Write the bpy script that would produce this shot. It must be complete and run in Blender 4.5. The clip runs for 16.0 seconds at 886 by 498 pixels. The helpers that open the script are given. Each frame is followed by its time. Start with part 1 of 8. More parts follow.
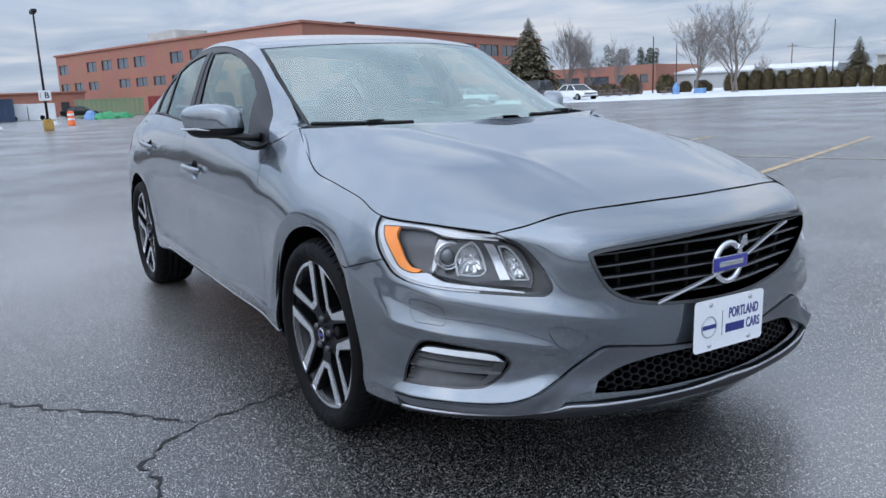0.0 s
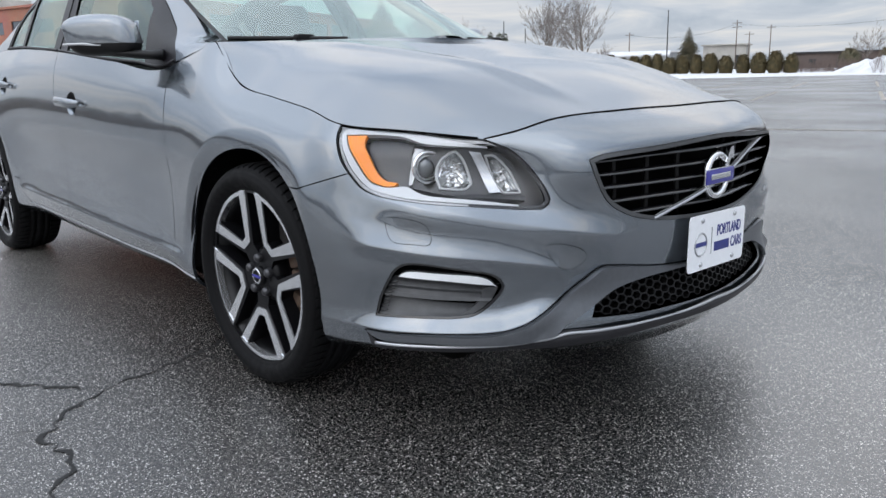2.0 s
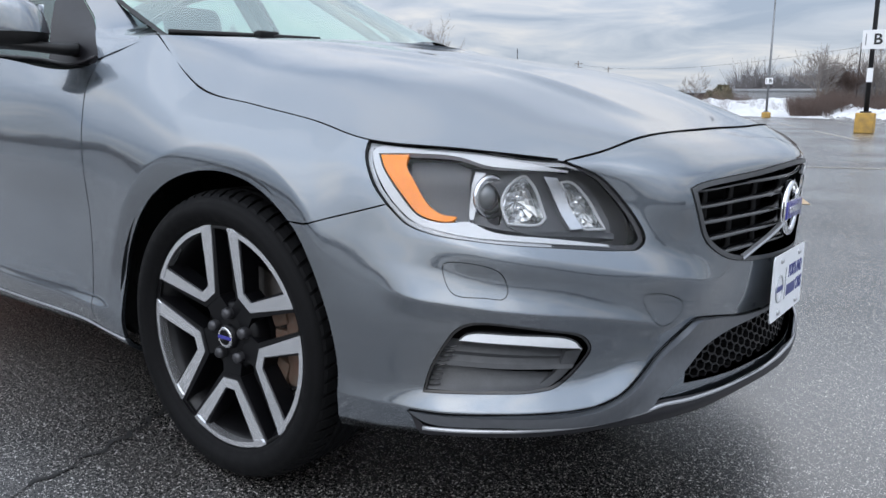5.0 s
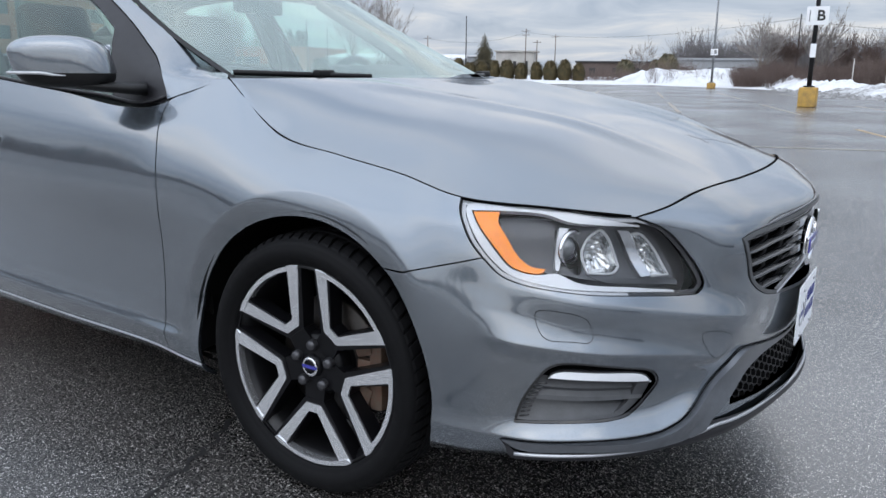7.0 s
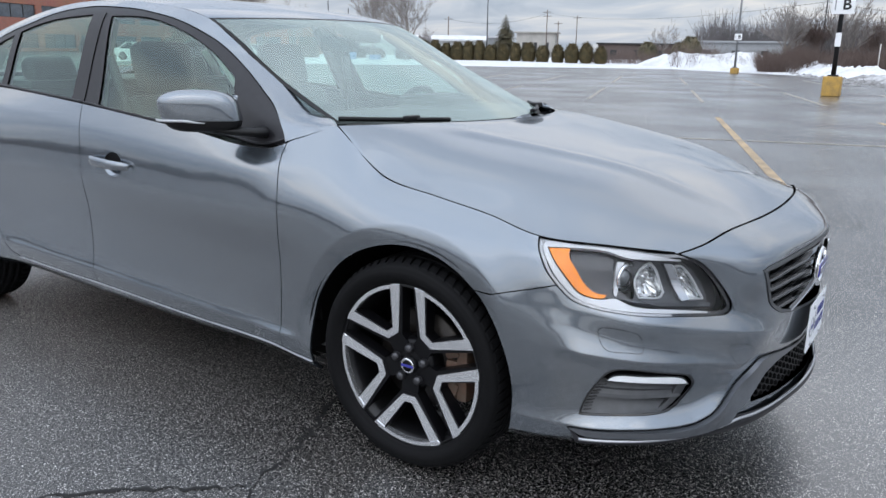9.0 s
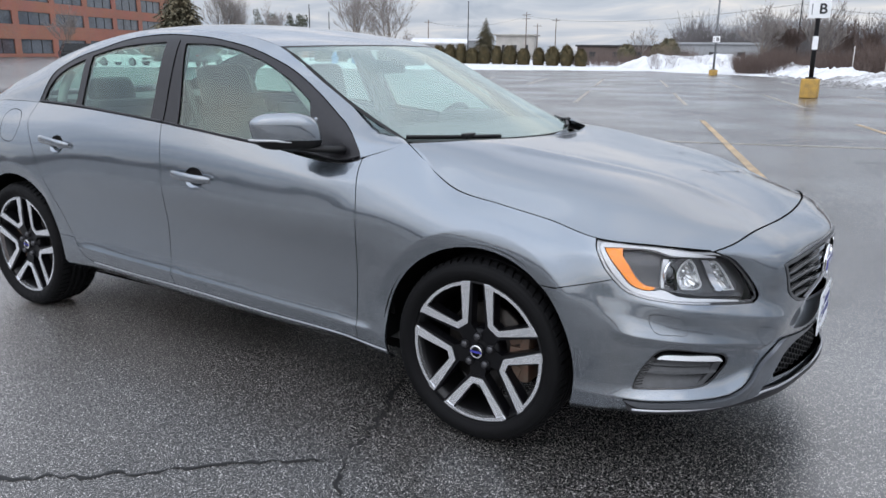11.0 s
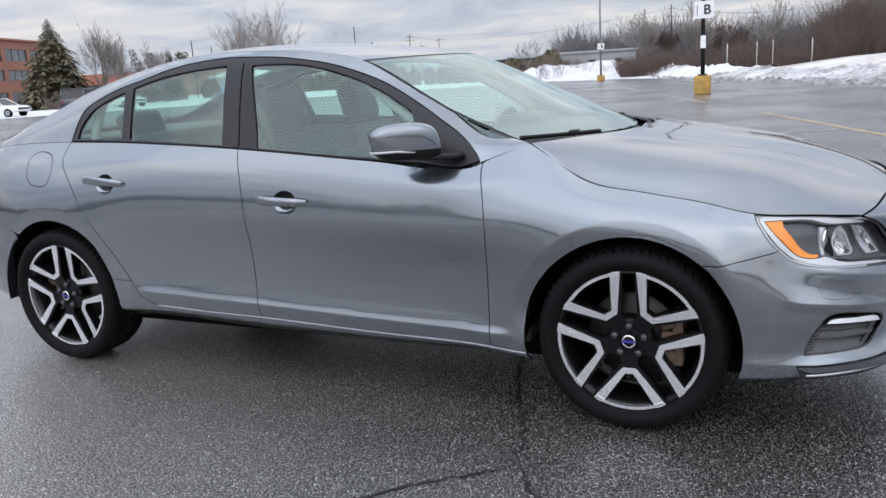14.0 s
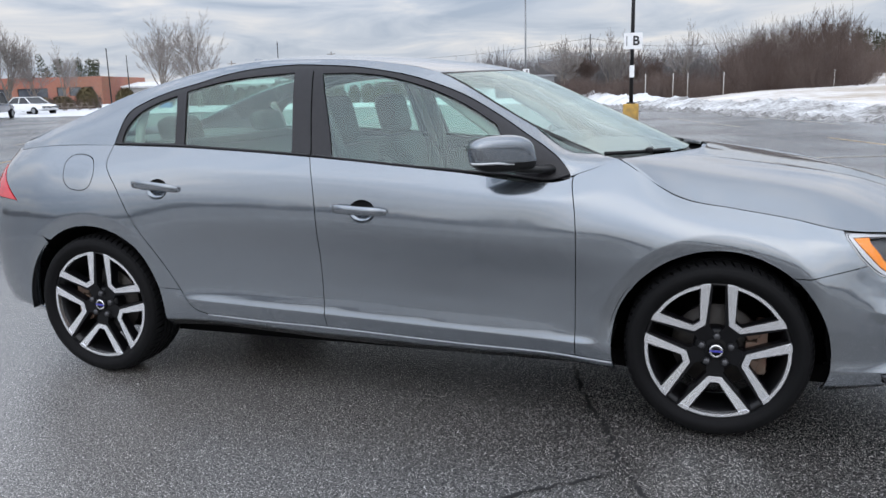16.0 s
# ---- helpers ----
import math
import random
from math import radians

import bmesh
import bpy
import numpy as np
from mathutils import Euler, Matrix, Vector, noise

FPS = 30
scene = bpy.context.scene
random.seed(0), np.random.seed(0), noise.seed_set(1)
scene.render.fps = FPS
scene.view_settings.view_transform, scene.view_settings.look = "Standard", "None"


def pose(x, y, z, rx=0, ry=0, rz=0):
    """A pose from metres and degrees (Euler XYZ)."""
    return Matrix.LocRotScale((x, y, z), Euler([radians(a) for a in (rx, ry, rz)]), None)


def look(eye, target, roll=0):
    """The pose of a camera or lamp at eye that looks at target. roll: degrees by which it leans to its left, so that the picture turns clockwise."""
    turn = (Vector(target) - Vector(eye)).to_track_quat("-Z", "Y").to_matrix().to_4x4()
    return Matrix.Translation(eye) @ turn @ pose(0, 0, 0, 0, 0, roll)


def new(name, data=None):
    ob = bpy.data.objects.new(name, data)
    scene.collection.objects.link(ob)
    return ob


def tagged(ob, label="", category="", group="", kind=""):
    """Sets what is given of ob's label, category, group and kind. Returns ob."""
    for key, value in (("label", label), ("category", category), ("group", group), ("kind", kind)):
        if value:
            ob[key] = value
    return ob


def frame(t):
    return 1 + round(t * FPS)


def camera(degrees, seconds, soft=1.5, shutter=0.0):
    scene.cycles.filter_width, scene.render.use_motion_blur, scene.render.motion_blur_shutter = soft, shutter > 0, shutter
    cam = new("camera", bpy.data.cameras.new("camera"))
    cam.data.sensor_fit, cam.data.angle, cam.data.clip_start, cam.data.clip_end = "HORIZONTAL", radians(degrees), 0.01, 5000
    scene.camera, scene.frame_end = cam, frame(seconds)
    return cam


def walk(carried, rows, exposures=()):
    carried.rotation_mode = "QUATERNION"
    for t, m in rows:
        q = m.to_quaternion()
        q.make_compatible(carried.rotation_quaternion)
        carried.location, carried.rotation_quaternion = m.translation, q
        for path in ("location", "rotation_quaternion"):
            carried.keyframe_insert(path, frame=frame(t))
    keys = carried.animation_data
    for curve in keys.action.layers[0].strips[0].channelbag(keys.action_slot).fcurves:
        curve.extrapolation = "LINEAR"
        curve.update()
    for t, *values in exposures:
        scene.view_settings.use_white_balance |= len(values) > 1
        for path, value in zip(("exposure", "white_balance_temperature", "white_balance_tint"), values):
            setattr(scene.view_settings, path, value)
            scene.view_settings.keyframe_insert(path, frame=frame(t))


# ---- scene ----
cam = camera(59.8, 16.0)
PATH = [
    (0, (2.402, -1.855, 1.135), (0.738, -0.819, 0.74), -2.4),
    (0.5, (2.311, -1.927, 1.091), (0.707, -0.803, 0.685), -2.3),
    (1, (2.206, -1.975, 1.03), (0.674, -0.762, 0.6), -2.1),
    (1.5, (2.12, -1.978, 0.954), (0.648, -0.7, 0.505), -1.7),
    (2, (2.008, -1.971, 0.913), (0.578, -0.646, 0.466), -1.4),
    (2.5, (1.864, -1.946, 0.885), (0.467, -0.582, 0.454), -1.3),
    (3, (1.753, -1.908, 0.877), (0.382, -0.511, 0.466), -1.3),
    (5.5, (1.299, -1.965, 0.86), (0.204, -0.337, 0.475), 0.4),
    (6, (1.231, -2.02, 0.929), (0.183, -0.367, 0.516), 0.3),
    (6.5, (1.225, -2.101, 0.994), (0.194, -0.445, 0.555), 0.4),
    (7, (1.228, -2.211, 1.055), (0.192, -0.562, 0.601), 0.6),
    (7.5, (1.253, -2.323, 1.117), (0.199, -0.687, 0.659), 0.9),
    (8, (1.293, -2.43, 1.187), (0.221, -0.808, 0.721), 1.1),
    (8.5, (1.3, -2.515, 1.23), (0.221, -0.901, 0.748), 1.0),
    (9, (1.29, -2.635, 1.271), (0.223, -1.02, 0.769), 0.9),
    (11.5, (1.201, -3.175, 1.358), (0.192, -1.519, 0.869), -0.0),
    (12, (1.064, -3.256, 1.344), (0.084, -1.581, 0.861), -0.8),
    (12.5, (0.891, -3.307, 1.338), (-0.048, -1.606, 0.86), -1.6),
    (13, (0.758, -3.351, 1.327), (-0.138, -1.626, 0.855), -2.4),
    (13.5, (0.633, -3.401, 1.307), (-0.221, -1.652, 0.846), -3.2),
    (14, (0.491, -3.468, 1.302), (-0.319, -1.694, 0.855), -3.7),
    (14.5, (0.369, -3.53, 1.301), (-0.387, -1.73, 0.867), -3.3),
    (15, (0.218, -3.609, 1.296), (-0.482, -1.783, 0.874), -2.5),
    (15.5, (0.037, -3.693, 1.292), (-0.609, -1.846, 0.881), -1.7),
    (16, (-0.111, -3.741, 1.305), (-0.718, -1.88, 0.898), -1.4),
]
walk(cam, [(t, look(eye, target, roll)) for t, eye, target, roll in PATH], [(0, -.1, 6050, 10), (2, .04, 6750, 10), (3, .08, 6750, 10), (6, .02, 6500, 10), (9, .04, 6550, 10), (13, .05, 6750, 13), (16, .05, 6680, 11)])

# ---- world and light ----
world = bpy.data.worlds.new("sky")
scene.world = world
world.use_nodes = True
SUN_EL, SUN_AZ = radians(45), radians(176)
wn, wl = world.node_tree.nodes, world.node_tree.links
wn.clear()
sky = wn.new("ShaderNodeTexSky")
sky.sky_type, sky.sun_disc, sky.sun_elevation, sky.sun_rotation = "NISHITA", False, SUN_EL, SUN_AZ
clear = wn.new("ShaderNodeBackground")
clear.inputs["Strength"].default_value = 0.10
wl.new(sky.outputs[0], clear.inputs["Color"])
tc = wn.new("ShaderNodeTexCoord")
sep = wn.new("ShaderNodeSeparateXYZ")
wl.new(tc.outputs["Generated"], sep.inputs[0])
up = wn.new("ShaderNodeMath")
up.operation, up.inputs[1].default_value = "ADD", 0.12
wl.new(sep.outputs["Z"], up.inputs[0])
lift = wn.new("ShaderNodeMath")
lift.operation, lift.inputs[1].default_value = "MAXIMUM", 0.04
wl.new(up.outputs[0], lift.inputs[0])
flat = wn.new("ShaderNodeVectorMath")
flat.operation = "DIVIDE"
comb = wn.new("ShaderNodeCombineXYZ")
for k in range(3):
    wl.new(lift.outputs[0], comb.inputs[k])
wl.new(tc.outputs["Generated"], flat.inputs[0])
wl.new(comb.outputs[0], flat.inputs[1])
cloud = wn.new("ShaderNodeTexNoise")
cloud.inputs["Scale"].default_value, cloud.inputs["Detail"].default_value, cloud.inputs["Roughness"].default_value = 1.1, 7, 0.55
cloud.inputs["Distortion"].default_value = 0.6
wl.new(flat.outputs[0], cloud.inputs["Vector"])
ramp = wn.new("ShaderNodeValToRGB")
ramp.color_ramp.elements[0].position, ramp.color_ramp.elements[0].color = 0.33, (0.40, 0.48, 0.61, 1)
ramp.color_ramp.elements[1].position, ramp.color_ramp.elements[1].color = 0.68, (0.84, 0.845, 0.87, 1)
mid = ramp.color_ramp.elements.new(0.5)
mid.color = (0.585, 0.65, 0.76, 1)
wl.new(cloud.outputs["Fac"], ramp.inputs[0])
veil = wn.new("ShaderNodeBackground")
zenith = wn.new("ShaderNodeMapRange")
zenith.inputs["From Min"].default_value, zenith.inputs["From Max"].default_value = 0.08, 0.60
zenith.inputs["To Min"].default_value, zenith.inputs["To Max"].default_value = 0.94, 1.95
wl.new(sep.outputs["Z"], zenith.inputs["Value"])
# the cloud is brighter all round the hidden sun
toward, half_sky, soft_sky, glow, total = wn.new("ShaderNodeVectorMath"), wn.new("ShaderNodeMath"), wn.new("ShaderNodeMath"), wn.new("ShaderNodeMath"), wn.new("ShaderNodeMath")
toward.operation = "DOT_PRODUCT"
toward.inputs[1].default_value = (math.sin(SUN_AZ) * math.cos(SUN_EL), math.cos(SUN_AZ) * math.cos(SUN_EL), math.sin(SUN_EL))
wl.new(tc.outputs["Generated"], toward.inputs[0])
half_sky.operation, half_sky.inputs[1].default_value = "MAXIMUM", 0.0
wl.new(toward.outputs["Value"], half_sky.inputs[0])
soft_sky.operation, soft_sky.inputs[1].default_value = "POWER", 1.2
wl.new(half_sky.outputs[0], soft_sky.inputs[0])
glow.operation, glow.inputs[1].default_value, glow.inputs[2].default_value = "MULTIPLY_ADD", .72, 1.0
wl.new(soft_sky.outputs[0], glow.inputs[0])
total.operation = "MULTIPLY"
wl.new(glow.outputs[0], total.inputs[0])
wl.new(zenith.outputs[0], total.inputs[1])
wl.new(total.outputs[0], veil.inputs["Strength"])
wl.new(ramp.outputs[0], veil.inputs["Color"])
both = wn.new("ShaderNodeMixShader")
both.inputs[0].default_value = 0.9
wl.new(clear.outputs[0], both.inputs[1])
wl.new(veil.outputs[0], both.inputs[2])
wout = wn.new("ShaderNodeOutputWorld")
wl.new(both.outputs[0], wout.inputs[0])

sun = new("sun", bpy.data.lights.new("sun", "SUN"))
sun.data.energy, sun.data.angle, sun.data.color = 0.6, radians(100), (1.0, 0.97, 0.93)
sun.matrix_world = look((0, 0, 30), (-math.sin(SUN_AZ) * math.cos(SUN_EL), -math.cos(SUN_AZ) * math.cos(SUN_EL), 30 - math.sin(SUN_EL)))
scene.view_settings.exposure = 0.0


# ---- materials ----
def material(name, color, rough=0.5, metal=0.0, vary=0.0, scale=20.0, bump=0.0, bump_scale=200.0, coat=0.0, second=None, rough_vary=0.0, spec=0.5, stretch=None, emit=0.0, random_part=0.0):
    """A surface with variation of colour and roughness at two scales and fine relief."""
    m = bpy.data.materials.new(name)
    m.use_nodes = True
    nt, b = m.node_tree, m.node_tree.nodes["Principled BSDF"]
    n, ln = nt.nodes, nt.links
    b.inputs["Base Color"].default_value = (*color, 1)
    b.inputs["Roughness"].default_value, b.inputs["Metallic"].default_value = rough, metal
    b.inputs["Specular IOR Level"].default_value = spec
    if coat:
        b.inputs["Coat Weight"].default_value, b.inputs["Coat Roughness"].default_value, b.inputs["Coat IOR"].default_value = coat, 0.02, 1.6
    co = n.new("ShaderNodeTexCoord")
    vec = co.outputs["Object"]
    if stretch:
        mp = n.new("ShaderNodeMapping")
        mp.inputs["Scale"].default_value = stretch
        ln.new(vec, mp.inputs["Vector"])
        vec = mp.outputs[0]
    if vary or second or rough_vary:
        big, fine = n.new("ShaderNodeTexNoise"), n.new("ShaderNodeTexNoise")
        for node, s in ((big, scale), (fine, scale * 9)):
            node.inputs["Scale"].default_value, node.inputs["Detail"].default_value = s, 5
            ln.new(vec, node.inputs["Vector"])
        mix = n.new("ShaderNodeMix")
        mix.data_type = "FLOAT"
        mix.inputs["Factor"].default_value = 0.4
        ln.new(big.outputs["Fac"], mix.inputs["A"])
        ln.new(fine.outputs["Fac"], mix.inputs["B"])
        r = n.new("ShaderNodeValToRGB")
        lo, hi = [c * (1 - vary) for c in color], [min(1, c * (1 + vary)) for c in color]
        if second:
            lo, hi = color, second
        r.color_ramp.elements[0].position, r.color_ramp.elements[0].color = 0.36, (*lo, 1)
        r.color_ramp.elements[1].position, r.color_ramp.elements[1].color = 0.64, (*hi, 1)
        ln.new(mix.outputs["Result"], r.inputs[0])
        out = r.outputs[0]
        if random_part:
            info, hsv = n.new("ShaderNodeObjectInfo"), n.new("ShaderNodeHueSaturation")
            mr = n.new("ShaderNodeMapRange")
            mr.inputs["To Min"].default_value, mr.inputs["To Max"].default_value = 1 - random_part, 1 + random_part
            ln.new(info.outputs["Random"], mr.inputs["Value"])
            ln.new(mr.outputs[0], hsv.inputs["Value"])
            ln.new(out, hsv.inputs["Color"])
            out = hsv.outputs[0]
        ln.new(out, b.inputs["Base Color"])
        if rough_vary:
            rr = n.new("ShaderNodeMapRange")
            rr.inputs["From Min"].default_value, rr.inputs["From Max"].default_value = 0.35, 0.65
            rr.inputs["To Min"].default_value, rr.inputs["To Max"].default_value = max(0.02, rough - rough_vary), min(1, rough + rough_vary)
            ln.new(big.outputs["Fac"], rr.inputs["Value"])
            ln.new(rr.outputs[0], b.inputs["Roughness"])
    if bump:
        t, bp = n.new("ShaderNodeTexNoise"), n.new("ShaderNodeBump")
        t.inputs["Scale"].default_value, t.inputs["Detail"].default_value = bump_scale, 4
        bp.inputs["Strength"].default_value, bp.inputs["Distance"].default_value = bump, 0.01
        ln.new(vec, t.inputs["Vector"])
        ln.new(t.outputs["Fac"], bp.inputs["Height"])
        ln.new(bp.outputs[0], b.inputs["Normal"])
    if emit:
        b.inputs["Emission Color"].default_value, b.inputs["Emission Strength"].default_value = (*color, 1), emit
    return m


def glass(name, tint, clear, gloss_rough=0.0, sheen=0.0, ior=1.85):
    """A thin pane: tinted see-through with a Fresnel gloss and, where asked, a pale diffuse layer in place of reflected
    sky.
    """
    m = bpy.data.materials.new(name)
    m.use_nodes = True
    n, ln = m.node_tree.nodes, m.node_tree.links
    n.clear()
    tr, gl, mx, fr, out = n.new("ShaderNodeBsdfTransparent"), n.new("ShaderNodeBsdfGlossy"), n.new("ShaderNodeMixShader"), n.new("ShaderNodeMath"), n.new("ShaderNodeOutputMaterial")
    tr.inputs["Color"].default_value = (*[c * clear for c in tint], 1)
    gl.inputs["Roughness"].default_value = gloss_rough
    gl.inputs["Color"].default_value = (*[.55 + .45 * c / max(tint) for c in tint], 1)
    # Schlick's curve, the same from both sides of the pane
    f0 = ((ior - 1) / (ior + 1)) ** 2
    lw, po = n.new("ShaderNodeLayerWeight"), n.new("ShaderNodeMath")
    lw.inputs["Blend"].default_value = .5
    po.operation, po.inputs[1].default_value = "POWER", 5
    ln.new(lw.outputs["Facing"], po.inputs[0])
    fr.operation, fr.inputs[1].default_value, fr.inputs[2].default_value = "MULTIPLY_ADD", 1 - f0, f0
    ln.new(po.outputs[0], fr.inputs[0])
    ln.new(fr.outputs[0], mx.inputs[0])
    ln.new(tr.outputs[0], mx.inputs[1])
    ln.new(gl.outputs[0], mx.inputs[2])
    last = mx.outputs[0]
    # pale diffuse veil painted over the pane for the sky it reflects
    if sheen:
        df, m2, no, rg = n.new("ShaderNodeBsdfDiffuse"), n.new("ShaderNodeMixShader"), n.new("ShaderNodeTexNoise"), n.new("ShaderNodeMapRange")
        df.inputs["Color"].default_value = (.52, .64, .60, 1)
        co = n.new("ShaderNodeTexCoord")
        no.inputs["Scale"].default_value, no.inputs["Detail"].default_value = 2.2, 6
        rg.inputs["From Min"].default_value, rg.inputs["From Max"].default_value = .3, .7
        rg.inputs["To Min"].default_value, rg.inputs["To Max"].default_value = sheen * .6, sheen * 1.4
        ln.new(co.outputs["Object"], no.inputs["Vector"])
        ln.new(no.outputs["Fac"], rg.inputs["Value"])
        ln.new(rg.outputs[0], m2.inputs[0])
        ln.new(last, m2.inputs[1])
        ln.new(df.outputs[0], m2.inputs[2])
        last = m2.outputs[0]
    ln.new(last, out.inputs[0])
    return m


PAINT = material("grey_paint", (.143, .166, .191), .24, .93, vary=.06, scale=900, coat=1.0)
PAINT.node_tree.nodes["Principled BSDF"].inputs["Coat IOR"].default_value = 2.0
PAINT.node_tree.nodes["Principled BSDF"].inputs["Coat Roughness"].default_value = .05
BLACK = material("black_plastic", (.006, .006, .0065), .42, vary=.3, scale=60, bump=.05, bump_scale=900, spec=.25)
SATIN = material("satin_trim", (.013, .0125, .015), .42, vary=.15, scale=40, spec=.35)
GLOSSBLACK = material("gloss_black", (.006, .006, .007), .12, coat=.6, vary=.2, scale=30)
CHROME = material("chrome", (.75, .76, .78), .09, 1.0)
SILVER = material("satin_silver", (.46, .47, .49), .3, .7, vary=.08, scale=120)
MACHINED = material("machined_alloy", (.74, .75, .77), .26, .85, vary=.06, scale=300)
RIMBLACK = material("rim_black", (.005, .005, .006), .35, .1, vary=.2, scale=50, spec=.2)
RIMGREY = material("rim_grey", (.007, .007, .008), .35, .3, vary=.2, scale=50)
RUBBER = material("tyre_rubber", (.0055, .0055, .006), .66, vary=.35, scale=40, bump=.08, bump_scale=600, rough_vary=.1, spec=.12)
# iron darkened to paint in the shade behind the spokes
RUST = material("shaded_brake_iron", (.018, .016, .015), .45, .5, second=(.040, .034, .030), scale=30)
CALIPER = material("caliper_dusty", (.15, .070, .045), .6, .2, second=(.13, .105, .08), scale=18)
AMBER = material("amber_reflector", (.80, .225, .006), .22, coat=.1, vary=.12, scale=90)
REDLENS = material("red_lens", (.55, .01, .02), .12, coat=.8, vary=.1, scale=60)
LAMPWHITE = material("lamp_chrome_band", (.46, .47, .485), .28, .3, vary=.04, scale=90)
DRLWHITE = material("running_light_white", (.80, .82, .84), .2, vary=.03, scale=90, coat=.5)
LAMPGREY = material("lamp_housing", (.050, .052, .056), .30, .15, vary=.05, scale=25)
LAMPDARK = material("lamp_housing_dark", (.05, .052, .056), .3, vary=.2, scale=25)
REFLECT = material("lamp_reflector", (.56, .57, .575), .10, .95, vary=.04, scale=60)
LAMPCHROME = material("lamp_panel", (.45, .46, .48), .17, .9, vary=.06, scale=60)
PLATEWHITE = material("plate_white", (.82, .84, .87), .35, vary=.03, scale=60)
NAVY = material("navy_print", (.02, .03, .19), .35, vary=.1, scale=60)
BLUEBAND = material("blue_band", (.03, .03, .26), .25, coat=.5, vary=.1, scale=60)
LEATHER = material("dark_leather", (.032, .034, .034), .48, vary=.25, scale=14)
TRIMLIGHT = material("pale_lining", (.33, .33, .31), .75, vary=.1, scale=20)
DASH = material("dash_plastic", (.055, .056, .056), .55, vary=.2, scale=14)
GLASS = glass("window_glass", (.68, .90, .81), .95, ior=1.9)
SCREEN = glass("windscreen_glass", (.80, .93, .88), .94, sheen=.20, ior=2.5)
LENS = glass("lamp_lens", (1, 1, 1), .98, ior=1.3)
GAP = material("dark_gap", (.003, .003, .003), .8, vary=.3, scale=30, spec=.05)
MIRROR = material("mirror_glass", (.8, .82, .84), .02, 1.0)


# ---- mesh tools ----
def part(name, verts, faces, mat, parent=None, label="", smooth=True, normals=None, where=None):
    """One mesh object, under a thing or a part of it."""
    me = bpy.data.meshes.new(name)
    me.from_pydata([tuple(map(float, v)) for v in verts], [], [tuple(map(int, f)) for f in faces])
    me.materials.append(mat)
    if smooth:
        me.shade_smooth()
    if normals is not None:
        me.normals_split_custom_set_from_vertices([tuple(map(float, v)) for v in normals])
    ob = new(name, me)
    if parent:
        ob.parent = parent
    if where is not None:
        ob.matrix_local = where
    if label:
        tagged(ob, label)
    return ob


def same(ob, parent, m=None):
    """Another object on the same mesh, under parent."""
    o = new(ob.name.split(".")[0], ob.data)
    o.parent = parent
    if m is not None:
        o.matrix_local = m
    return o


def from_bm(name, bm, mat, parent=None, label="", smooth=True, where=None):
    me = bpy.data.meshes.new(name)
    bmesh.ops.recalc_face_normals(bm, faces=bm.faces)
    bm.to_mesh(me)
    bm.free()
    me.materials.append(mat)
    if smooth:
        me.shade_smooth()
        me.set_sharp_from_angle(angle=radians(35))
    ob = new(name, me)
    if parent:
        ob.parent = parent
    if where is not None:
        ob.matrix_local = where
    if label:
        tagged(ob, label)
    return ob


def box_bm(sx, sy, sz, bevel=0.0, at=(0, 0, 0), bm=None, turn=None, segments=2):
    """A bevelled box with its middle at a place, added to bm."""
    b = bmesh.new()
    bmesh.ops.create_cube(b, size=1, matrix=Matrix.Diagonal((sx, sy, sz, 1)))
    if bevel:
        bmesh.ops.bevel(b, geom=b.edges[:], offset=bevel, segments=segments, affect="EDGES", profile=0.6)
    m = Matrix.Translation(at) @ (turn if turn else Matrix())
    bmesh.ops.transform(b, matrix=m, verts=b.verts)
    if bm is None:
        return b
    me = bpy.data.meshes.new("tmp")
    b.to_mesh(me)
    b.free()
    bm.from_mesh(me)
    bpy.data.meshes.remove(me)
    return bm


def lathe(profile, n=64, arc=None):
    """Verts and faces of a profile of (r, y) turned about the y axis."""
    k = len(profile)
    V = [(r * math.cos(2 * math.pi * i / n), y, r * math.sin(2 * math.pi * i / n)) for i in range(n) for r, y in profile]
    F = [(i * k + j, i * k + j + 1, ((i + 1) % n) * k + j + 1, ((i + 1) % n) * k + j) for i in range(n) for j in range(k - 1)]
    return V, F


def tube(points, radius, sides=8, closed=False):
    """Verts and faces of a round bar along points; radius may be a list."""
    P = [Vector(p) for p in points]
    R = radius if isinstance(radius, (list, tuple)) else [radius] * len(P)
    V, F = [], []
    ref = Vector((0, 0, 1))
    for i, p in enumerate(P):
        d = (P[(i + 1) % len(P)] - P[i - 1]) if closed else (P[min(i + 1, len(P) - 1)] - P[max(i - 1, 0)])
        d.normalize()
        if abs(d.dot(ref)) > 0.95:
            ref = Vector((1, 0, 0))
        a = d.cross(ref).normalized()
        b = d.cross(a)
        ref = -b if b.dot(ref) < 0 else b
        for s in range(sides):
            w = 2 * math.pi * s / sides
            V.append(p + R[i] * (math.cos(w) * a + math.sin(w) * b))
    n = len(P)
    for i in range(n if closed else n - 1):
        for s in range(sides):
            F.append((i * sides + s, i * sides + (s + 1) % sides, ((i + 1) % n) * sides + (s + 1) % sides, ((i + 1) % n) * sides + s))
    if not closed:
        F.append(tuple(range(sides))[::-1])
        F.append(tuple((n - 1) * sides + s for s in range(sides)))
    return V, F


def inside(poly, pts):
    """Which points lie inside a closed polygon."""
    x, y = pts[:, 0][:, None], pts[:, 1][:, None]
    a, b = poly, np.roll(poly, -1, axis=0)
    cross = ((a[:, 1] > y) != (b[:, 1] > y)) & (x < (b[:, 0] - a[:, 0]) * (y - a[:, 1]) / (b[:, 1] - a[:, 1] + 1e-12) + a[:, 0])
    return cross.sum(axis=1) % 2 == 1


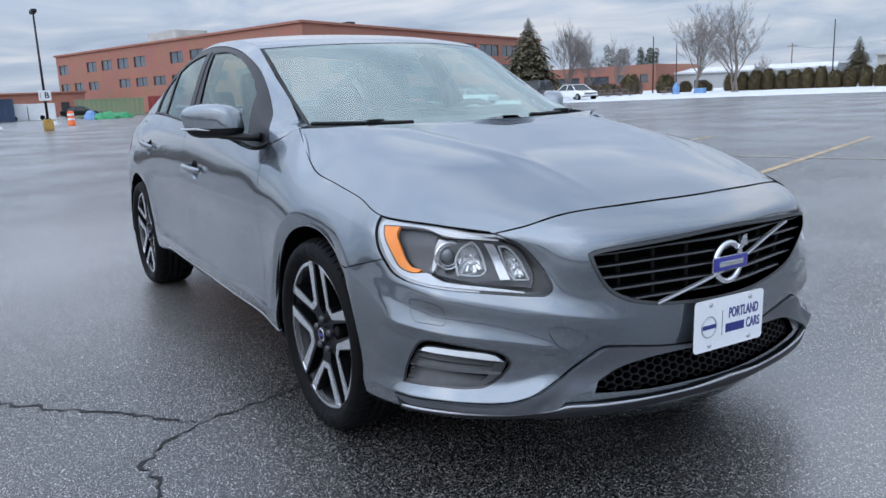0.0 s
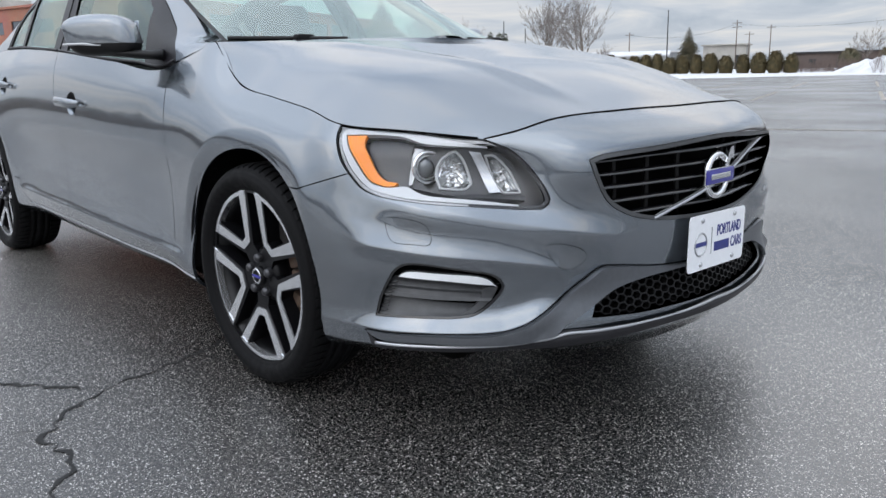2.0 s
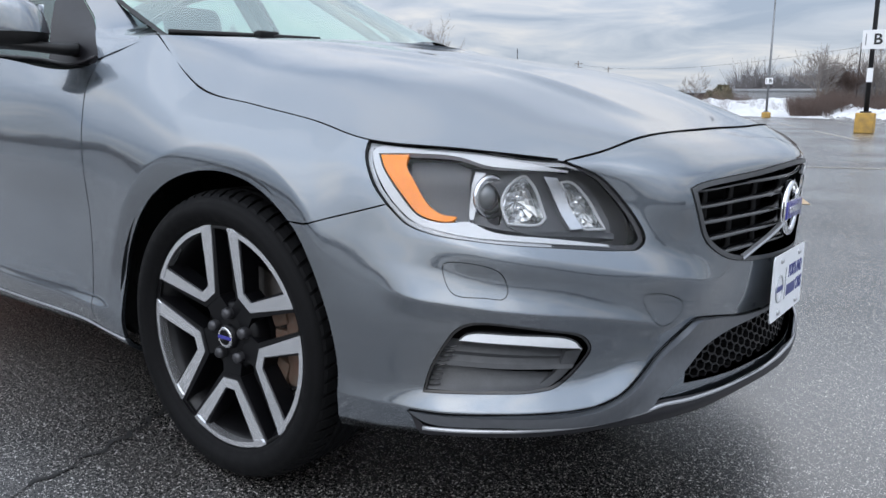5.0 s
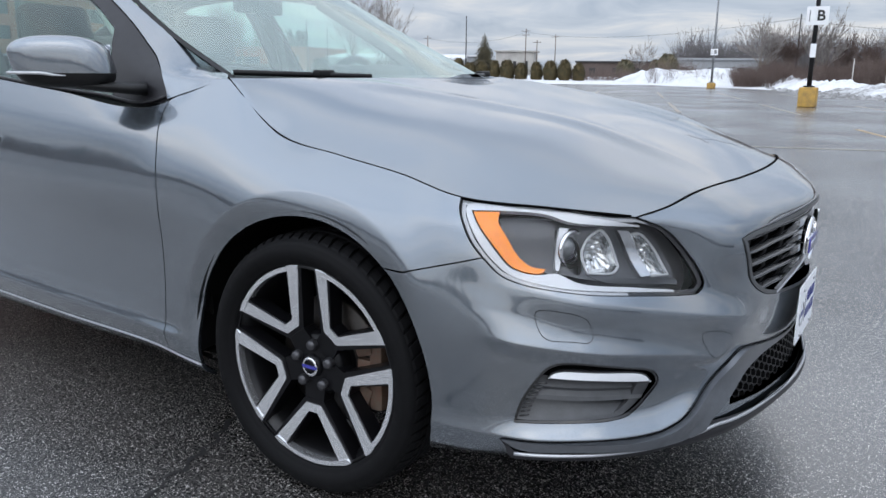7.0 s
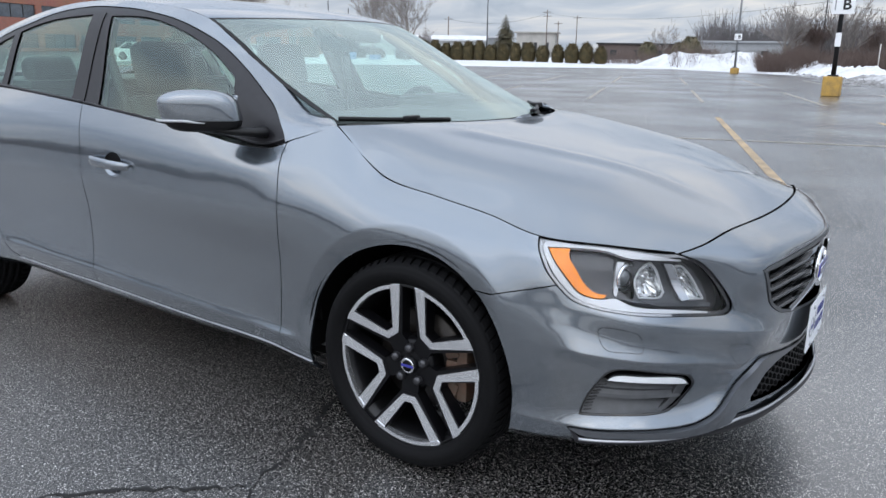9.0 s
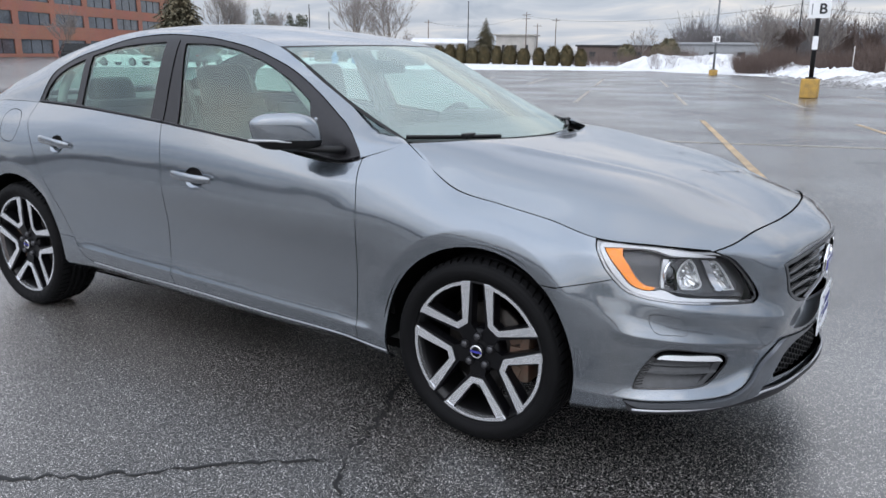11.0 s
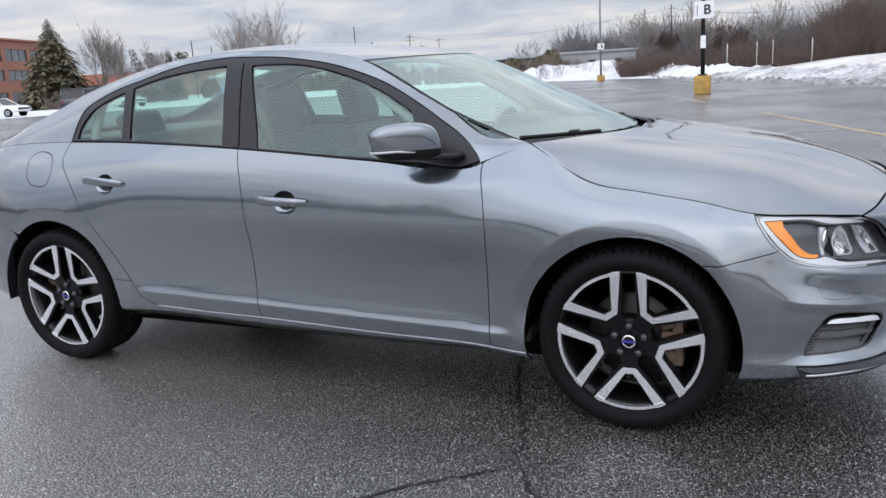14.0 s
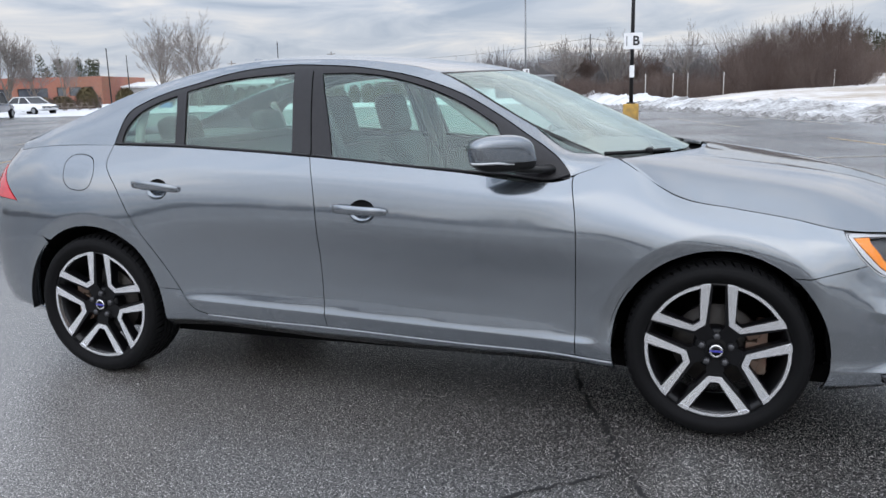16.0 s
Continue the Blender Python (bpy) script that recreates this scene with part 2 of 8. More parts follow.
def edge_dist(poly, pts):
    a, b = poly, np.roll(poly, -1, axis=0)
    d = b - a
    best = np.full(len(pts), 1e9)
    for k in range(len(a)):
        t = np.clip(((pts - a[k]) @ d[k]) / max(d[k] @ d[k], 1e-12), 0, 1)
        best = np.minimum(best, np.linalg.norm(pts - a[k] - t[:, None] * d[k], axis=1))
    return best


def resample(P, step):
    P = np.asarray(P, float)
    d = np.concatenate([[0], np.cumsum(np.linalg.norm(np.diff(P, axis=0), axis=1))])
    n = max(1, int(round(d[-1] / step)))
    t = np.linspace(0, d[-1], n + 1)
    return np.stack([np.interp(t, d, P[:, k]) for k in range(P.shape[1])], axis=1)


def smooth_loop(P, sharp=(), step=0.01):
    """A closed curve through points, with corners at the indices in sharp (none: all round)."""
    P = np.asarray(P, float)
    n = len(P)
    if not sharp:
        Q = np.concatenate([P[-2:], P, P[:3]])
        return resample(cubic(Q, np.linspace(2, n + 2, 12 * n)), step)[:-1]
    sharp, out = sorted(sharp), []
    for i, s in enumerate(sharp):
        e = sharp[(i + 1) % len(sharp)]
        idx = [(s + k) % n for k in range(((e - s) % n or n) + 1)]
        seg = P[idx]
        out.append(resample(cubic(seg, np.linspace(0, len(seg) - 1, 12 * len(seg))) if len(seg) > 2 else seg, step)[:-1])
    return np.concatenate(out)


def shrink(loop, d):
    """The loop moved inwards by d."""
    area = 0.5 * np.sum(loop[:, 0] * np.roll(loop[:, 1], -1) - np.roll(loop[:, 0], -1) * loop[:, 1])
    if area < 0:
        loop = loop[::-1]
    t = np.roll(loop, -1, axis=0) - np.roll(loop, 1, axis=0)
    t /= np.maximum(np.linalg.norm(t, axis=1, keepdims=True), 1e-9)
    return loop + np.stack([-t[:, 1], t[:, 0]], axis=1) * d


def fill(loop, holes=(), step=0.02, extra=None):
    """Triangles that fill a loop less its holes: points, faces, rim loops as indices."""
    from mathutils.geometry import delaunay_2d_cdt
    loops = [loop, *holes]
    pts, edges, rims = [], [], []
    for lp in loops:
        s = len(pts)
        pts += [tuple(p) for p in lp]
        edges += [(s + i, s + (i + 1) % len(lp)) for i in range(len(lp))]
    lo, hi = loop.min(axis=0), loop.max(axis=0)
    gx, gy = np.meshgrid(np.arange(lo[0] + step / 2, hi[0], step), np.arange(lo[1] + step / 2, hi[1], step * 0.8))
    g = np.stack([gx.ravel(), gy.ravel()], axis=1)
    g = g[inside(loop, g)]
    for h in holes:
        if len(g):
            g = g[~inside(h, g)]
    for lp in loops:
        if len(g):
            g = g[edge_dist(lp, g) > step * 0.45]
    if extra is not None:
        extra = extra[inside(loop, extra)]
        for lp in loops:
            extra = extra[edge_dist(lp, extra) > .003]
        for h in holes:
            extra = extra[~inside(h, extra)]
        near = {(int(a // .006) + i, int(b // .006) + k) for a, b in extra for i in (-1, 0, 1) for k in (-1, 0, 1)}
        g = np.array([p for p in g if (int(p[0] // .006), int(p[1] // .006)) not in near])
        pts += [tuple(p) for p in extra]
    pts += [tuple(p) for p in g]
    v, e, f, ov, _, _ = delaunay_2d_cdt([Vector(p) for p in pts], edges, [], 0, 1e-7)
    V = np.array([tuple(p) for p in v])
    F = np.array([t[:] for t in f])
    C = V[F].mean(axis=1)
    keep = inside(loop, C)
    for h in holes:
        keep &= ~inside(h, C)
    F = F[keep]
    q = V[F]
    turn = np.cross(q[:, 1] - q[:, 0], q[:, 2] - q[:, 0]) < 0
    F[turn] = F[turn][:, ::-1]
    back = {}
    for i, group in enumerate(ov):
        for k in group:
            back[k] = i
    s = 0
    for lp in loops:
        rims.append([back[s + i] for i in range(len(lp))])
        s += len(lp)
    return V, F, rims


def sheet(skin, loop, holes=(), off=0.0, gap=0.0018, thick=0.010, step=0.022, extra=None):
    """A panel of the skin: its face, and rims that turn inwards. Gives verts, faces and normals with y to the left."""
    lp = shrink(np.asarray(loop), gap)
    hs = [shrink(np.asarray(h), -gap)[::1] for h in holes]
    V2, F, rims = fill(lp, hs, step, extra)
    P, N = skin.at(V2[:, 0], V2[:, 1], off(V2[:, 0], V2[:, 1]) if callable(off) else off)
    if callable(off):
        h = .004
        du = skin.at(V2[:, 0] + h, V2[:, 1], off(V2[:, 0] + h, V2[:, 1]))[0] - skin.at(V2[:, 0] - h, V2[:, 1], off(V2[:, 0] - h, V2[:, 1]))[0]
        dv = skin.at(V2[:, 0], V2[:, 1] + h, off(V2[:, 0], V2[:, 1] + h))[0] - skin.at(V2[:, 0], V2[:, 1] - h, off(V2[:, 0], V2[:, 1] - h))[0]
        N = np.cross(du, dv)
        N /= np.maximum(np.linalg.norm(N, axis=1, keepdims=True), 1e-9)
    V, F, NN = P.tolist(), [tuple(f) for f in F], N.tolist()
    if thick:
        for k, rim in enumerate(rims):
            c = P[rim].mean(axis=0)
            n = len(rim)
            s = len(V)
            t = P[np.roll(rim, -1)] - P[np.roll(rim, 1)]
            side = np.cross(t, N[rim])
            side /= np.maximum(np.linalg.norm(side, axis=1, keepdims=True), 1e-9)
            if k:
                side = side if np.sum((c - P[rim]) * side) > 0 else -side
            elif np.sum((P[rim] - c) * side) < 0:
                side = -side
            V += P[rim].tolist() + (P[rim] - N[rim] * thick).tolist()
            NN += side.tolist() * 2
            F += [(s + i, s + n + i, s + n + (i + 1) % n, s + (i + 1) % n) for i in range(n)]
    return np.array(V), F, np.array(NN)


def side_part(name, data, mat, parent, sgn, label=""):
    """A panel on one side of the car (sgn -1: its right side) or, with 0, on both as one piece."""
    V, F, N = data
    flip = np.array([1, -1, 1])
    if sgn > 0:
        return part(name, V, F, mat, parent, label, normals=N)
    if sgn < 0:
        return part(name, V * flip, [f[::-1] for f in F], mat, parent, label, normals=N * flip)
    n = len(V)
    return part(name, np.concatenate([V, V * flip]), list(F) + [tuple(i + n for i in f[::-1]) for f in F], mat, parent, label, normals=np.concatenate([N, N * flip]))


def on(skin, pts):
    """Arc and height of points given as (x, y, z), y counted outwards."""
    out = []
    for p in pts:
        p = np.asarray(p, float)
        k = int(((skin.flat - p) ** 2).sum(axis=1).argmin())
        i, j = divmod(k, skin.P.shape[1])
        i0, i1 = max(i - 1, 0), min(i + 1, len(skin.A) - 1)
        d = skin.P[i1, j] - skin.P[i0, j]
        da = (p - skin.P[i, j]) @ d / max(d @ d, 1e-12) * (skin.A[i1] - skin.A[i0])
        out.append((np.clip(skin.A[i] + da, 0, skin.A[-1]), p[2]))
    return np.array(out)


def top_line(skin, a0, a1, row=-1, n=60):
    """The skin's upper (row -1) or lower (row 0) edge between two arcs."""
    a = np.linspace(a0, a1, n)
    return np.stack([a, np.interp(a, skin.A, skin.P[:, row, 2])], axis=1)


def chain(*runs, step=0.012):
    """One closed loop out of runs of points that meet end to end."""
    out = []
    for r in runs:
        r = np.asarray(r, float)
        r = cubic(r, np.linspace(0, len(r) - 1, 10 * len(r))) if 2 < len(r) < 25 else r
        if out:
            r[0] = out[-1][-1]
        out.append(r)
    out[-1][-1] = out[0][0]
    return np.concatenate([resample(r, step)[:-1] for r in out])


# ---- surfaces of the car ----
def cubic(P, t):
    """Smooth curve through the rows of P; t counts rows."""
    P = np.asarray(P, float)
    n = len(P)
    d = np.maximum(np.linalg.norm(np.diff(P, axis=0), axis=1) ** 0.6, 1e-4)
    k = np.concatenate([[0], np.cumsum(d)])
    m = np.zeros_like(P)
    m[0], m[-1] = (P[1] - P[0]) / d[0], (P[-1] - P[-2]) / d[-1]
    for i in range(1, n - 1):
        s0, s1 = (P[i] - P[i - 1]) / d[i - 1], (P[i + 1] - P[i]) / d[i]
        m[i] = (s0 * d[i] + s1 * d[i - 1]) / (d[i] + d[i - 1])
    t = np.clip(np.asarray(t, float), 0, n - 1)
    i = np.minimum(t.astype(int), n - 2)
    f = (t - i)[:, None]
    h = d[i][:, None]
    a, b, ma, mb = P[i], P[i + 1], m[i] * h, m[i + 1] * h
    return (2 * f**3 - 3 * f**2 + 1) * a + (f**3 - 2 * f**2 + f) * ma + (3 * f**2 - 2 * f**3) * b + (f**3 - f**2) * mb


def ease(x, a, b):
    s = np.clip((np.asarray(x, float) - a) / (b - a), 0, 1)
    return s * s * (3 - 2 * s)


class Skin:
    """A surface through stations x lines of points, addressed by the arc along the stations and the height."""

    def __init__(self, rows, nu=900, nv=220, dent=None, closed=False):
        rows = np.asarray(rows, float)
        if closed:
            rows = np.concatenate([rows[1:2] * (1, -1, 1), rows, rows[-2:-1] * (1, -1, 1)])
        S, L, _ = rows.shape
        ends = (1, S - 2) if closed else (0, S - 1)
        B = np.stack([cubic(rows[s], np.linspace(0, L - 1, nv)) for s in range(S)])
        P = np.stack([cubic(B[:, j], np.linspace(*ends, nu)) for j in range(nv)], axis=1)
        if dent:
            P = dent(P)
        P[:, :, 2] = np.maximum.accumulate(P[:, :, 2] + np.arange(nv) * 1e-7, axis=1)
        self.P = P
        mid = P.mean(axis=1)
        self.A = np.concatenate([[0], np.cumsum(np.linalg.norm(np.diff(mid, axis=0), axis=1))])
        du, dv = np.gradient(P, axis=0), np.gradient(P, axis=1)
        N = np.cross(du, dv)
        self.N = N / np.maximum(np.linalg.norm(N, axis=2, keepdims=True), 1e-9)
        self.flat = P.reshape(-1, 3)

    def at(self, a, z, off=0.0):
        """Points and normals at arcs a and heights z, moved out by off."""
        a, z = np.atleast_1d(a), np.atleast_1d(z)
        f = np.interp(a, self.A, np.arange(len(self.A)))
        i = np.minimum(f.astype(int), len(self.A) - 2)
        w = (f - i)[:, None]
        out, nor = np.zeros((len(a), 3)), np.zeros((len(a), 3))
        for k in range(len(a)):
            C = self.P[i[k]] * (1 - w[k]) + self.P[i[k] + 1] * w[k]
            M = self.N[i[k]] * (1 - w[k]) + self.N[i[k] + 1] * w[k]
            g = np.interp(z[k], C[:, 2], np.arange(len(C)))
            j = min(int(g), len(C) - 2)
            q = g - j
            out[k] = C[j] * (1 - q) + C[j + 1] * q
            nor[k] = M[j] * (1 - q) + M[j + 1] * q
            if z[k] < C[0, 2] or z[k] > C[-1, 2]:
                out[k, 2] = z[k]
        nor /= np.maximum(np.linalg.norm(nor, axis=1, keepdims=True), 1e-9)
        return out + nor * np.broadcast_to(np.asarray(off, float), (len(a),))[:, None], nor

    def az(self, p):
        """The arc and height of the surface point nearest to p."""
        d = ((self.flat - np.asarray(p, float)) ** 2).sum(axis=1)
        k = int(d.argmin())
        return self.A[k // self.P.shape[1]], self.flat[k, 2]


# heights up the body: underside, lip, lip edge, then levels to the top line; the nose has one more between lip and bonnet
BODY = [
    # front, centre to corner
    [(.93, 0, .185), (.975, 0, .235), (.990, 0, .275), (.972, 0, .37), (.985, 0, .45), (.990, 0, .52), (.988, 0, .60), (.985, 0, .67), (.989, 0, .741), (.934, 0, .780), (.859, 0, .808)],
    [(.90, .25, .185), (.945, .25, .235), (.960, .25, .277), (.942, .25, .37), (.950, .25, .45), (.954, .25, .52), (.956, .25, .60), (.955, .25, .67), (.955, .25, .737), (.909, .25, .777), (.847, .25, .808)],
    [(.83, .46, .203), (.885, .475, .245), (.902, .48, .282), (.888, .475, .37), (.902, .475, .45), (.906, .478, .52), (.905, .465, .60), (.908, .478, .67), (.890, .478, .732), (.850, .478, .770), (.799, .478, .796)],
    [(.75, .585, .222), (.815, .605, .252), (.835, .61, .285), (.812, .62, .37), (.829, .622, .455), (.826, .618, .535), (.808, .605, .607), (.770, .603, .67), (.748, .620, .725), (.737, .632, .743), (.723, .641, .757)],
    [(.62, .74, .222), (.68, .775, .252), (.695, .785, .285), (.675, .79, .37), (.700, .794, .455), (.695, .793, .540), (.676, .787, .615), (.633, .768, .67), (.605, .770, .725), (.575, .750, .778)],
    [(.46, .83, .219), (.50, .865, .250), (.515, .873, .285), (.515, .876, .37), (.519, .879, .45), (.511, .874, .55), (.4965, .864, .62), (.471, .858, .69), (.435, .848, .745), (.400, .818, .792)],
    # front wing and arch
    [(.36, .86, .216), (.37, .885, .248), (.375, .893, .285), (.37, .899, .37), (.36, .903, .45), (.35, .902, .53), (.33, .897, .62), (.30, .882, .69), (.26, .853, .76), (.23, .800, .826)],
    [(.12, .87, .20), (.12, .895, .25), (.12, .900, .30), (.12, .905, .37), (.12, .908, .45), (.12, .908, .55), (.11, .902, .65), (.09, .882, .73), (.06, .846, .80), (.04, .795, .857)],
    [(-.15, .87, .20), (-.15, .895, .25), (-.15, .900, .30), (-.15, .905, .37), (-.15, .908, .45), (-.15, .908, .56), (-.15, .903, .67), (-.15, .886, .76), (-.15, .848, .835), (-.15, .788, .892)],
    [(-.42, .835, .225), (-.42, .880, .25), (-.42, .892, .29), (-.42, .890, .37), (-.42, .885, .45), (-.42, .884, .57), (-.42, .886, .69), (-.42, .878, .79), (-.405, .835, .90), (-.375, .742, 1.027)],
    # doors
    [(-.60, .800, .225), (-.60, .860, .258), (-.60, .886, .330), (-.60, .880, .41), (-.60, .8755, .48), (-.60, .874, .58), (-.60, .886, .70), (-.60, .881, .79), (-.60, .863, .88), (-.60, .822, .948)],
    [(-1.0, .800, .225), (-1.0, .860, .266), (-1.0, .8865, .350), (-1.0, .880, .43), (-1.0, .875, .50), (-1.0, .876, .60), (-1.0, .890, .72), (-1.0, .885, .81), (-1.0, .870, .90), (-1.0, .839, .983)],
    [(-1.6, .800, .235), (-1.6, .860, .28), (-1.6, .8885, .374), (-1.6, .882, .45), (-1.6, .877, .52), (-1.6, .878, .63), (-1.6, .892, .75), (-1.6, .887, .85), (-1.6, .869, .95), (-1.6, .834, 1.037)],
    [(-2.2, .800, .255), (-2.2, .866, .30), (-2.2, .890, .392), (-2.2, .885, .46), (-2.2, .882, .54), (-2.2, .884, .65), (-2.2, .893, .77), (-2.2, .882, .89), (-2.2, .852, .99), (-2.2, .799, 1.073)],
    [(-2.5, .84, .255), (-2.5, .890, .30), (-2.5, .900, .38), (-2.5, .902, .47), (-2.5, .903, .55), (-2.5, .904, .66), (-2.5, .900, .78), (-2.5, .880, .90), (-2.5, .842, .99), (-2.5, .775, 1.081)],
    # tail
    [(-2.85, .84, .255), (-2.85, .890, .30), (-2.85, .900, .38), (-2.85, .905, .47), (-2.85, .908, .55), (-2.85, .908, .66), (-2.85, .900, .78), (-2.85, .872, .90), (-2.85, .828, .99), (-2.85, .745, 1.085)],
    [(-3.15, .80, .255), (-3.15, .848, .30), (-3.15, .862, .37), (-3.15, .873, .46), (-3.15, .878, .55), (-3.15, .878, .66), (-3.15, .868, .78), (-3.15, .838, .90), (-3.15, .795, .99), (-3.15, .715, 1.075)],
    [(-3.40, .70, .27), (-3.44, .745, .31), (-3.45, .765, .37), (-3.45, .78, .46), (-3.45, .785, .55), (-3.45, .785, .66), (-3.44, .775, .78), (-3.42, .752, .90), (-3.39, .715, .98), (-3.34, .660, 1.055)],
    [(-3.53, .45, .28), (-3.58, .47, .32), (-3.60, .48, .37), (-3.61, .48, .46), (-3.61, .48, .55), (-3.61, .48, .66), (-3.59, .48, .78), (-3.57, .48, .90), (-3.55, .48, .98), (-3.50, .48, 1.055)],
    [(-3.56, 0, .28), (-3.62, 0, .32), (-3.635, 0, .37), (-3.645, 0, .46), (-3.645, 0, .55), (-3.64, 0, .66), (-3.62, 0, .78), (-3.60, 0, .90), (-3.58, 0, .98), (-3.53, 0, 1.055)],
]
AXLES, HUB = (0.0, -2.776), 0.335
ARCH = (0.378, 0.385)


first_crease = lambda y: np.interp(y, (.40, .544, .697, .787, .834, .87), (.513, .543, .578, .601, .617, .628))
second_crease = lambda y: np.interp(y, (.516, .60, .681, .76, .814, .863, .885), (.440, .462, .478, .491, .501, .512, .521))
third_crease = lambda y: np.interp(y, (.50, .566, .612, .659, .70, .80, .87), (.376, .342, .320, .306, .304, .307, .303))
foot_crease = lambda x: np.interp(x, (-2.22, -1.88, -1.58, -1.09, -.53), (.396, .383, .374, .353, .333))


def flares(P):
    """The raised lips round the wheel arches."""
    for ax, r in zip(AXLES, ARCH):
        d = np.hypot(P[:, :, 0] - ax, P[:, :, 2] - HUB)
        lip = -.014 * np.clip((r + .060 - d) / .060, 0, 1) ** 1.15
        P[:, :, 1] += np.where((P[:, :, 1] > .6) & (d < r + .16), lip * (1 - ease(P[:, :, 0] - ax, .24, .36)) * ease(P[:, :, 2], .30, .45), 0)
    # crisp ledges: under the headlight, over the lower openings, and the lip's edge that runs to the arch
    x, y, z = P[:, :, 0], P[:, :, 1], P[:, :, 2]

    def ledge(zc, height, above, below, sharp=False):
        """A shelf that juts out at the height zc: sloped above its edge, drawn in below it."""
        d = z - zc
        if sharp:
            return height * sum(np.where(d + k > 0, np.clip(1 - (d + k) / above, 0, 1) ** 1.6, np.clip(1 + (d + k) / below, 0, 1) ** 1.4) for k in (-.005, -.0025, 0, .0025, .005)) / 5
        return height * np.where(d > 0, np.clip(1 - d / above, 0, 1) ** 1.6, 1 - ease(-d, 0, below))

    front_part = ease(x, .30, .42)
    first = ledge(first_crease(y), .010, .050, .085) * ease(y, .26, .46) * (1 - ease(y, .80, .875))
    second = ledge(second_crease(y), .012, .060, .040) * ease(y, .42, .58) * (1 - ease(y, .862, .890))
    third = ledge(third_crease(y), .018, .042, .05) * ease(y, .50, .62) * (1 - .6 * ease(y, .84, .885))
    N = np.cross(np.gradient(P, axis=0), np.gradient(P, axis=1))
    N[:, :, 2] = 0
    N /= np.maximum(np.linalg.norm(N, axis=2, keepdims=True), 1e-9)
    P = P + N * ((first + second + third) * front_part)[:, :, None]
    # the crease along the foot of the doors
    x, y, z = P[:, :, 0], P[:, :, 1], P[:, :, 2]
    foot = ledge(foot_crease(x), .0075, .030, .050, True) * ease(x, -2.40, -2.15) * (1 - ease(x, -.50, -.40))
    P[:, :, 1] += np.where(y > .6, foot, 0)
    return P


BODY = [r if len(r) == 11 else r[:9] + [tuple(cubic(r, [8.5])[0])] + r[9:] for r in BODY]
body = Skin(BODY, nv=300, dent=flares, closed=True)

# side glass: sill line, upper trim line, roof edge
GLASSHOUSE = [
    [(-.375, .742, 1.027), (-.41, .715, 1.032), (-.44, .682, 1.036)],
    [(-.50, .790, .985), (-.55, .765, 1.030), (-.57, .645, 1.066)],
    [(-.62, .823, .951), (-.69, .772, 1.067), (-.73, .640, 1.152)],
    [(-.80, .832, .968), (-.83, .745, 1.143), (-.87, .632, 1.232)],
    [(-1.0, .839, .983), (-1.05, .707, 1.251), (-1.01, .620, 1.314)],
    [(-1.2, .842, 1.000), (-1.20, .683, 1.314), (-1.127, .605, 1.371)],
    [(-1.4, .840, 1.018), (-1.355, .662, 1.366), (-1.34, .592, 1.418)],
    [(-1.65, .832, 1.040), (-1.66, .646, 1.409), (-1.65, .580, 1.445)],
    [(-2.0, .815, 1.061), (-1.99, .640, 1.404), (-2.0, .575, 1.445)],
    [(-2.3, .793, 1.076), (-2.28, .650, 1.356), (-2.3, .575, 1.408)],
    [(-2.5, .775, 1.081), (-2.48, .663, 1.305), (-2.5, .580, 1.366)],
    [(-2.70, .758, 1.084), (-2.70, .690, 1.212), (-2.72, .590, 1.308)],
    [(-2.9, .740, 1.085), (-2.9, .700, 1.155), (-2.92, .60, 1.238)],
    [(-3.12, .719, 1.077), (-3.12, .690, 1.115), (-3.13, .62, 1.165)],
    [(-3.34, .660, 1.055), (-3.34, .648, 1.075), (-3.36, .60, 1.092)],
]
house = Skin(GLASSHOUSE, nu=500, nv=90)


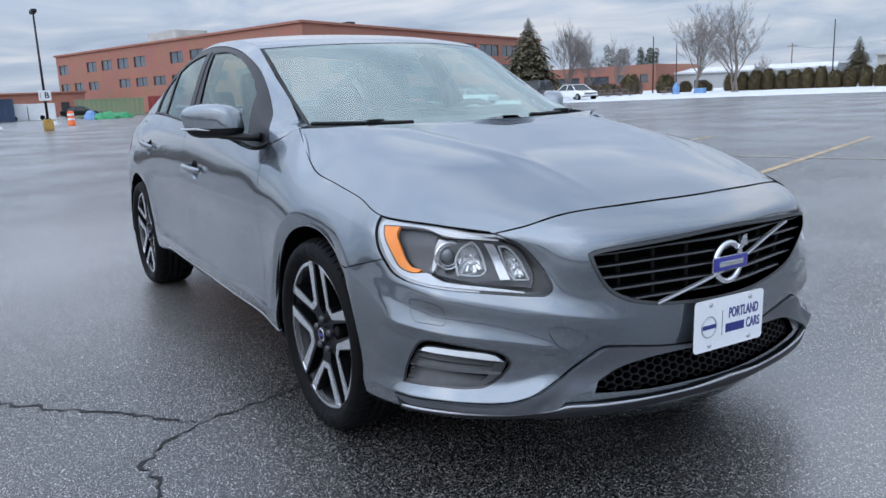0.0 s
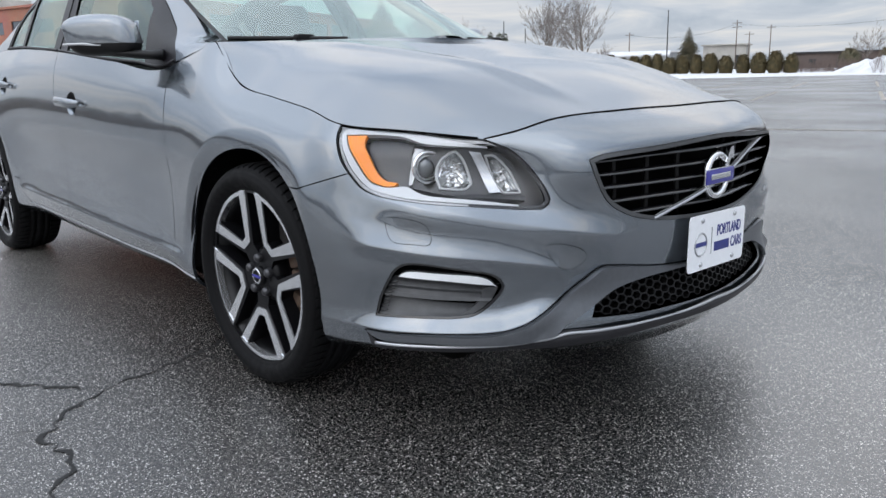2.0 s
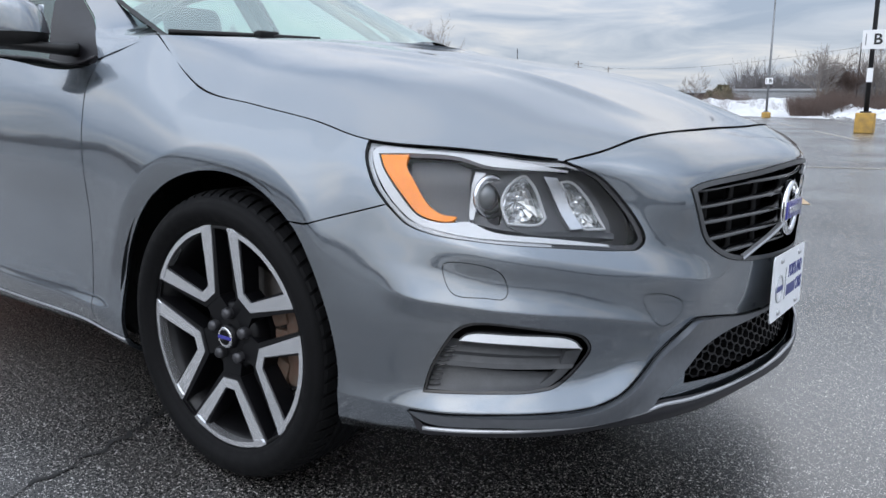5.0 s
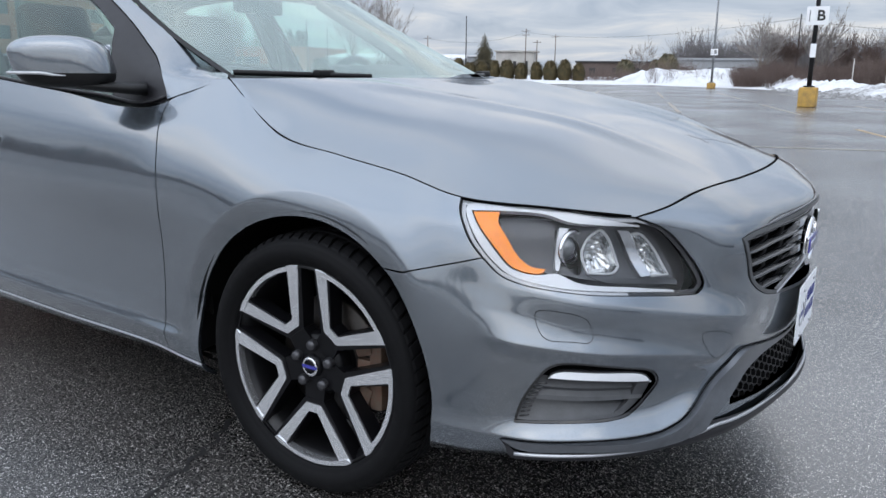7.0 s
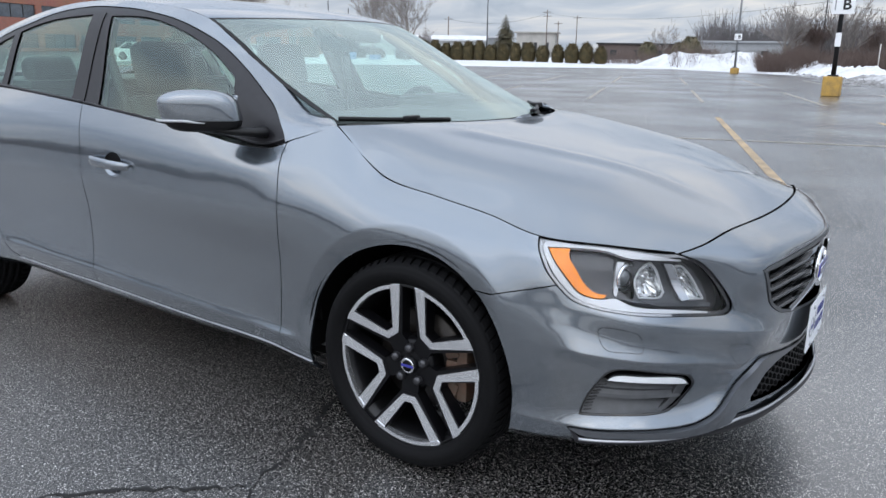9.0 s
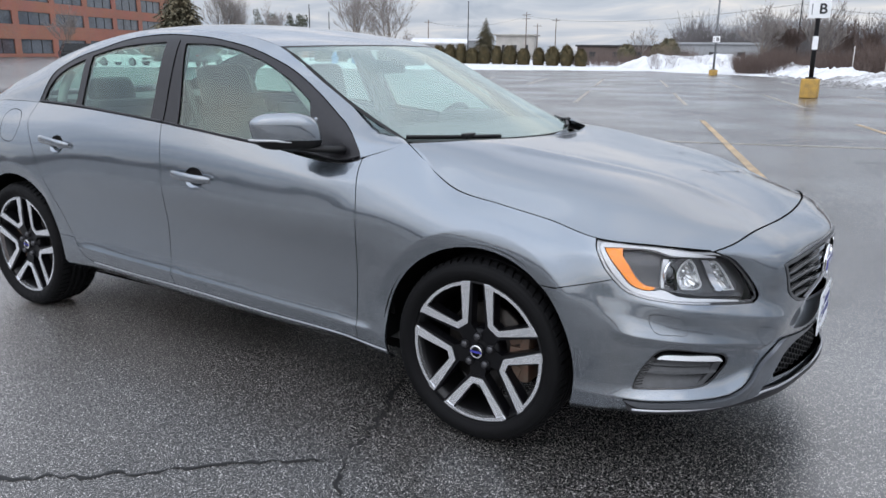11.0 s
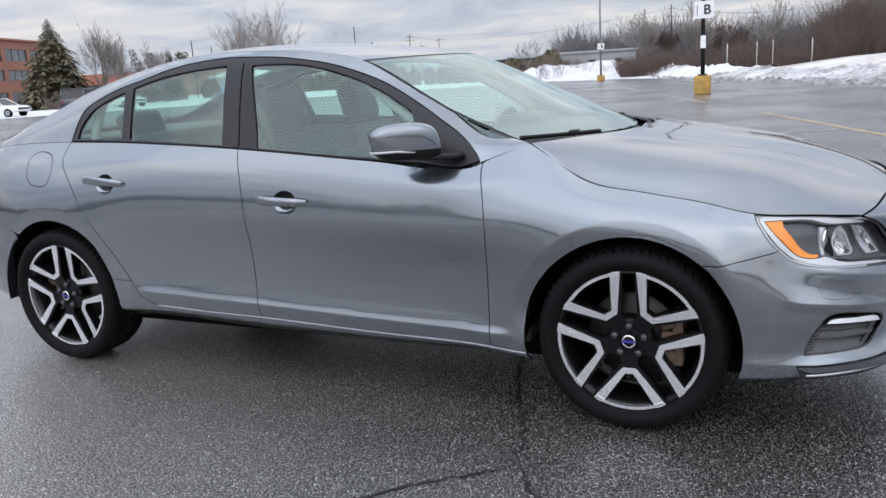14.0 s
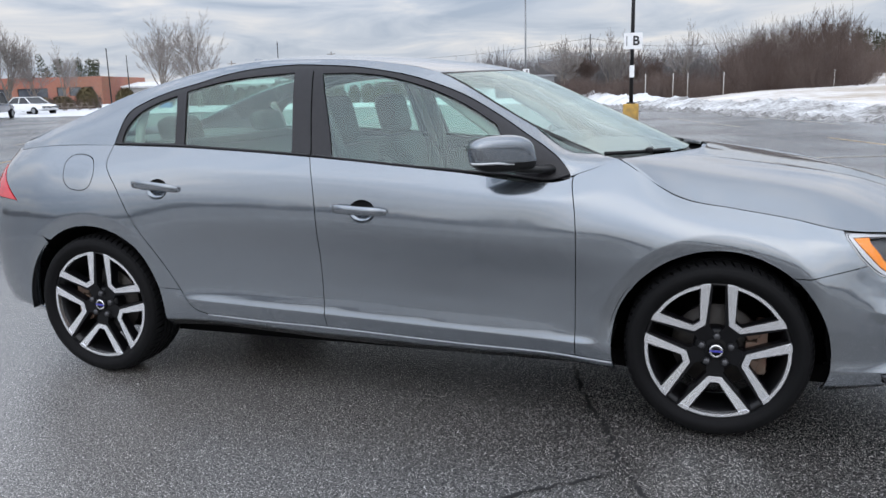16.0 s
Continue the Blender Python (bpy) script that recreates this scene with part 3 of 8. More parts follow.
# ---- the ground ----
def asphalt():
    """Wet, worn asphalt: dark binder, pale stone chips and painted glints, damp, drier and shine-pale patches."""
    m = material("wet_asphalt", (.030, .030, .031), .3)
    nt, b = m.node_tree, m.node_tree.nodes["Principled BSDF"]
    n, ln = nt.nodes, nt.links
    co = n.new("ShaderNodeTexCoord")

    def noise_node(scale, detail=4):
        t = n.new("ShaderNodeTexNoise")
        t.inputs["Scale"].default_value, t.inputs["Detail"].default_value = scale, detail
        ln.new(co.outputs["Object"], t.inputs["Vector"])
        return t

    def ranged(src, a, b2, c, d):
        r = n.new("ShaderNodeMapRange")
        for k, v in zip(("From Min", "From Max", "To Min", "To Max"), (a, b2, c, d)):
            r.inputs[k].default_value = v
        ln.new(src, r.inputs["Value"])
        return r.outputs[0]

    patch, grain, fine = noise_node(.35, 5), noise_node(110, 5), noise_node(420, 3)
    chips = n.new("ShaderNodeTexVoronoi")
    chips.inputs["Scale"].default_value = 170
    ln.new(co.outputs["Object"], chips.inputs["Vector"])
    base = n.new("ShaderNodeMix")
    base.data_type = "RGBA"
    base.inputs["A"].default_value, base.inputs["B"].default_value = (.0016, .0015, .0015, 1), (.046, .044, .042, 1)
    ln.new(ranged(grain.outputs["Fac"], .45, .66, 0, 1), base.inputs["Factor"])
    stone = n.new("ShaderNodeMix")
    stone.data_type = "RGBA"
    # near-white: pale stone, with the glints of wet stones painted in
    stone.inputs["B"].default_value = (.84, .80, .76, 1)
    ln.new(base.outputs["Result"], stone.inputs["A"])
    def sparse(vor, lo, hi, r0, r1):
        """A mask of single stones and painted glints out of a cell pattern."""
        sp, mul = n.new("ShaderNodeSeparateColor"), n.new("ShaderNodeMath")
        ln.new(vor.outputs["Color"], sp.inputs[0])
        mul.operation = "MULTIPLY"
        ln.new(ranged(sp.outputs[0], lo, hi, 0, 1), mul.inputs[0])
        ln.new(ranged(vor.outputs["Distance"], r0, r1, 0, 1), mul.inputs[1])
        return mul.outputs[0]

    tiny = n.new("ShaderNodeTexVoronoi")
    tiny.inputs["Scale"].default_value = 360
    ln.new(co.outputs["Object"], tiny.inputs["Vector"])
    stone_glint = n.new("ShaderNodeMath")
    stone_glint.operation = "MAXIMUM"
    ln.new(sparse(chips, .77, .95, .40, .28), stone_glint.inputs[0])
    ln.new(sparse(tiny, .74, .92, .42, .28), stone_glint.inputs[1])
    ln.new(stone_glint.outputs[0], stone.inputs["Factor"])
    ln.new(stone.outputs["Result"], b.inputs["Base Color"])
    ln.new(ranged(patch.outputs["Fac"], .38, .62, .34, .55), b.inputs["Roughness"])
    # a half-dried stretch, and a pale patch painted for sky shine, both ragged-edged
    dry_and_shine = None
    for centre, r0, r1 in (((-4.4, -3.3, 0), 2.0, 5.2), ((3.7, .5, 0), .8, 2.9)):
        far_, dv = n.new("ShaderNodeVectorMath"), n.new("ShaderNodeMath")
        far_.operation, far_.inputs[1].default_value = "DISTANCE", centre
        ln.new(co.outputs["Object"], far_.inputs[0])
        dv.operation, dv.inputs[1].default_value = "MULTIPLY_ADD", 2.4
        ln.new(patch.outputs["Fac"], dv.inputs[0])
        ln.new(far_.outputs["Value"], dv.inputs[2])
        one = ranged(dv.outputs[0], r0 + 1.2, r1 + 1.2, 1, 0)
        sheen = one
        if dry_and_shine is None:
            dry_and_shine = one
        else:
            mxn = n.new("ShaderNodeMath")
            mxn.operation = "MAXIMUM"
            ln.new(dry_and_shine, mxn.inputs[0])
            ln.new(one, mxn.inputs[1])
            dry_and_shine = mxn.outputs[0]
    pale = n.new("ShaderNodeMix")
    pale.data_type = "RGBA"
    # one pale tone for the dry stretch and the painted sky shine
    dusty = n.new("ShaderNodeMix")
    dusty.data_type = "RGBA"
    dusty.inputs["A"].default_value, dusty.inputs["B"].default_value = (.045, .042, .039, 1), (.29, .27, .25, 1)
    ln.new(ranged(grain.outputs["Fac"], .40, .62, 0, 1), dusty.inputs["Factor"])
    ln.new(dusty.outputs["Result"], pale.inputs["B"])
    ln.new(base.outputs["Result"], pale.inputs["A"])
    pale_share = n.new("ShaderNodeMath")
    pale_share.operation, pale_share.inputs[1].default_value = "MULTIPLY", .8
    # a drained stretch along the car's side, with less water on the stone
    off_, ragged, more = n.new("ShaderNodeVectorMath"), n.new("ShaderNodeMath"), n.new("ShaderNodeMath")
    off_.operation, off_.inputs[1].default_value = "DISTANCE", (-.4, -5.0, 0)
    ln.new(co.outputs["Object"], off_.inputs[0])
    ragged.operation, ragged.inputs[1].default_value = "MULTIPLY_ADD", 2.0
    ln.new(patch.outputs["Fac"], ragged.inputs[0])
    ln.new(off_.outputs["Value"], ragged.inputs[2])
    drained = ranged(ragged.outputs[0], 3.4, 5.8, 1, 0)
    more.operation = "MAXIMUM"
    ln.new(dry_and_shine, more.inputs[0])
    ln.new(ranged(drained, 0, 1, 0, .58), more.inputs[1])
    ln.new(more.outputs[0], pale_share.inputs[0])
    ln.new(pale_share.outputs[0], pale.inputs["Factor"])
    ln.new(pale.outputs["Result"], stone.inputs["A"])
    hgt, rel = n.new("ShaderNodeMath"), n.new("ShaderNodeMath")
    hgt.operation, rel.operation, rel.inputs[1].default_value = "ADD", "MULTIPLY_ADD", -.55
    ln.new(chips.outputs["Distance"], rel.inputs[0])
    ln.new(grain.outputs["Fac"], rel.inputs[2])
    ln.new(rel.outputs[0], hgt.inputs[0])
    ln.new(fine.outputs["Fac"], hgt.inputs[1])
    bp = n.new("ShaderNodeBump")
    b.inputs["Specular IOR Level"].default_value = .12
    bp.inputs["Strength"].default_value, bp.inputs["Distance"].default_value = .6, .004
    ln.new(hgt.outputs[0], bp.inputs["Height"])
    ln.new(bp.outputs[0], b.inputs["Normal"])
    # the film of water on it, smoother than the stone below
    wet, wb = ranged(patch.outputs["Fac"], .36, .60, 1.0, .75), n.new("ShaderNodeBump")
    thin = n.new("ShaderNodeMath")
    thin.operation = "MULTIPLY"
    ln.new(wet, thin.inputs[0])
    ln.new(ranged(drained, 0, 1, 1, .35), thin.inputs[1])
    ln.new(thin.outputs[0], b.inputs["Coat Weight"])
    # smoother where water stands by the car's nose
    ln.new(ranged(sheen, 0, 1, .23, .13), b.inputs["Coat Roughness"])
    b.inputs["Coat IOR"].default_value = 2.5
    wb.inputs["Distance"].default_value = .003
    ln.new(ranged(sheen, 0, 1, .20, .05), wb.inputs["Strength"])
    ln.new(hgt.outputs[0], wb.inputs["Height"])
    ln.new(wb.outputs[0], b.inputs["Coat Normal"])
    return m


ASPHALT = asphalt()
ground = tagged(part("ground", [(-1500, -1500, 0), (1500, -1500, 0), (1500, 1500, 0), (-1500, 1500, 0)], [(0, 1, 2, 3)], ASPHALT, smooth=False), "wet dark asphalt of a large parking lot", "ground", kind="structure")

LINEPAINT = material("worn_yellow_line", (.52, .37, .20), .55, second=(.20, .15, .10), scale=3, bump=.3, bump_scale=120)
LINEWHITE = material("worn_pale_line", (.42, .38, .32), .55, second=(.13, .12, .105), scale=3, bump=.3, bump_scale=120)
CRACK = material("crack_shadow", (.006, .006, .006), .7, vary=.4, scale=30)
SNOW = material("snow", (.74, .755, .78), .75, second=(.52, .52, .53), scale=.9, bump=.5, bump_scale=5)
DIRTYSNOW = material("dirty_snow", (.13, .12, .11), .85, second=(.68, .69, .70), scale=.6, bump=1.0, bump_scale=5)
rnd = random.Random(7)


def ribbon(points, width, z, jag=0.0, seed=1):
    """A flat strip along points, with uneven edges if jag is given."""
    r = random.Random(seed)
    P = resample(np.array(points, float), .03) if jag else resample(np.array(points, float), .5)
    d = np.gradient(P, axis=0)
    d /= np.maximum(np.linalg.norm(d, axis=1, keepdims=True), 1e-9)
    nrm = np.stack([-d[:, 1], d[:, 0]], axis=1)
    V = []
    for i, p in enumerate(P):
        w = width * (1 + jag * (r.random() - .5) * 1.6)
        c = p + nrm[i] * (r.random() - .5) * jag * .035
        taper = min(1, .25 + min(i, len(P) - 1 - i) / 5) if jag else 1
        V += [(*(c - nrm[i] * w / 2 * taper), z), (*(c + nrm[i] * w / 2 * taper), z)]
    return V, [(2 * i, 2 * i + 1, 2 * i + 3, 2 * i + 2) for i in range(len(P) - 1)]


crack_set = (
    ([(-1.9, -2.35), (-1.35, -2.1), (-1.01, -1.84), (-.87, -1.73), (-.72, -1.60), (-.56, -1.43), (-.42, -1.33), (-.31, -1.25)], .014),
    ([(-.31, -1.25), (-.335, -1.12), (-.36, -.98), (-.42, -.83), (-.54, -.55), (-.62, -.2)], .012),
    ([(-.31, -1.25), (-.25, -1.33), (-.19, -1.40), (-.08, -1.48), (.05, -1.47), (.16, -1.50), (.32, -1.60), (.45, -1.85)], .012),
    ([(-.19, -1.40), (-.16, -1.48), (-.20, -1.58)], .005),
)
for k, (pts, w) in enumerate(crack_set):
    V, F = ribbon(pts, w, .0022, 1.0, k + 3)
    tagged(part("crack", V, F, CRACK, smooth=False), "dark jagged crack in the wet asphalt", "crack", "asphalt cracks", "structure")

along, across = Vector((-.32, .947)), Vector((.947, .32))


def stall_line(c, length, mat, label, width=.11):
    V, F = ribbon([c - along * length / 2, c + along * length / 2], width, .004)
    return tagged(part("parking_line", V, F, mat, smooth=False), label, "parking line", "parking lines", "structure")


for row, (c0, n0, n1, ln_) in enumerate((((-1.45, 9.6), -4, 5, 9.0), ((-5.65, 22.0), -5, 3, 7.0), ((-9.9, 34.6), -5, 3, 9.0))):
    for k in range(n0, n1 + 1):
        c = Vector(c0) + across * 3.02 * k
        stall_line(c, ln_, LINEPAINT if row == 0 else LINEWHITE, "worn yellow parking stall line on wet asphalt" if row == 0 else "faded pale parking stall line on asphalt")
V, F = ribbon([Vector((-1.45, 9.6)) - across * 6, Vector((-1.45, 9.6)) + across * 16], .10, .0045)
tagged(part("parking_line", V, F, LINEWHITE, smooth=False), "faded pale line across the parking stalls", "parking line", "parking lines", "structure")

# loose grit round the car
V, F = [], []
for k in range(900):
    x, y = rnd.uniform(-4.5, 3.0), rnd.uniform(-2.9, -.2) if k % 3 else rnd.uniform(.5, 6)
    s = rnd.uniform(.0015, .0042) * (1.7 if rnd.random() < .06 else 1)
    a = rnd.random() * 6.28
    i = len(V)
    V += [(x + s * math.cos(a + w), y + s * math.sin(a + w) * .8, .0008) for w in (0, 1.6, 3.1, 4.7)] + [(x, y, s * .9)]
    F += [(i, i + 1, i + 4), (i + 1, i + 2, i + 4), (i + 2, i + 3, i + 4), (i + 3, i, i + 4)]
GRIT = material("pale_grit", (.42, .41, .39), .6, vary=.3, scale=60)
tagged(part("grit", V, F, GRIT, smooth=False), "pale stone grit on the wet asphalt", "grit", kind="stuff")


def polar(az, dist, z=0.0, eye=(1.2, -2.6)):
    """A place by the degrees left of +y and the distance from the walk's middle."""
    return Vector((eye[0] - math.sin(radians(az)) * dist, eye[1] + math.cos(radians(az)) * dist, z))


# ---- snow ----
def snow_ridge(name, path, height, width, label, mat, seed, lumps=1.0):
    """A lumpy bank of ploughed snow along a path of (x, y)."""
    P = resample(np.array(path, float), .18)
    d = np.gradient(P, axis=0)
    d /= np.linalg.norm(d, axis=1, keepdims=True)
    nrm = np.stack([-d[:, 1], d[:, 0]], axis=1)
    m = 31
    V = []
    for i, p in enumerate(P):
        fray = 1 + .16 * noise.noise(Vector((p[0] * .9, p[1] * .9, seed + 3))) + .08 * noise.noise(Vector((p[0] * 3, p[1] * 3, seed)))
        for j in range(m):
            f = j / (m - 1) * 2 - 1
            q = p + nrm[i] * f * fray * width / 2
            h = max(0, 1 - f * f) ** .8
            nz = noise.noise(Vector((q[0] * .35 + seed, q[1] * .35, 0))) * .6 + noise.noise(Vector((q[0] * 1.1, q[1] * 1.1, seed))) * .45 + abs(noise.noise(Vector((q[0] * 2.3, q[1] * 2.3, seed)))) * .5 + noise.noise(Vector((q[0] * 5, q[1] * 5, seed))) * .15
            nz *= lumps
            end = min(1, min(i, len(P) - 1 - i) / 7)
            V.append((q[0] + nz * .25, q[1] + nz * .2, max(0.002, height * h * (.55 + .85 * nz * min(1, 1 / height)) * end)))
    F = [(i * m + j, i * m + j + 1, (i + 1) * m + j + 1, (i + 1) * m + j) for i in range(len(P) - 1) for j in range(m - 1)]
    return tagged(part(name, V, F, mat), label, "snow bank", "ploughed snow")


snow_ridge("snow_bank", [(15, 9), (10.5, 17), (7.6, 22.8), (5.6, 27.0), (3.0, 32.5), (-1.2, 41), (-2.6, 45)], .55, 4.2, "lumpy bank of dirty ploughed snow", DIRTYSNOW, 2)
snow_ridge("snow_bank", [(-2.8, 46), (-5.2, 51.5), (-9.2, 60.5), (-13, 67)], .75, 4.0, "low bank of white ploughed snow", SNOW, 5)
snow_ridge("snow_bank", [polar(17.8, 72).xy, polar(15.5, 74).xy, polar(13.0, 76).xy, polar(11.3, 75).xy], 2.1, 13, "smooth white snow slope with patches of brush", SNOW, 9, .55)


def clods(path, width, n, seed):
    """Broken lumps of dirty ice along the near foot of a bank."""
    r = random.Random(seed)
    P = resample(np.array(path, float), .2)
    V, F = [], []
    for _ in range(n):
        i = int(r.uniform(1, len(P) - 2))
        d = P[i + 1] - P[i - 1]
        d /= np.linalg.norm(d)
        q = P[i] + np.array([-d[1], d[0]]) * width * (.46 + .22 * abs(r.gauss(0, .6)) - (.25 if r.random() < .3 else 0))
        s = .04 + .16 * r.random() ** 2.5
        k = len(V)
        for u in ((1, 0, 0), (0, 1, 0), (-1, 0, 0), (0, -1, 0), (.2, .1, 1)):
            V.append((q[0] + s * (u[0] + r.uniform(-.35, .35)) * 1.5, q[1] + s * (u[1] + r.uniform(-.35, .35)), s * .8 * u[2] + (.0 if u[2] == 0 else r.uniform(0, .4 * s))))
        F += [(k, k + 1, k + 4), (k + 1, k + 2, k + 4), (k + 2, k + 3, k + 4), (k + 3, k, k + 4)]
    return tagged(part("ice_clods", V, F, CLOD, smooth=False), "broken lumps of dirty grey ice", "ice", kind="stuff")


CLOD = material("dirty_ice", (.10, .095, .09), .7, second=(.42, .42, .42), scale=1.5)
clods([(15, 9), (10.5, 17), (7.6, 22.8), (5.6, 27.0), (3.0, 32.5), (-1.2, 41), (-2.6, 45)], 4.2, 900, 5)
clods([(-2.8, 46), (-5.2, 51.5), (-9.2, 60.5), (-13, 67)], 4.0, 400, 6)


def snow_sheet(corners, z, seed, mat=SNOW, label="flat snow cover beyond the asphalt"):
    """Ground under snow between four corners, faintly uneven, rising a little at its far side."""
    a, b, c, d = (np.array(p, float) for p in corners)
    n, m = 40, 14
    V = []
    for i in range(n + 1):
        for j in range(m + 1):
            p = (a * (1 - i / n) + b * i / n) * (1 - j / m) + (d * (1 - i / n) + c * i / n) * j / m
            edge = noise.noise(Vector((p[0] * .2, p[1] * .2, seed)))
            V.append((p[0], p[1] + (edge * 1.2 if j == 0 else 0), .012 if j == 0 else z * (j / m) ** .8 * (1 + .25 * edge) * min(1, i / 12, (n - i) / 12) + .03))
    F = [(i * (m + 1) + j, i * (m + 1) + j + 1, (i + 1) * (m + 1) + j + 1, (i + 1) * (m + 1) + j) for i in range(n) for j in range(m)]
    return tagged(part("snow_ground", V, F, mat), label, "snow", kind="structure")


DRYGRASS = material("dry_grass", (.38, .32, .25), .9, second=(.72, .72, .73), scale=.16, bump=.4, bump_scale=6)
snow_sheet([polar(56, 66).xy, polar(16, 66).xy, polar(14, 120).xy, polar(56, 120).xy], .35, 1)
snow_sheet([polar(18, 66).xy, polar(2.5, 47).xy, polar(1, 120).xy, polar(16, 130).xy], .8, 2)
snow_sheet([polar(4, 44).xy, polar(-34, 22).xy, polar(-34, 130).xy, polar(3, 130).xy], 2.4, 3, DRYGRASS, "snow-patched field of dry grass")

# ---- plants ----
BARK = material("grey_bark", (.15, .125, .105), .9, second=(.24, .21, .18), scale=6, bump=.6, bump_scale=30)
TWIG = material("grey_twigs", (.25, .225, .21), .9, vary=.3, scale=4)
BRUSH = material("brown_brush", (.092, .062, .052), .95, second=(.155, .118, .102), scale=.5)
# woods greyed to paint the haze of distance into their colour
HAZE_TINT = material("far_woods_haze_tint", (.13, .122, .125), .95, second=(.18, .168, .168), scale=.2)
NEEDLE = material("dark_needles", (.038, .042, .024), .85, second=(.15, .12, .07), scale=.9)
HEDGE = material("arborvitae_green", (.040, .036, .014), .85, second=(.105, .075, .030), scale=2.5)
PINE = material("pine_green", (.022, .032, .016), .85, second=(.060, .066, .034), scale=.4)


def stick(V, F, a, b, ra, rb, sides=3):
    """A thin tapered prism from a to b, added to the lists."""
    d = (b - a)
    if d.length < 1e-6:
        return
    d.normalize()
    u = d.cross(Vector((.3, .2, 1)) if abs(d.z) < .9 else Vector((1, 0, 0))).normalized()
    w = d.cross(u)
    s = len(V)
    for p, r in ((a, ra), (b, rb)):
        V += [tuple(p + r * (math.cos(2 * math.pi * k / sides) * u + math.sin(2 * math.pi * k / sides) * w)) for k in range(sides)]
    F += [(s + k, s + (k + 1) % sides, s + sides + (k + 1) % sides, s + sides + k) for k in range(sides)]


def bare_tree(at, height, spread, seed, stems=1, twig_r=.009, label="leafless grey tree in winter", crown_mat=None):
    """A leafless tree: tapered trunk with limbs, and a crown of ever finer twigs."""
    r = random.Random(seed)
    TV, TF, CV, CF = [], [], [], []

    def grow(p, d, length, rad, depth):
        bend = Vector((r.uniform(-1, 1), r.uniform(-1, 1), 0)) * length * .07
        mid_, end = p + d * length * .5 + bend, p + d * length
        tgt = (TV, TF, 6) if depth < 2 else (CV, CF, 3)
        stick(tgt[0], tgt[1], p, mid_, rad, rad * .8, tgt[2])
        stick(tgt[0], tgt[1], mid_, end, rad * .8, rad * .55, tgt[2])
        if depth >= 6:
            return
        n = r.choice((3, 4)) if depth < 3 else r.choice((2, 3, 3))
        for k in range(n):
            a = r.uniform(0, 6.28)
            tilt = r.uniform(.45, 1.1) * spread if k else r.uniform(.05, .25)
            nd = (d + Vector((math.cos(a), math.sin(a), r.uniform(-.15, .25))) * tilt).normalized()
            nd = (nd + Vector((0, 0, .10))).normalized()
            grow(p + d * length * (r.uniform(.45, 1.0) if k else 1.0), nd, length * (r.uniform(.55, .78) if k else r.uniform(.72, .88)), max(twig_r, rad * (.5 if k else .62)), depth + 1)

    for s in range(stems):
        lean = Vector((r.uniform(-.15, .15), r.uniform(-.15, .15), 1)).normalized() if stems > 1 else Vector((0, 0, 1))
        grow(Vector((s * .22 - stems * .1, r.uniform(-.1, .1), 0)), lean, height * .26, height * .011 + .02, 0)
    top = max(v[2] for v in CV)
    k = height / top
    tree = tagged(new("tree"), label, "tree", "leafless trees")
    tree.location = at
    part("trunk", [(x * k, y * k, z * k) for x, y, z in TV], TF, BARK, tree)
    part("crown", [(x * k, y * k, z * k) for x, y, z in CV], CF, crown_mat or TWIG, tree)
    return tree


def conifer(at, height, radius, seed, label="dark green spruce tree"):
    """A spruce: straight trunk and whorls of drooping boughs made of needle sprays."""
    r = random.Random(seed)
    V, F = [], []
    tiers = int(height * 5) + 6
    for t in range(tiers):
        z = height * (.06 + .94 * t / tiers)
        reach = (radius * (1 - (z / height) ** 1.25) + .12) * r.uniform(.82, 1.1)
        n = 20 if t < tiers * .7 else 12
        for k in range(n):
            a = 2 * math.pi * (k + r.random() * .7) / n
            L = reach * r.uniform(.6, 1.12)
            d = Vector((math.cos(a), math.sin(a), 0))
            p = Vector((0, 0, z))
            segs = 5
            for s in range(segs):
                f0, f1 = s / segs, (s + 1) / segs
                c0 = p + d * L * f0 + Vector((0, 0, .10 * L * f0 - .34 * L * f0 * f0))
                c1 = p + d * L * f1 + Vector((0, 0, .10 * L * f1 - .34 * L * f1 * f1))
                side_ = Vector((-d.y, d.x, 0))
                w = L * .24 * (1.15 - f0) + .07
                for q in (-1, 1):
                    tip = c0 + side_ * q * w * r.uniform(.7, 1.3) + (c1 - c0) * 1.1 + Vector((0, 0, -r.uniform(.02, .18) * w * 3))
                    i = len(V)
                    V += [tuple(c0), tuple(c1), tuple(tip), tuple(c0 + Vector((0, 0, -.12 * w)))]
                    F += [(i, i + 1, i + 2), (i, i + 2, i + 3)]
    tree = tagged(new("conifer"), label, "tree", "conifers")
    tree.location = at
    TV, TF = [], []
    stick(TV, TF, Vector((0, 0, 0)), Vector((0, 0, height * .97)), height * .02, .02, 8)
    part("trunk", TV, TF, BARK, tree)
    part("crown", V, F, NEEDLE, tree, smooth=False)
    return tree


def leaf_clump(V, F, c, rx, ry, rz, n, size, r):
    """Small leaf blades through an egg-shaped space, thicker towards its skin."""
    for _ in range(n):
        w, u = r.uniform(0, 6.28), r.uniform(-1, 1)
        q = math.sqrt(1 - u * u)
        f = r.uniform(.72, 1.06)
        p = Vector((c[0] + rx * q * math.cos(w) * f, c[1] + ry * q * math.sin(w) * f, c[2] + rz * u * f))
        a, b2 = Vector((r.uniform(-1, 1), r.uniform(-1, 1), r.uniform(-.2, 1))).normalized(), Vector((r.uniform(-1, 1), r.uniform(-1, 1), r.uniform(-1, 1))).normalized()
        i = len(V)
        V += [tuple(p - a * size), tuple(p + b2 * size * .5), tuple(p + a * size), tuple(p - b2 * size * .5)]
        F.append((i, i + 1, i + 2, i + 3))


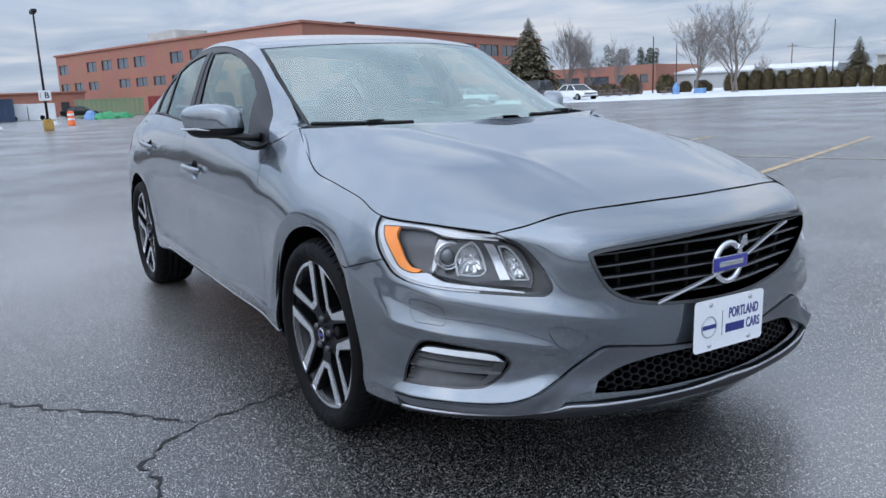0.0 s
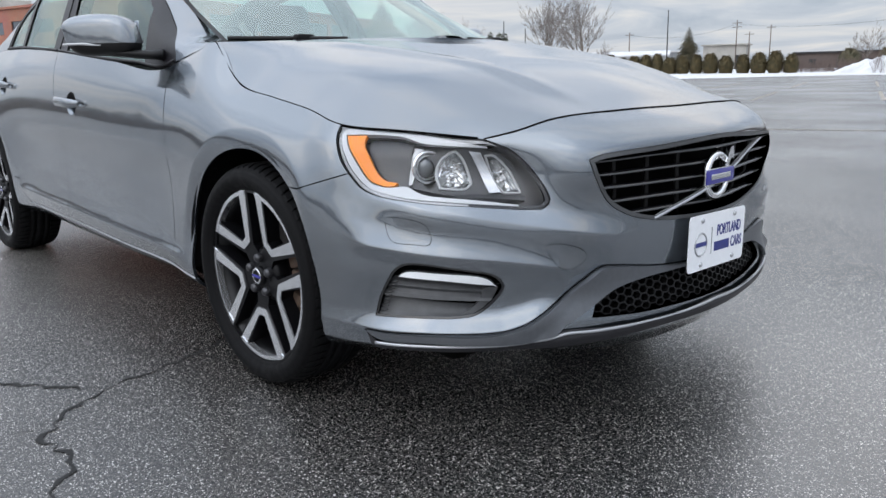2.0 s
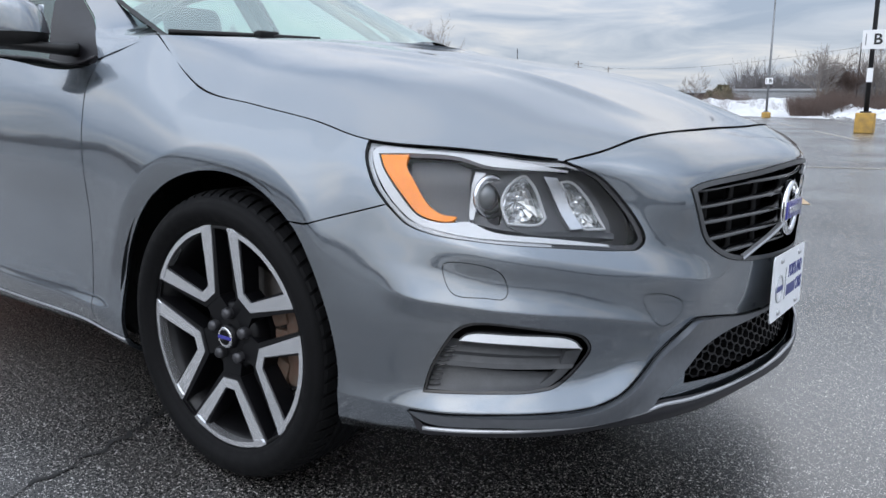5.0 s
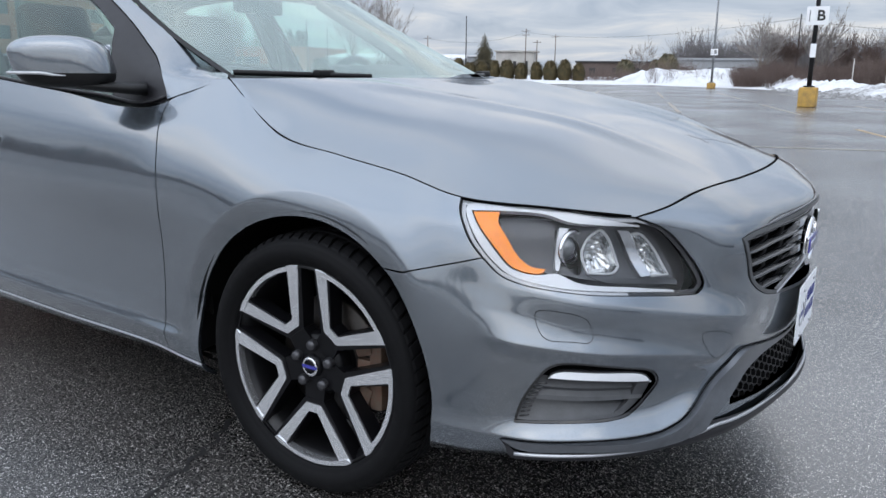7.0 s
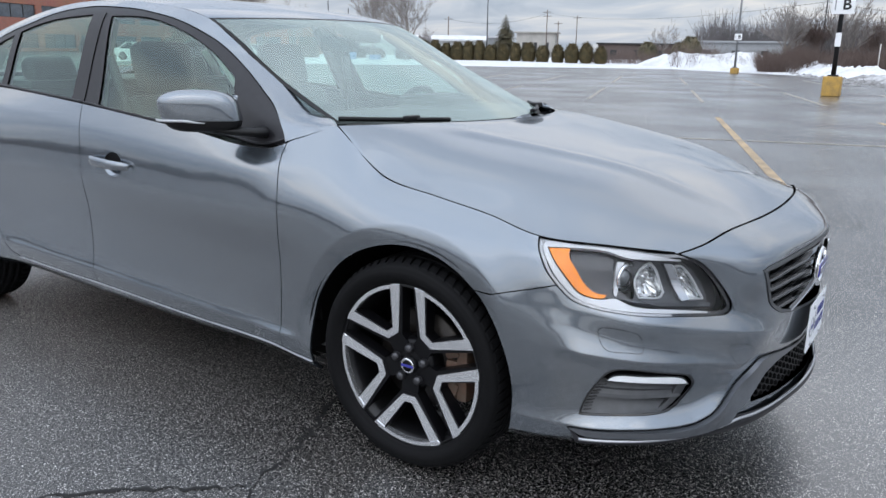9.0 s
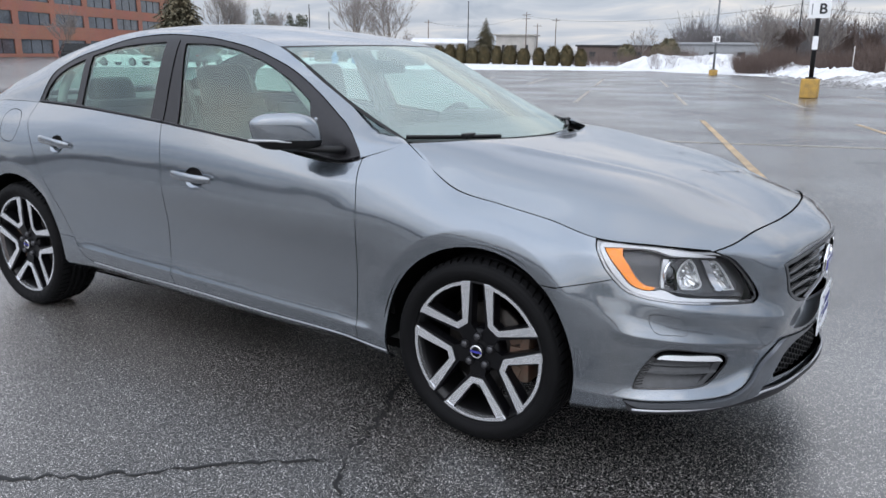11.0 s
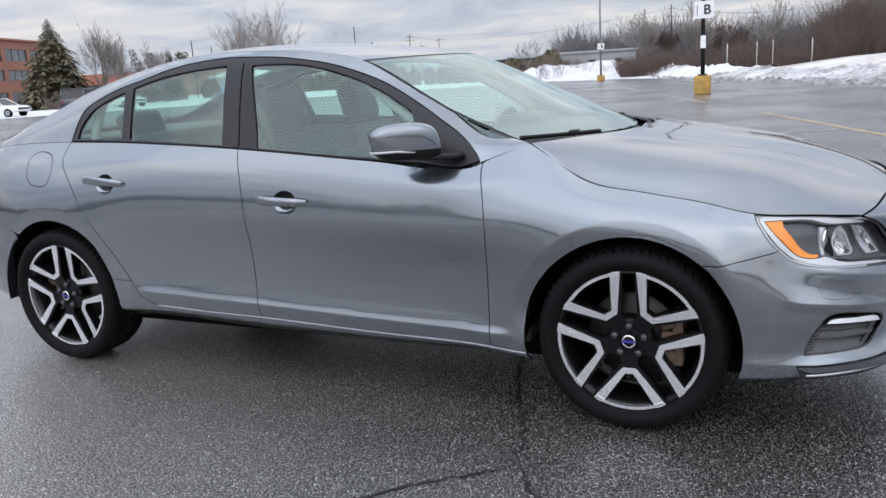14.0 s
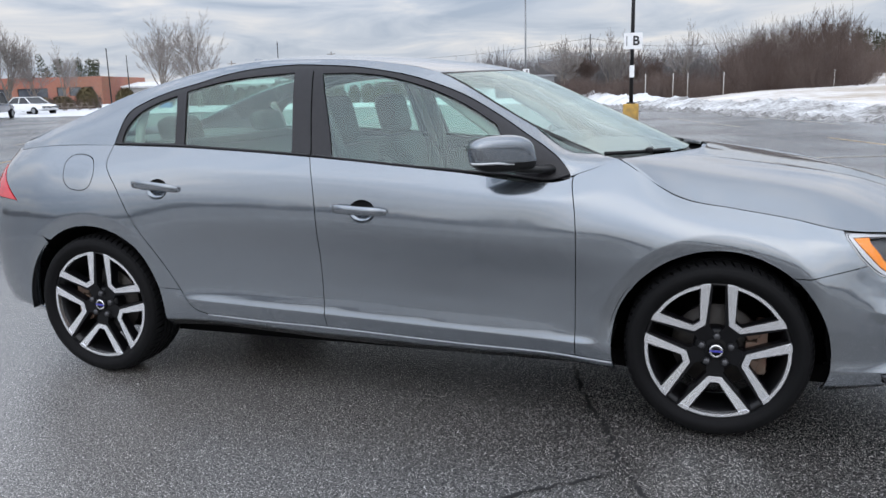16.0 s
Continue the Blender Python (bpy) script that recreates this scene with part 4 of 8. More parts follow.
def shrub(name, at, rx, h, seed, mat, label, group, n=700, size=.10, core=True, taper=.55):
    """A clipped upright shrub: a dense core with leaf sprays all over."""
    r = random.Random(seed)
    V, F = [], []
    m, k = 12, 10
    for i in range(k + 1):
        f = i / k
        w = rx * (math.sin(math.pi * min(.97, .16 + .80 * f)) ** taper) * .9
        for j in range(m):
            a = 2 * math.pi * j / m
            jit = 1 + .12 * noise.noise(Vector((at[0] + 3 * math.cos(a), at[1] + 3 * math.sin(a), f * 4 + seed)))
            V.append((w * jit * math.cos(a), w * jit * math.sin(a), h * f * .98))
    F = [(i * m + j, i * m + (j + 1) % m, (i + 1) * m + (j + 1) % m, (i + 1) * m + j) for i in range(k) for j in range(m)]
    for _ in range(n):
        f = r.random() ** .9
        w = rx * (math.sin(math.pi * min(.97, .16 + .80 * f)) ** taper)
        a = r.uniform(0, 6.28)
        p = Vector((w * math.cos(a), w * math.sin(a), h * f))
        up_ = Vector((math.cos(a) * .35, math.sin(a) * .35, 1)).normalized() * size * r.uniform(.7, 1.5)
        sd = Vector((-math.sin(a), math.cos(a), 0)) * size * .35
        i = len(V)
        V += [tuple(p - up_ * .5 - sd), tuple(p - up_ * .5 + sd), tuple(p + up_ * .6 + Vector((math.cos(a), math.sin(a), 0)) * size * .4)]
        F.append((i, i + 1, i + 2))
    ob = part(name, V, F, mat)
    ob.location = at
    return tagged(ob, label, "shrub", group)


# clipped evergreens in a row beyond the lot
hedge_az = (22.4, 23.4, 24.4, 25.4, 26.5, 27.5, 28.4, 29.3, 30.2, 31.0, 31.8, 32.6, 33.4, 34.2, 35.0, 35.8, 36.6)
for k, az in enumerate(hedge_az):
    d = 78 + (az - 22) * .5
    shrub("arborvitae", polar(az, d, .05), .66 + .08 * (k % 3), 1.75 + .10 * ((k * 7) % 4) + (.15 if az > 30.5 else 0), 40 + k, HEDGE, "clipped brown-green arborvitae on snow", "row of clipped evergreens", n=520, size=.16)
for k, (az, h, w) in enumerate(((40.9, 2.1, 1.1), (43.3, 2.3, 1.2), (39.6, 1.3, .7), (38.3, 1.2, .8), (44.8, 1.4, 1.3), (46.0, 1.3, 1.3), (47.3, 1.3, 1.3), (48.4, 1.2, 1.3))):
    shrub("arborvitae", polar(az, 88, .05), w, h, 80 + k, HEDGE, "dark rounded evergreen shrub by the building", "shrubs by the building", n=480, size=.2)

conifer(polar(50.5, 92), 9.4, 4.6, 3)
conifer(polar(29.2, 118), 6.4, 2.5, 4, "small dark spruce behind the hedge")
conifer(polar(23.4, 120), 2.9, 1.6, 5, "rounded dark evergreen behind the hedge")
for k, (az, d, h, sp, st) in enumerate(((47.8, 96, 9.4, .6, 3), (46.2, 100, 7.2, .9, 2), (44.4, 104, 8.0, .8, 2), (38.8, 80, 9.0, .8, 2), (36.2, 78, 9.2, 1.0, 3), (34.9, 120, 5.0, 1.0, 2), (18.1, 92, 5.1, .9, 1), (10.3, 70, 5.8, 1.0, 2), (6.7, 68, 6.2, .6, 2), (1.8, 72, 6.9, 1.1, 1), (-4.4, 66, 5.4, .9, 3), (-6.6, 67, 5.2, 1.0, 3), (-4.5, 82, 5.2, 1.0, 2), (57.5, 130, 8, .9, 2))):
    bare_tree(polar(az, d, .05), h, sp, 20 + k, st, twig_r=.0125)


for k, (az, d, h, sp, st) in enumerate(((-2.9, 68, 6.0, 1.0, 4), (-3.8, 70, 6.8, .9, 5), (-4.9, 68, 6.4, 1.0, 4), (-5.8, 71, 7.4, .9, 5), (-6.9, 70, 7.0, 1.0, 4), (-7.9, 72, 7.6, .9, 5), (-1.6, 74, 4.6, 1.0, 3), (3.6, 70, 4.2, 1.0, 3), (5.2, 72, 4.6, .9, 3), (8.6, 72, 5.0, 1.0, 3), (9.6, 74, 5.2, .9, 2))):
    bare_tree(polar(az, d, .05), h, sp, 60 + k, st, twig_r=.011, label="leafless brown tree among the brush", crown_mat=BRUSH)


def thicket(name, arc, depth, height, n, seed, mat, label, twig=.022, lean=.5, rise=lambda az: 1.0):
    """A tangle of bare stems over a stretch of ground; uneven height."""
    r = random.Random(seed)
    V, F = [], []
    a0, a1, d0, d1 = *arc, *depth
    for _ in range(n):
        az, d = r.uniform(a0, a1), r.uniform(d0, d1)
        p = polar(az, d, .1)
        f = .55 + .6 * noise.noise(Vector((az * .45, d * .05, seed))) + .25 * noise.noise(Vector((az * 2.2, d * .2, seed)))
        h = height * max(.22, min(1.15, f + .25)) * r.uniform(.45, 1.1) * rise(az)
        q = p
        dr = Vector((r.uniform(-1, 1), r.uniform(-1, 1), 0)) * lean
        for s in range(3):
            e = q + Vector((dr.x * h * .2, dr.y * h * .2, h / 3)) + Vector((r.uniform(-1, 1), r.uniform(-1, 1), 0)) * .10 * h
            stick(V, F, q, e, twig * (1 - s * .28), twig * (.72 - s * .28))
            if s:
                b2 = e + Vector((r.uniform(-1, 1), r.uniform(-1, 1), r.uniform(.2, 1))) * h * .22
                stick(V, F, q, b2, twig * .5, twig * .25)
            q = e
    return tagged(part(name, V, F, mat), label, "brush", kind="stuff")


bank = lambda az: 1.0 + .7 * float(ease(az, -.5, -3.5)) - .35 * float(ease(az, 9.5, 12.0))
thicket("brush", (-9, 11.9), (58, 68), 1.75, 13000, 3, BRUSH, "dense leafless brown brush beyond the snow", twig=.013, lean=1.1, rise=bank)
thicket("brush", (-8.5, 10.8), (60, 76), 2.6, 2600, 4, BRUSH, "taller thin leafless saplings in the brush", twig=.011, lean=.8, rise=lambda az: .85 + .95 * float(ease(az, -.5, -3.5)))
thicket("brush", (-9.5, -1.5), (60, 72), 4.4, 3400, 13, BRUSH, "tall dense leafless brown thicket", twig=.015, lean=1.0)
thicket("brush", (-12, 15.8), (150, 185), 7.4, 6500, 9, HAZE_TINT, "far leafless wooded hill, haze put into its colour", twig=.07, lean=.8)
thicket("brush", (-34, -6), (80, 110), 4.8, 4500, 8, BRUSH, "leafless woodland edge beyond the field", twig=.03)
thicket("brush", (10.8, 17.6), (69, 78), 1.9, 700, 16, BRUSH, "thin brown stalks on the snow slope", twig=.010, lean=.7)
thicket("brush", (14.5, 23), (80, 95), 1.3, 900, 6, BRUSH, "low brown brush on snow")
thicket("brush", (42.5, 51.5), (84, 90), 1.6, 700, 7, BRUSH, "low leafless shrubs by the building")


def pine_wood(arc, depth, height, count, seed, label):
    """Far pines as a mass of leaf sprays on stems."""
    r = random.Random(seed)
    V, F = [], []
    for _ in range(count):
        az, d = r.uniform(*arc), r.uniform(*depth)
        p = polar(az, d, 0)
        h = height * r.uniform(.75, 1.1)
        stick(V, F, p, p + Vector((0, 0, h)), .14, .04)
        for t in range(7):
            f = .35 + .65 * t / 7
            w = h * .20 * (1.25 - f)
            leaf_clump(V, F, (p.x + r.uniform(-.4, .4), p.y + r.uniform(-.4, .4), h * f), w, w, h * .07, 110, .15, r)
    return tagged(part("pine_wood", V, F, PINE, smooth=False), label, "woods", kind="stuff")


pine_wood((-34, -8.6), (112, 135), 8.6, 90, 2, "dark green pine wood on the horizon")
pine_wood((41.5, 45.5), (150, 170), 9.0, 10, 4, "dark pines behind the brick building")
for k, (az, h, w) in enumerate(((16.4, 3.4, 1.7), (17.1, 2.6, 1.3), (19.2, 2.6, 1.4))):
    shrub("evergreen_bush", polar(az, 112, .05), w, h, 120 + k, NEEDLE, "rounded dark evergreen bush on the rise", "bushes on the rise", n=420, size=.26)
# unseen woods added behind the walk, to darken what the doors reflect
thicket("brush", (95, 275), (70, 90), 3.6, 7000, 11, BRUSH, "unseen leafless woods added behind the walk", twig=.09)
pine_wood((100, 275), (85, 105), 5.0, 150, 12, "unseen pines added behind the walk")

# ---- buildings ----
def brick(name, a, b):
    """Brick courses in mortar, seen from afar."""
    m = material(name, a, .85)
    n, ln = m.node_tree.nodes, m.node_tree.links
    bs, co, tx = n["Principled BSDF"], n.new("ShaderNodeTexCoord"), n.new("ShaderNodeTexBrick")
    mp = n.new("ShaderNodeMapping")
    mp.inputs["Rotation"].default_value = (radians(90), 0, 0)
    ln.new(co.outputs["Object"], mp.inputs["Vector"])
    ln.new(mp.outputs[0], tx.inputs["Vector"])
    tx.inputs["Color1"].default_value, tx.inputs["Color2"].default_value, tx.inputs["Mortar"].default_value = (*a, 1), (*b, 1), (.30, .24, .20, 1)
    tx.inputs["Scale"].default_value, tx.inputs["Mortar Size"].default_value = 2.0, .012
    big, mx = n.new("ShaderNodeTexNoise"), n.new("ShaderNodeMix")
    big.inputs["Scale"].default_value, big.inputs["Detail"].default_value = .25, 5
    ln.new(co.outputs["Object"], big.inputs["Vector"])
    mx.data_type, mx.blend_type = "RGBA", "MULTIPLY"
    mx.inputs["Factor"].default_value = .35
    ln.new(tx.outputs["Color"], mx.inputs["A"])
    ln.new(big.outputs["Color"], mx.inputs["B"])
    ln.new(mx.outputs["Result"], bs.inputs["Base Color"])
    return m


BRICK = brick("red_brick", (.50, .205, .140), (.41, .165, .115))
WINDOWDARK = material("far_window", (.085, .10, .12), .10, vary=.4, scale=.3, coat=.5)
CONCRETE = material("pale_concrete", (.45, .43, .40), .85, vary=.15, scale=.5)
FRAMEDARK = material("dark_frame", (.03, .03, .032), .5, vary=.2, scale=2)


def wall_with_windows(parent, p, q, height, openings, thick=.35, mat=BRICK):
    """A wall from p to q with holes for (s0, s1, z0, z1) openings; each gets frame and panes."""
    p, q = Vector((*p, 0)), Vector((*q, 0))
    L = (q - p).length
    d = (q - p) / L
    turn = Matrix(((d.x, -d.y, 0, p.x), (d.y, d.x, 0, p.y), (0, 0, 1, 0), (0, 0, 0, 1)))
    xs = sorted({0.0, L, *[o[0] for o in openings], *[o[1] for o in openings]})
    zs = sorted({0.0, height, *[o[2] for o in openings], *[o[3] for o in openings]})
    V, F, seen = [], [], {}

    def vert(*p):
        q = tuple(round(c, 3) for c in p)
        if q not in seen:
            seen[q] = len(V)
            V.append(q)
        return seen[q]

    for i in range(len(xs) - 1):
        for j in range(len(zs) - 1):
            cx, cz = (xs[i] + xs[i + 1]) / 2, (zs[j] + zs[j + 1]) / 2
            if any(o[0] < cx < o[1] and o[2] < cz < o[3] for o in openings):
                continue
            F.append((vert(xs[i], 0, zs[j]), vert(xs[i + 1], 0, zs[j]), vert(xs[i + 1], 0, zs[j + 1]), vert(xs[i], 0, zs[j + 1])))
    for x0, x1, z0, z1 in openings:
        q = [vert(x, y, z) for y in (0, thick) for x, z in ((x0, z0), (x1, z0), (x1, z1), (x0, z1))]
        F += [(q[k], q[(k + 1) % 4], q[4 + (k + 1) % 4], q[4 + k]) for k in range(4)]
    w = part("wall", V, F, mat, parent, smooth=False, where=turn)
    for x0, x1, z0, z1 in openings:
        win = part("window", [(x0, thick * .7, z0), (x1, thick * .7, z0), (x1, thick * .7, z1), (x0, thick * .7, z1)], [(0, 1, 2, 3)], WINDOWDARK, w, smooth=False)
        b = bmesh.new()
        n = max(1, round((x1 - x0) / 2.6))
        for k in range(n + 1):
            box_bm(.09, .08, z1 - z0, 0, (x0 + (x1 - x0) * k / n, thick * .62, (z0 + z1) / 2), b)
        for z in (z0, z1):
            box_bm(x1 - x0, .08, .09, 0, ((x0 + x1) / 2, thick * .62, z), b)
        from_bm("window_frame", b, FRAMEDARK, w, smooth=False)
    return w


office = tagged(new("office_building"), "three-storey red brick office building with ribbon windows", "building")
H = 12.5
corner, left_end = polar(66.9, 121).xy, polar(83.3, 194).xy
right_end = corner + (polar(52.0, 178).xy - corner) * 1.2
dleft, dright = (left_end - corner), (right_end - corner)
for start, run, side_ in ((left_end, -dleft, 0), (corner, dright, 1)):
    L = run.length
    ops = []
    pitch = 6.6 if side_ == 0 else 9.6
    for z0, z1 in ((.5, 2.7), (4.9, 6.9), (8.55, 10.9)):
        for k in range(int((L - 1.2) / pitch)):
            s0 = 1.0 + (4.4 if side_ else 0) + k * pitch
            if s0 + pitch < L and (side_ or (k * 7 + int(z0)) % 5):
                ops.append((round(s0, 2), round(s0 + pitch * (.85 if side_ else .66), 2), z0, z1 - (0 if side_ else .35)))
    wall_with_windows(office, start, start + run, H, ops)
    # cornice
    d3 = Vector((*run, 0)).normalized()
    mid_w = Vector((*(start + run / 2), H + .15))
    from_bm("cornice", box_bm(L + .4, .7, .4, .05), BRICK, office, smooth=False, where=Matrix.Translation(mid_w) @ Matrix.Rotation(math.atan2(d3.y, d3.x), 4, "Z"))
far_corner = left_end + dright
part("roof", [(*corner, H), (*right_end, H), (*(right_end + dleft), H), (*left_end, H)], [(0, 1, 2, 3)], CONCRETE, office, smooth=False)
for a, b2 in ((right_end, right_end + dleft), (right_end + dleft, left_end)):
    part("wall", [(*a, 0), (*b2, 0), (*b2, H), (*a, H)], [(0, 1, 2, 3)], BRICK, office, smooth=False)
from_bm("roof_hut", box_bm(10, 7, 2.4, .1), CONCRETE, office, smooth=False, where=Matrix.Translation((*(left_end * .55 + corner * .45 + dright * .10), H + 1.5)) @ Matrix.Rotation(math.atan2(dleft.y, dleft.x), 4, "Z"))
from_bm("roof_unit", box_bm(2.2, 1.6, 1.2, .1), FRAMEDARK, office, smooth=False, where=Matrix.Translation((*(corner * .8 + right_end * .2 + dleft * .06), H + .7)))

low = tagged(new("low_building"), "single-storey brick wing with dark windows", "building")
p0, p1 = polar(50.5, 150).xy, polar(41.9, 138).xy
L = (p1 - p0).length
wall_with_windows(low, p0, p1, 4.6, [(L * .70, L * .76, 1.6, 3.0), (L * .78, L * .86, 1.6, 3.0), (L * .88, L * .94, 1.6, 3.0), (L * .2, L * .4, 1.4, 2.9), (L * .44, L * .64, 1.4, 2.9)])
dn = Vector((-(p1 - p0).y, (p1 - p0).x)).normalized() * -18
dn = dn if (p0 + dn).length > p0.length else -dn
part("roof", [(*p0, 4.6), (*p1, 4.6), (*(p1 + dn), 4.6), (*(p0 + dn), 4.6)], [(0, 1, 2, 3)], CONCRETE, low, smooth=False)
part("wall", [(*p1, 0), (*(p1 + dn), 0), (*(p1 + dn), 4.6), (*p1, 4.6)], [(0, 1, 2, 3)], BRICK, low, smooth=False)

WHITEWALL = material("white_cladding", (.50, .51, .51), .6, vary=.08, scale=.3)
BROWNWALL = material("brown_cladding", (.12, .09, .08), .7, vary=.15, scale=.3)
GREYWALL = material("grey_cladding", (.28, .29, .30), .6, vary=.12, scale=.3)


def shed(at, w, d, h, az, mat, label, roof=SNOW, pitch=.0):
    """A plain far shed: walls, overhanging roof slab, dark doors."""
    s = tagged(new("shed"), label, "building", "far buildings")
    s.matrix_world = Matrix.Translation(at) @ Matrix.Rotation(radians(az), 4, "Z")
    from_bm("wall", box_bm(w, d, h, .05, (0, 0, h / 2)), mat, s, smooth=False)
    b = bmesh.new()
    for y0, z0, y1, z1 in ((-d / 2 - .4, h, 0, h + pitch), (0, h + pitch, d / 2 + .4, h)):
        vs = [b.verts.new(p) for p in ((-w / 2 - .4, y0, z0), (w / 2 + .4, y0, z0), (w / 2 + .4, y1, z1), (-w / 2 - .4, y1, z1), (-w / 2 - .4, y0, z0 + .3), (w / 2 + .4, y0, z0 + .3), (w / 2 + .4, y1, z1 + .3), (-w / 2 - .4, y1, z1 + .3))]
        for f in ((0, 1, 5, 4), (4, 5, 6, 7), (2, 3, 7, 6), (1, 2, 6, 5), (3, 0, 4, 7), (3, 2, 1, 0)):
            b.faces.new([vs[k] for k in f])
    from_bm("roof", b, roof, s, smooth=False)
    for k in range(3):
        from_bm("door", box_bm(w * .08, .1, h * .6, 0, (-w * .3 + k * w * .3, -d / 2 - .03, h * .3)), FRAMEDARK, s, smooth=False)
    return s


shed(polar(35.6, 150), 26, 14, 2.7, 30, WHITEWALL, "long white warehouse with snowy roof", pitch=.8)
shed(polar(31.5, 165), 14, 12, 3.6, 28, GREYWALL, "grey flat-roofed warehouse beyond the hedge")
shed(polar(26.9, 190), 9, 8, 5.2, 20, CONCRETE, "pale concrete block building", roof=CONCRETE)
shed(polar(20.0, 175), 16, 10, 2.8, 22, BROWNWALL, "dark low building on the rise", roof=FRAMEDARK)
shed(polar(13.4, 135), 14, 8, 2.9, 12, GREYWALL, "long grey shed behind the snow", roof=GREYWALL)
shed(polar(84.9, 170), 18, 10, 4.2, 84, BRICK, "low brick annexe beside the office", roof=BRICK)

# ---- poles, signs ----
STEEL = material("dark_steel", (.025, .025, .027), .45, .6, vary=.2, scale=3)
GALV = material("grey_steel", (.22, .23, .24), .5, .5, vary=.2, scale=3)
YELLOW = material("yellow_concrete", (.56, .34, .07), .8, second=(.30, .19, .07), scale=5, bump=.3, bump_scale=30)
PALEPOST = material("pale_post", (.52, .50, .47), .7, vary=.15, scale=3)
SIGNWHITE = material("sign_white", (.80, .81, .82), .5, vary=.04, scale=4)
SIGNBLACK = material("sign_black", (.012, .012, .013), .5, vary=.1, scale=4)
WOODPOLE = material("weathered_pole", (.16, .13, .11), .9, vary=.25, scale=4)


def light_pole(at, height, label, sign_z=None, small_z=None, lamp=True, block=.50, text="B", mat=None, foot=.62, sign_size=1.0):
    """A lot light: painted concrete foot, steel pole, lamp heads and a row sign."""
    p = tagged(new("light_pole"), label, "light pole", "parking lot lights")
    p.location = at
    b = box_bm(block * 1.05, block * 1.05, foot, .05, (0, 0, foot / 2), segments=3)
    from_bm("concrete_foot", b, YELLOW, p)
    V, F = tube([(0, 0, foot), (0, 0, height * .5), (0, 0, height)], [.075, .065, .05], 10)
    part("pole", V, F, mat or STEEL, p)
    from_bm("base_plate", box_bm(.3, .3, .05, .01, (0, 0, foot + .025)), mat or STEEL, p)
    if lamp:
        V, F = tube([(-.35, 0, height), (.35, 0, height)], .035, 6)
        part("cross_arm", V, F, STEEL, p)
        for s in (-1, 1):
            from_bm("lamp_head", box_bm(.42, .30, .20, .05, (s * .38, 0, height + .10), segments=2), STEEL, p)
    eye = Vector((1.0, -2.6, 1.2))
    v = eye - Vector(at)
    ang = math.atan2(v.y, v.x)
    if sign_z:
        m = Matrix.Rotation(ang, 4, "Z") @ Matrix.Translation((.09, .02, sign_z)) @ Matrix.Scale(sign_size, 4)
        s = from_bm("row_sign", rounded(.64, .56, .03, .02), SIGNWHITE, p, "white sign with black letter B", where=m)
        words(text, .44, SIGNBLACK, s, Matrix.Translation((.024, .10, -.01)) @ face_x)
        from_bm("sign_bar", box_bm(.004, .03, .34, 0), GALV, s, smooth=False, where=Matrix.Translation((.022, -.22, 0)))
    if small_z:
        from_bm("small_sign", rounded(.17, .42, .02, .02), SIGNWHITE, p, "small white notice", where=Matrix.Rotation(ang, 4, "Z") @ Matrix.Translation((.09, .0, small_z)))
    return p


face_x = Matrix(((0, 0, 1, 0), (1, 0, 0, 0), (0, 1, 0, 0), (0, 0, 0, 1)))


def words(text, size, mat, parent, m, name="lettering", width=1.0):
    """Raised lettering in the built-in font."""
    cu = bpy.data.curves.new("text", "FONT")
    cu.body, cu.size, cu.extrude, cu.align_x, cu.align_y = text, size, size * .014, "CENTER", "CENTER"
    cu.offset = size * .022
    tmp = bpy.data.objects.new("text", cu)
    scene.collection.objects.link(tmp)
    bpy.context.view_layer.update()
    me = bpy.data.meshes.new_from_object(tmp.evaluated_get(bpy.context.evaluated_depsgraph_get()))
    bpy.data.objects.remove(tmp)
    bpy.data.curves.remove(cu)
    me.materials.clear()
    me.materials.append(mat)
    ob = new(name, me)
    if parent:
        ob.parent = parent
    ob.matrix_local = m @ Matrix.Diagonal((width, 1, 1, 1))
    return ob


def rounded(w, h, r, t, n=6):
    """A flat plate with round corners that faces +x, its middle at the origin."""
    b = bmesh.new()
    pts = [(sx * (w / 2 - r) + r * math.cos(q), sz * (h / 2 - r) + r * math.sin(q)) for sx, sz, q0 in ((1, 1, 0), (-1, 1, 90), (-1, -1, 180), (1, -1, 270)) for q in np.radians(np.linspace(q0, q0 + 90, n))]
    f = b.faces.new([b.verts.new((0, y, z)) for y, z in pts])
    e = bmesh.ops.extrude_face_region(b, geom=[f])
    for v in e["geom"]:
        if isinstance(v, bmesh.types.BMVert):
            v.co.x += t
    return b


light_pole((-2.3, 25.2, 0), 8.4, "dark steel light pole with B sign and yellow foot", 2.80, 1.75)
light_pole((-11.7, 51.8, 0), 7.5, "grey light pole with small B sign far off", 2.35, None, block=.46, mat=GALV, foot=.36, sign_size=.72)
light_pole((-47.0, 2.9, 0), 6.4, "dark light pole with row sign by the containers", 1.95, None)


def mast(at, h, label, arms=0):
    """A plain pole; with arms, a wooden power pole."""
    p = tagged(new("power_pole" if arms else "mast"), label, "pole", "far poles")
    p.location = at
    V, F = tube([(0, 0, 0), (0, 0, h)], [.13 if arms else .08, .09 if arms else .05], 8)
    part("pole", V, F, WOODPOLE if arms else STEEL, p)
    for k in range(arms):
        V, F = tube([(-1.1, .3, h - .5 - .8 * k), (1.1, -.3, h - .5 - .8 * k)], .06, 5)
        part("cross_arm", V, F, WOODPOLE, p)
    return p


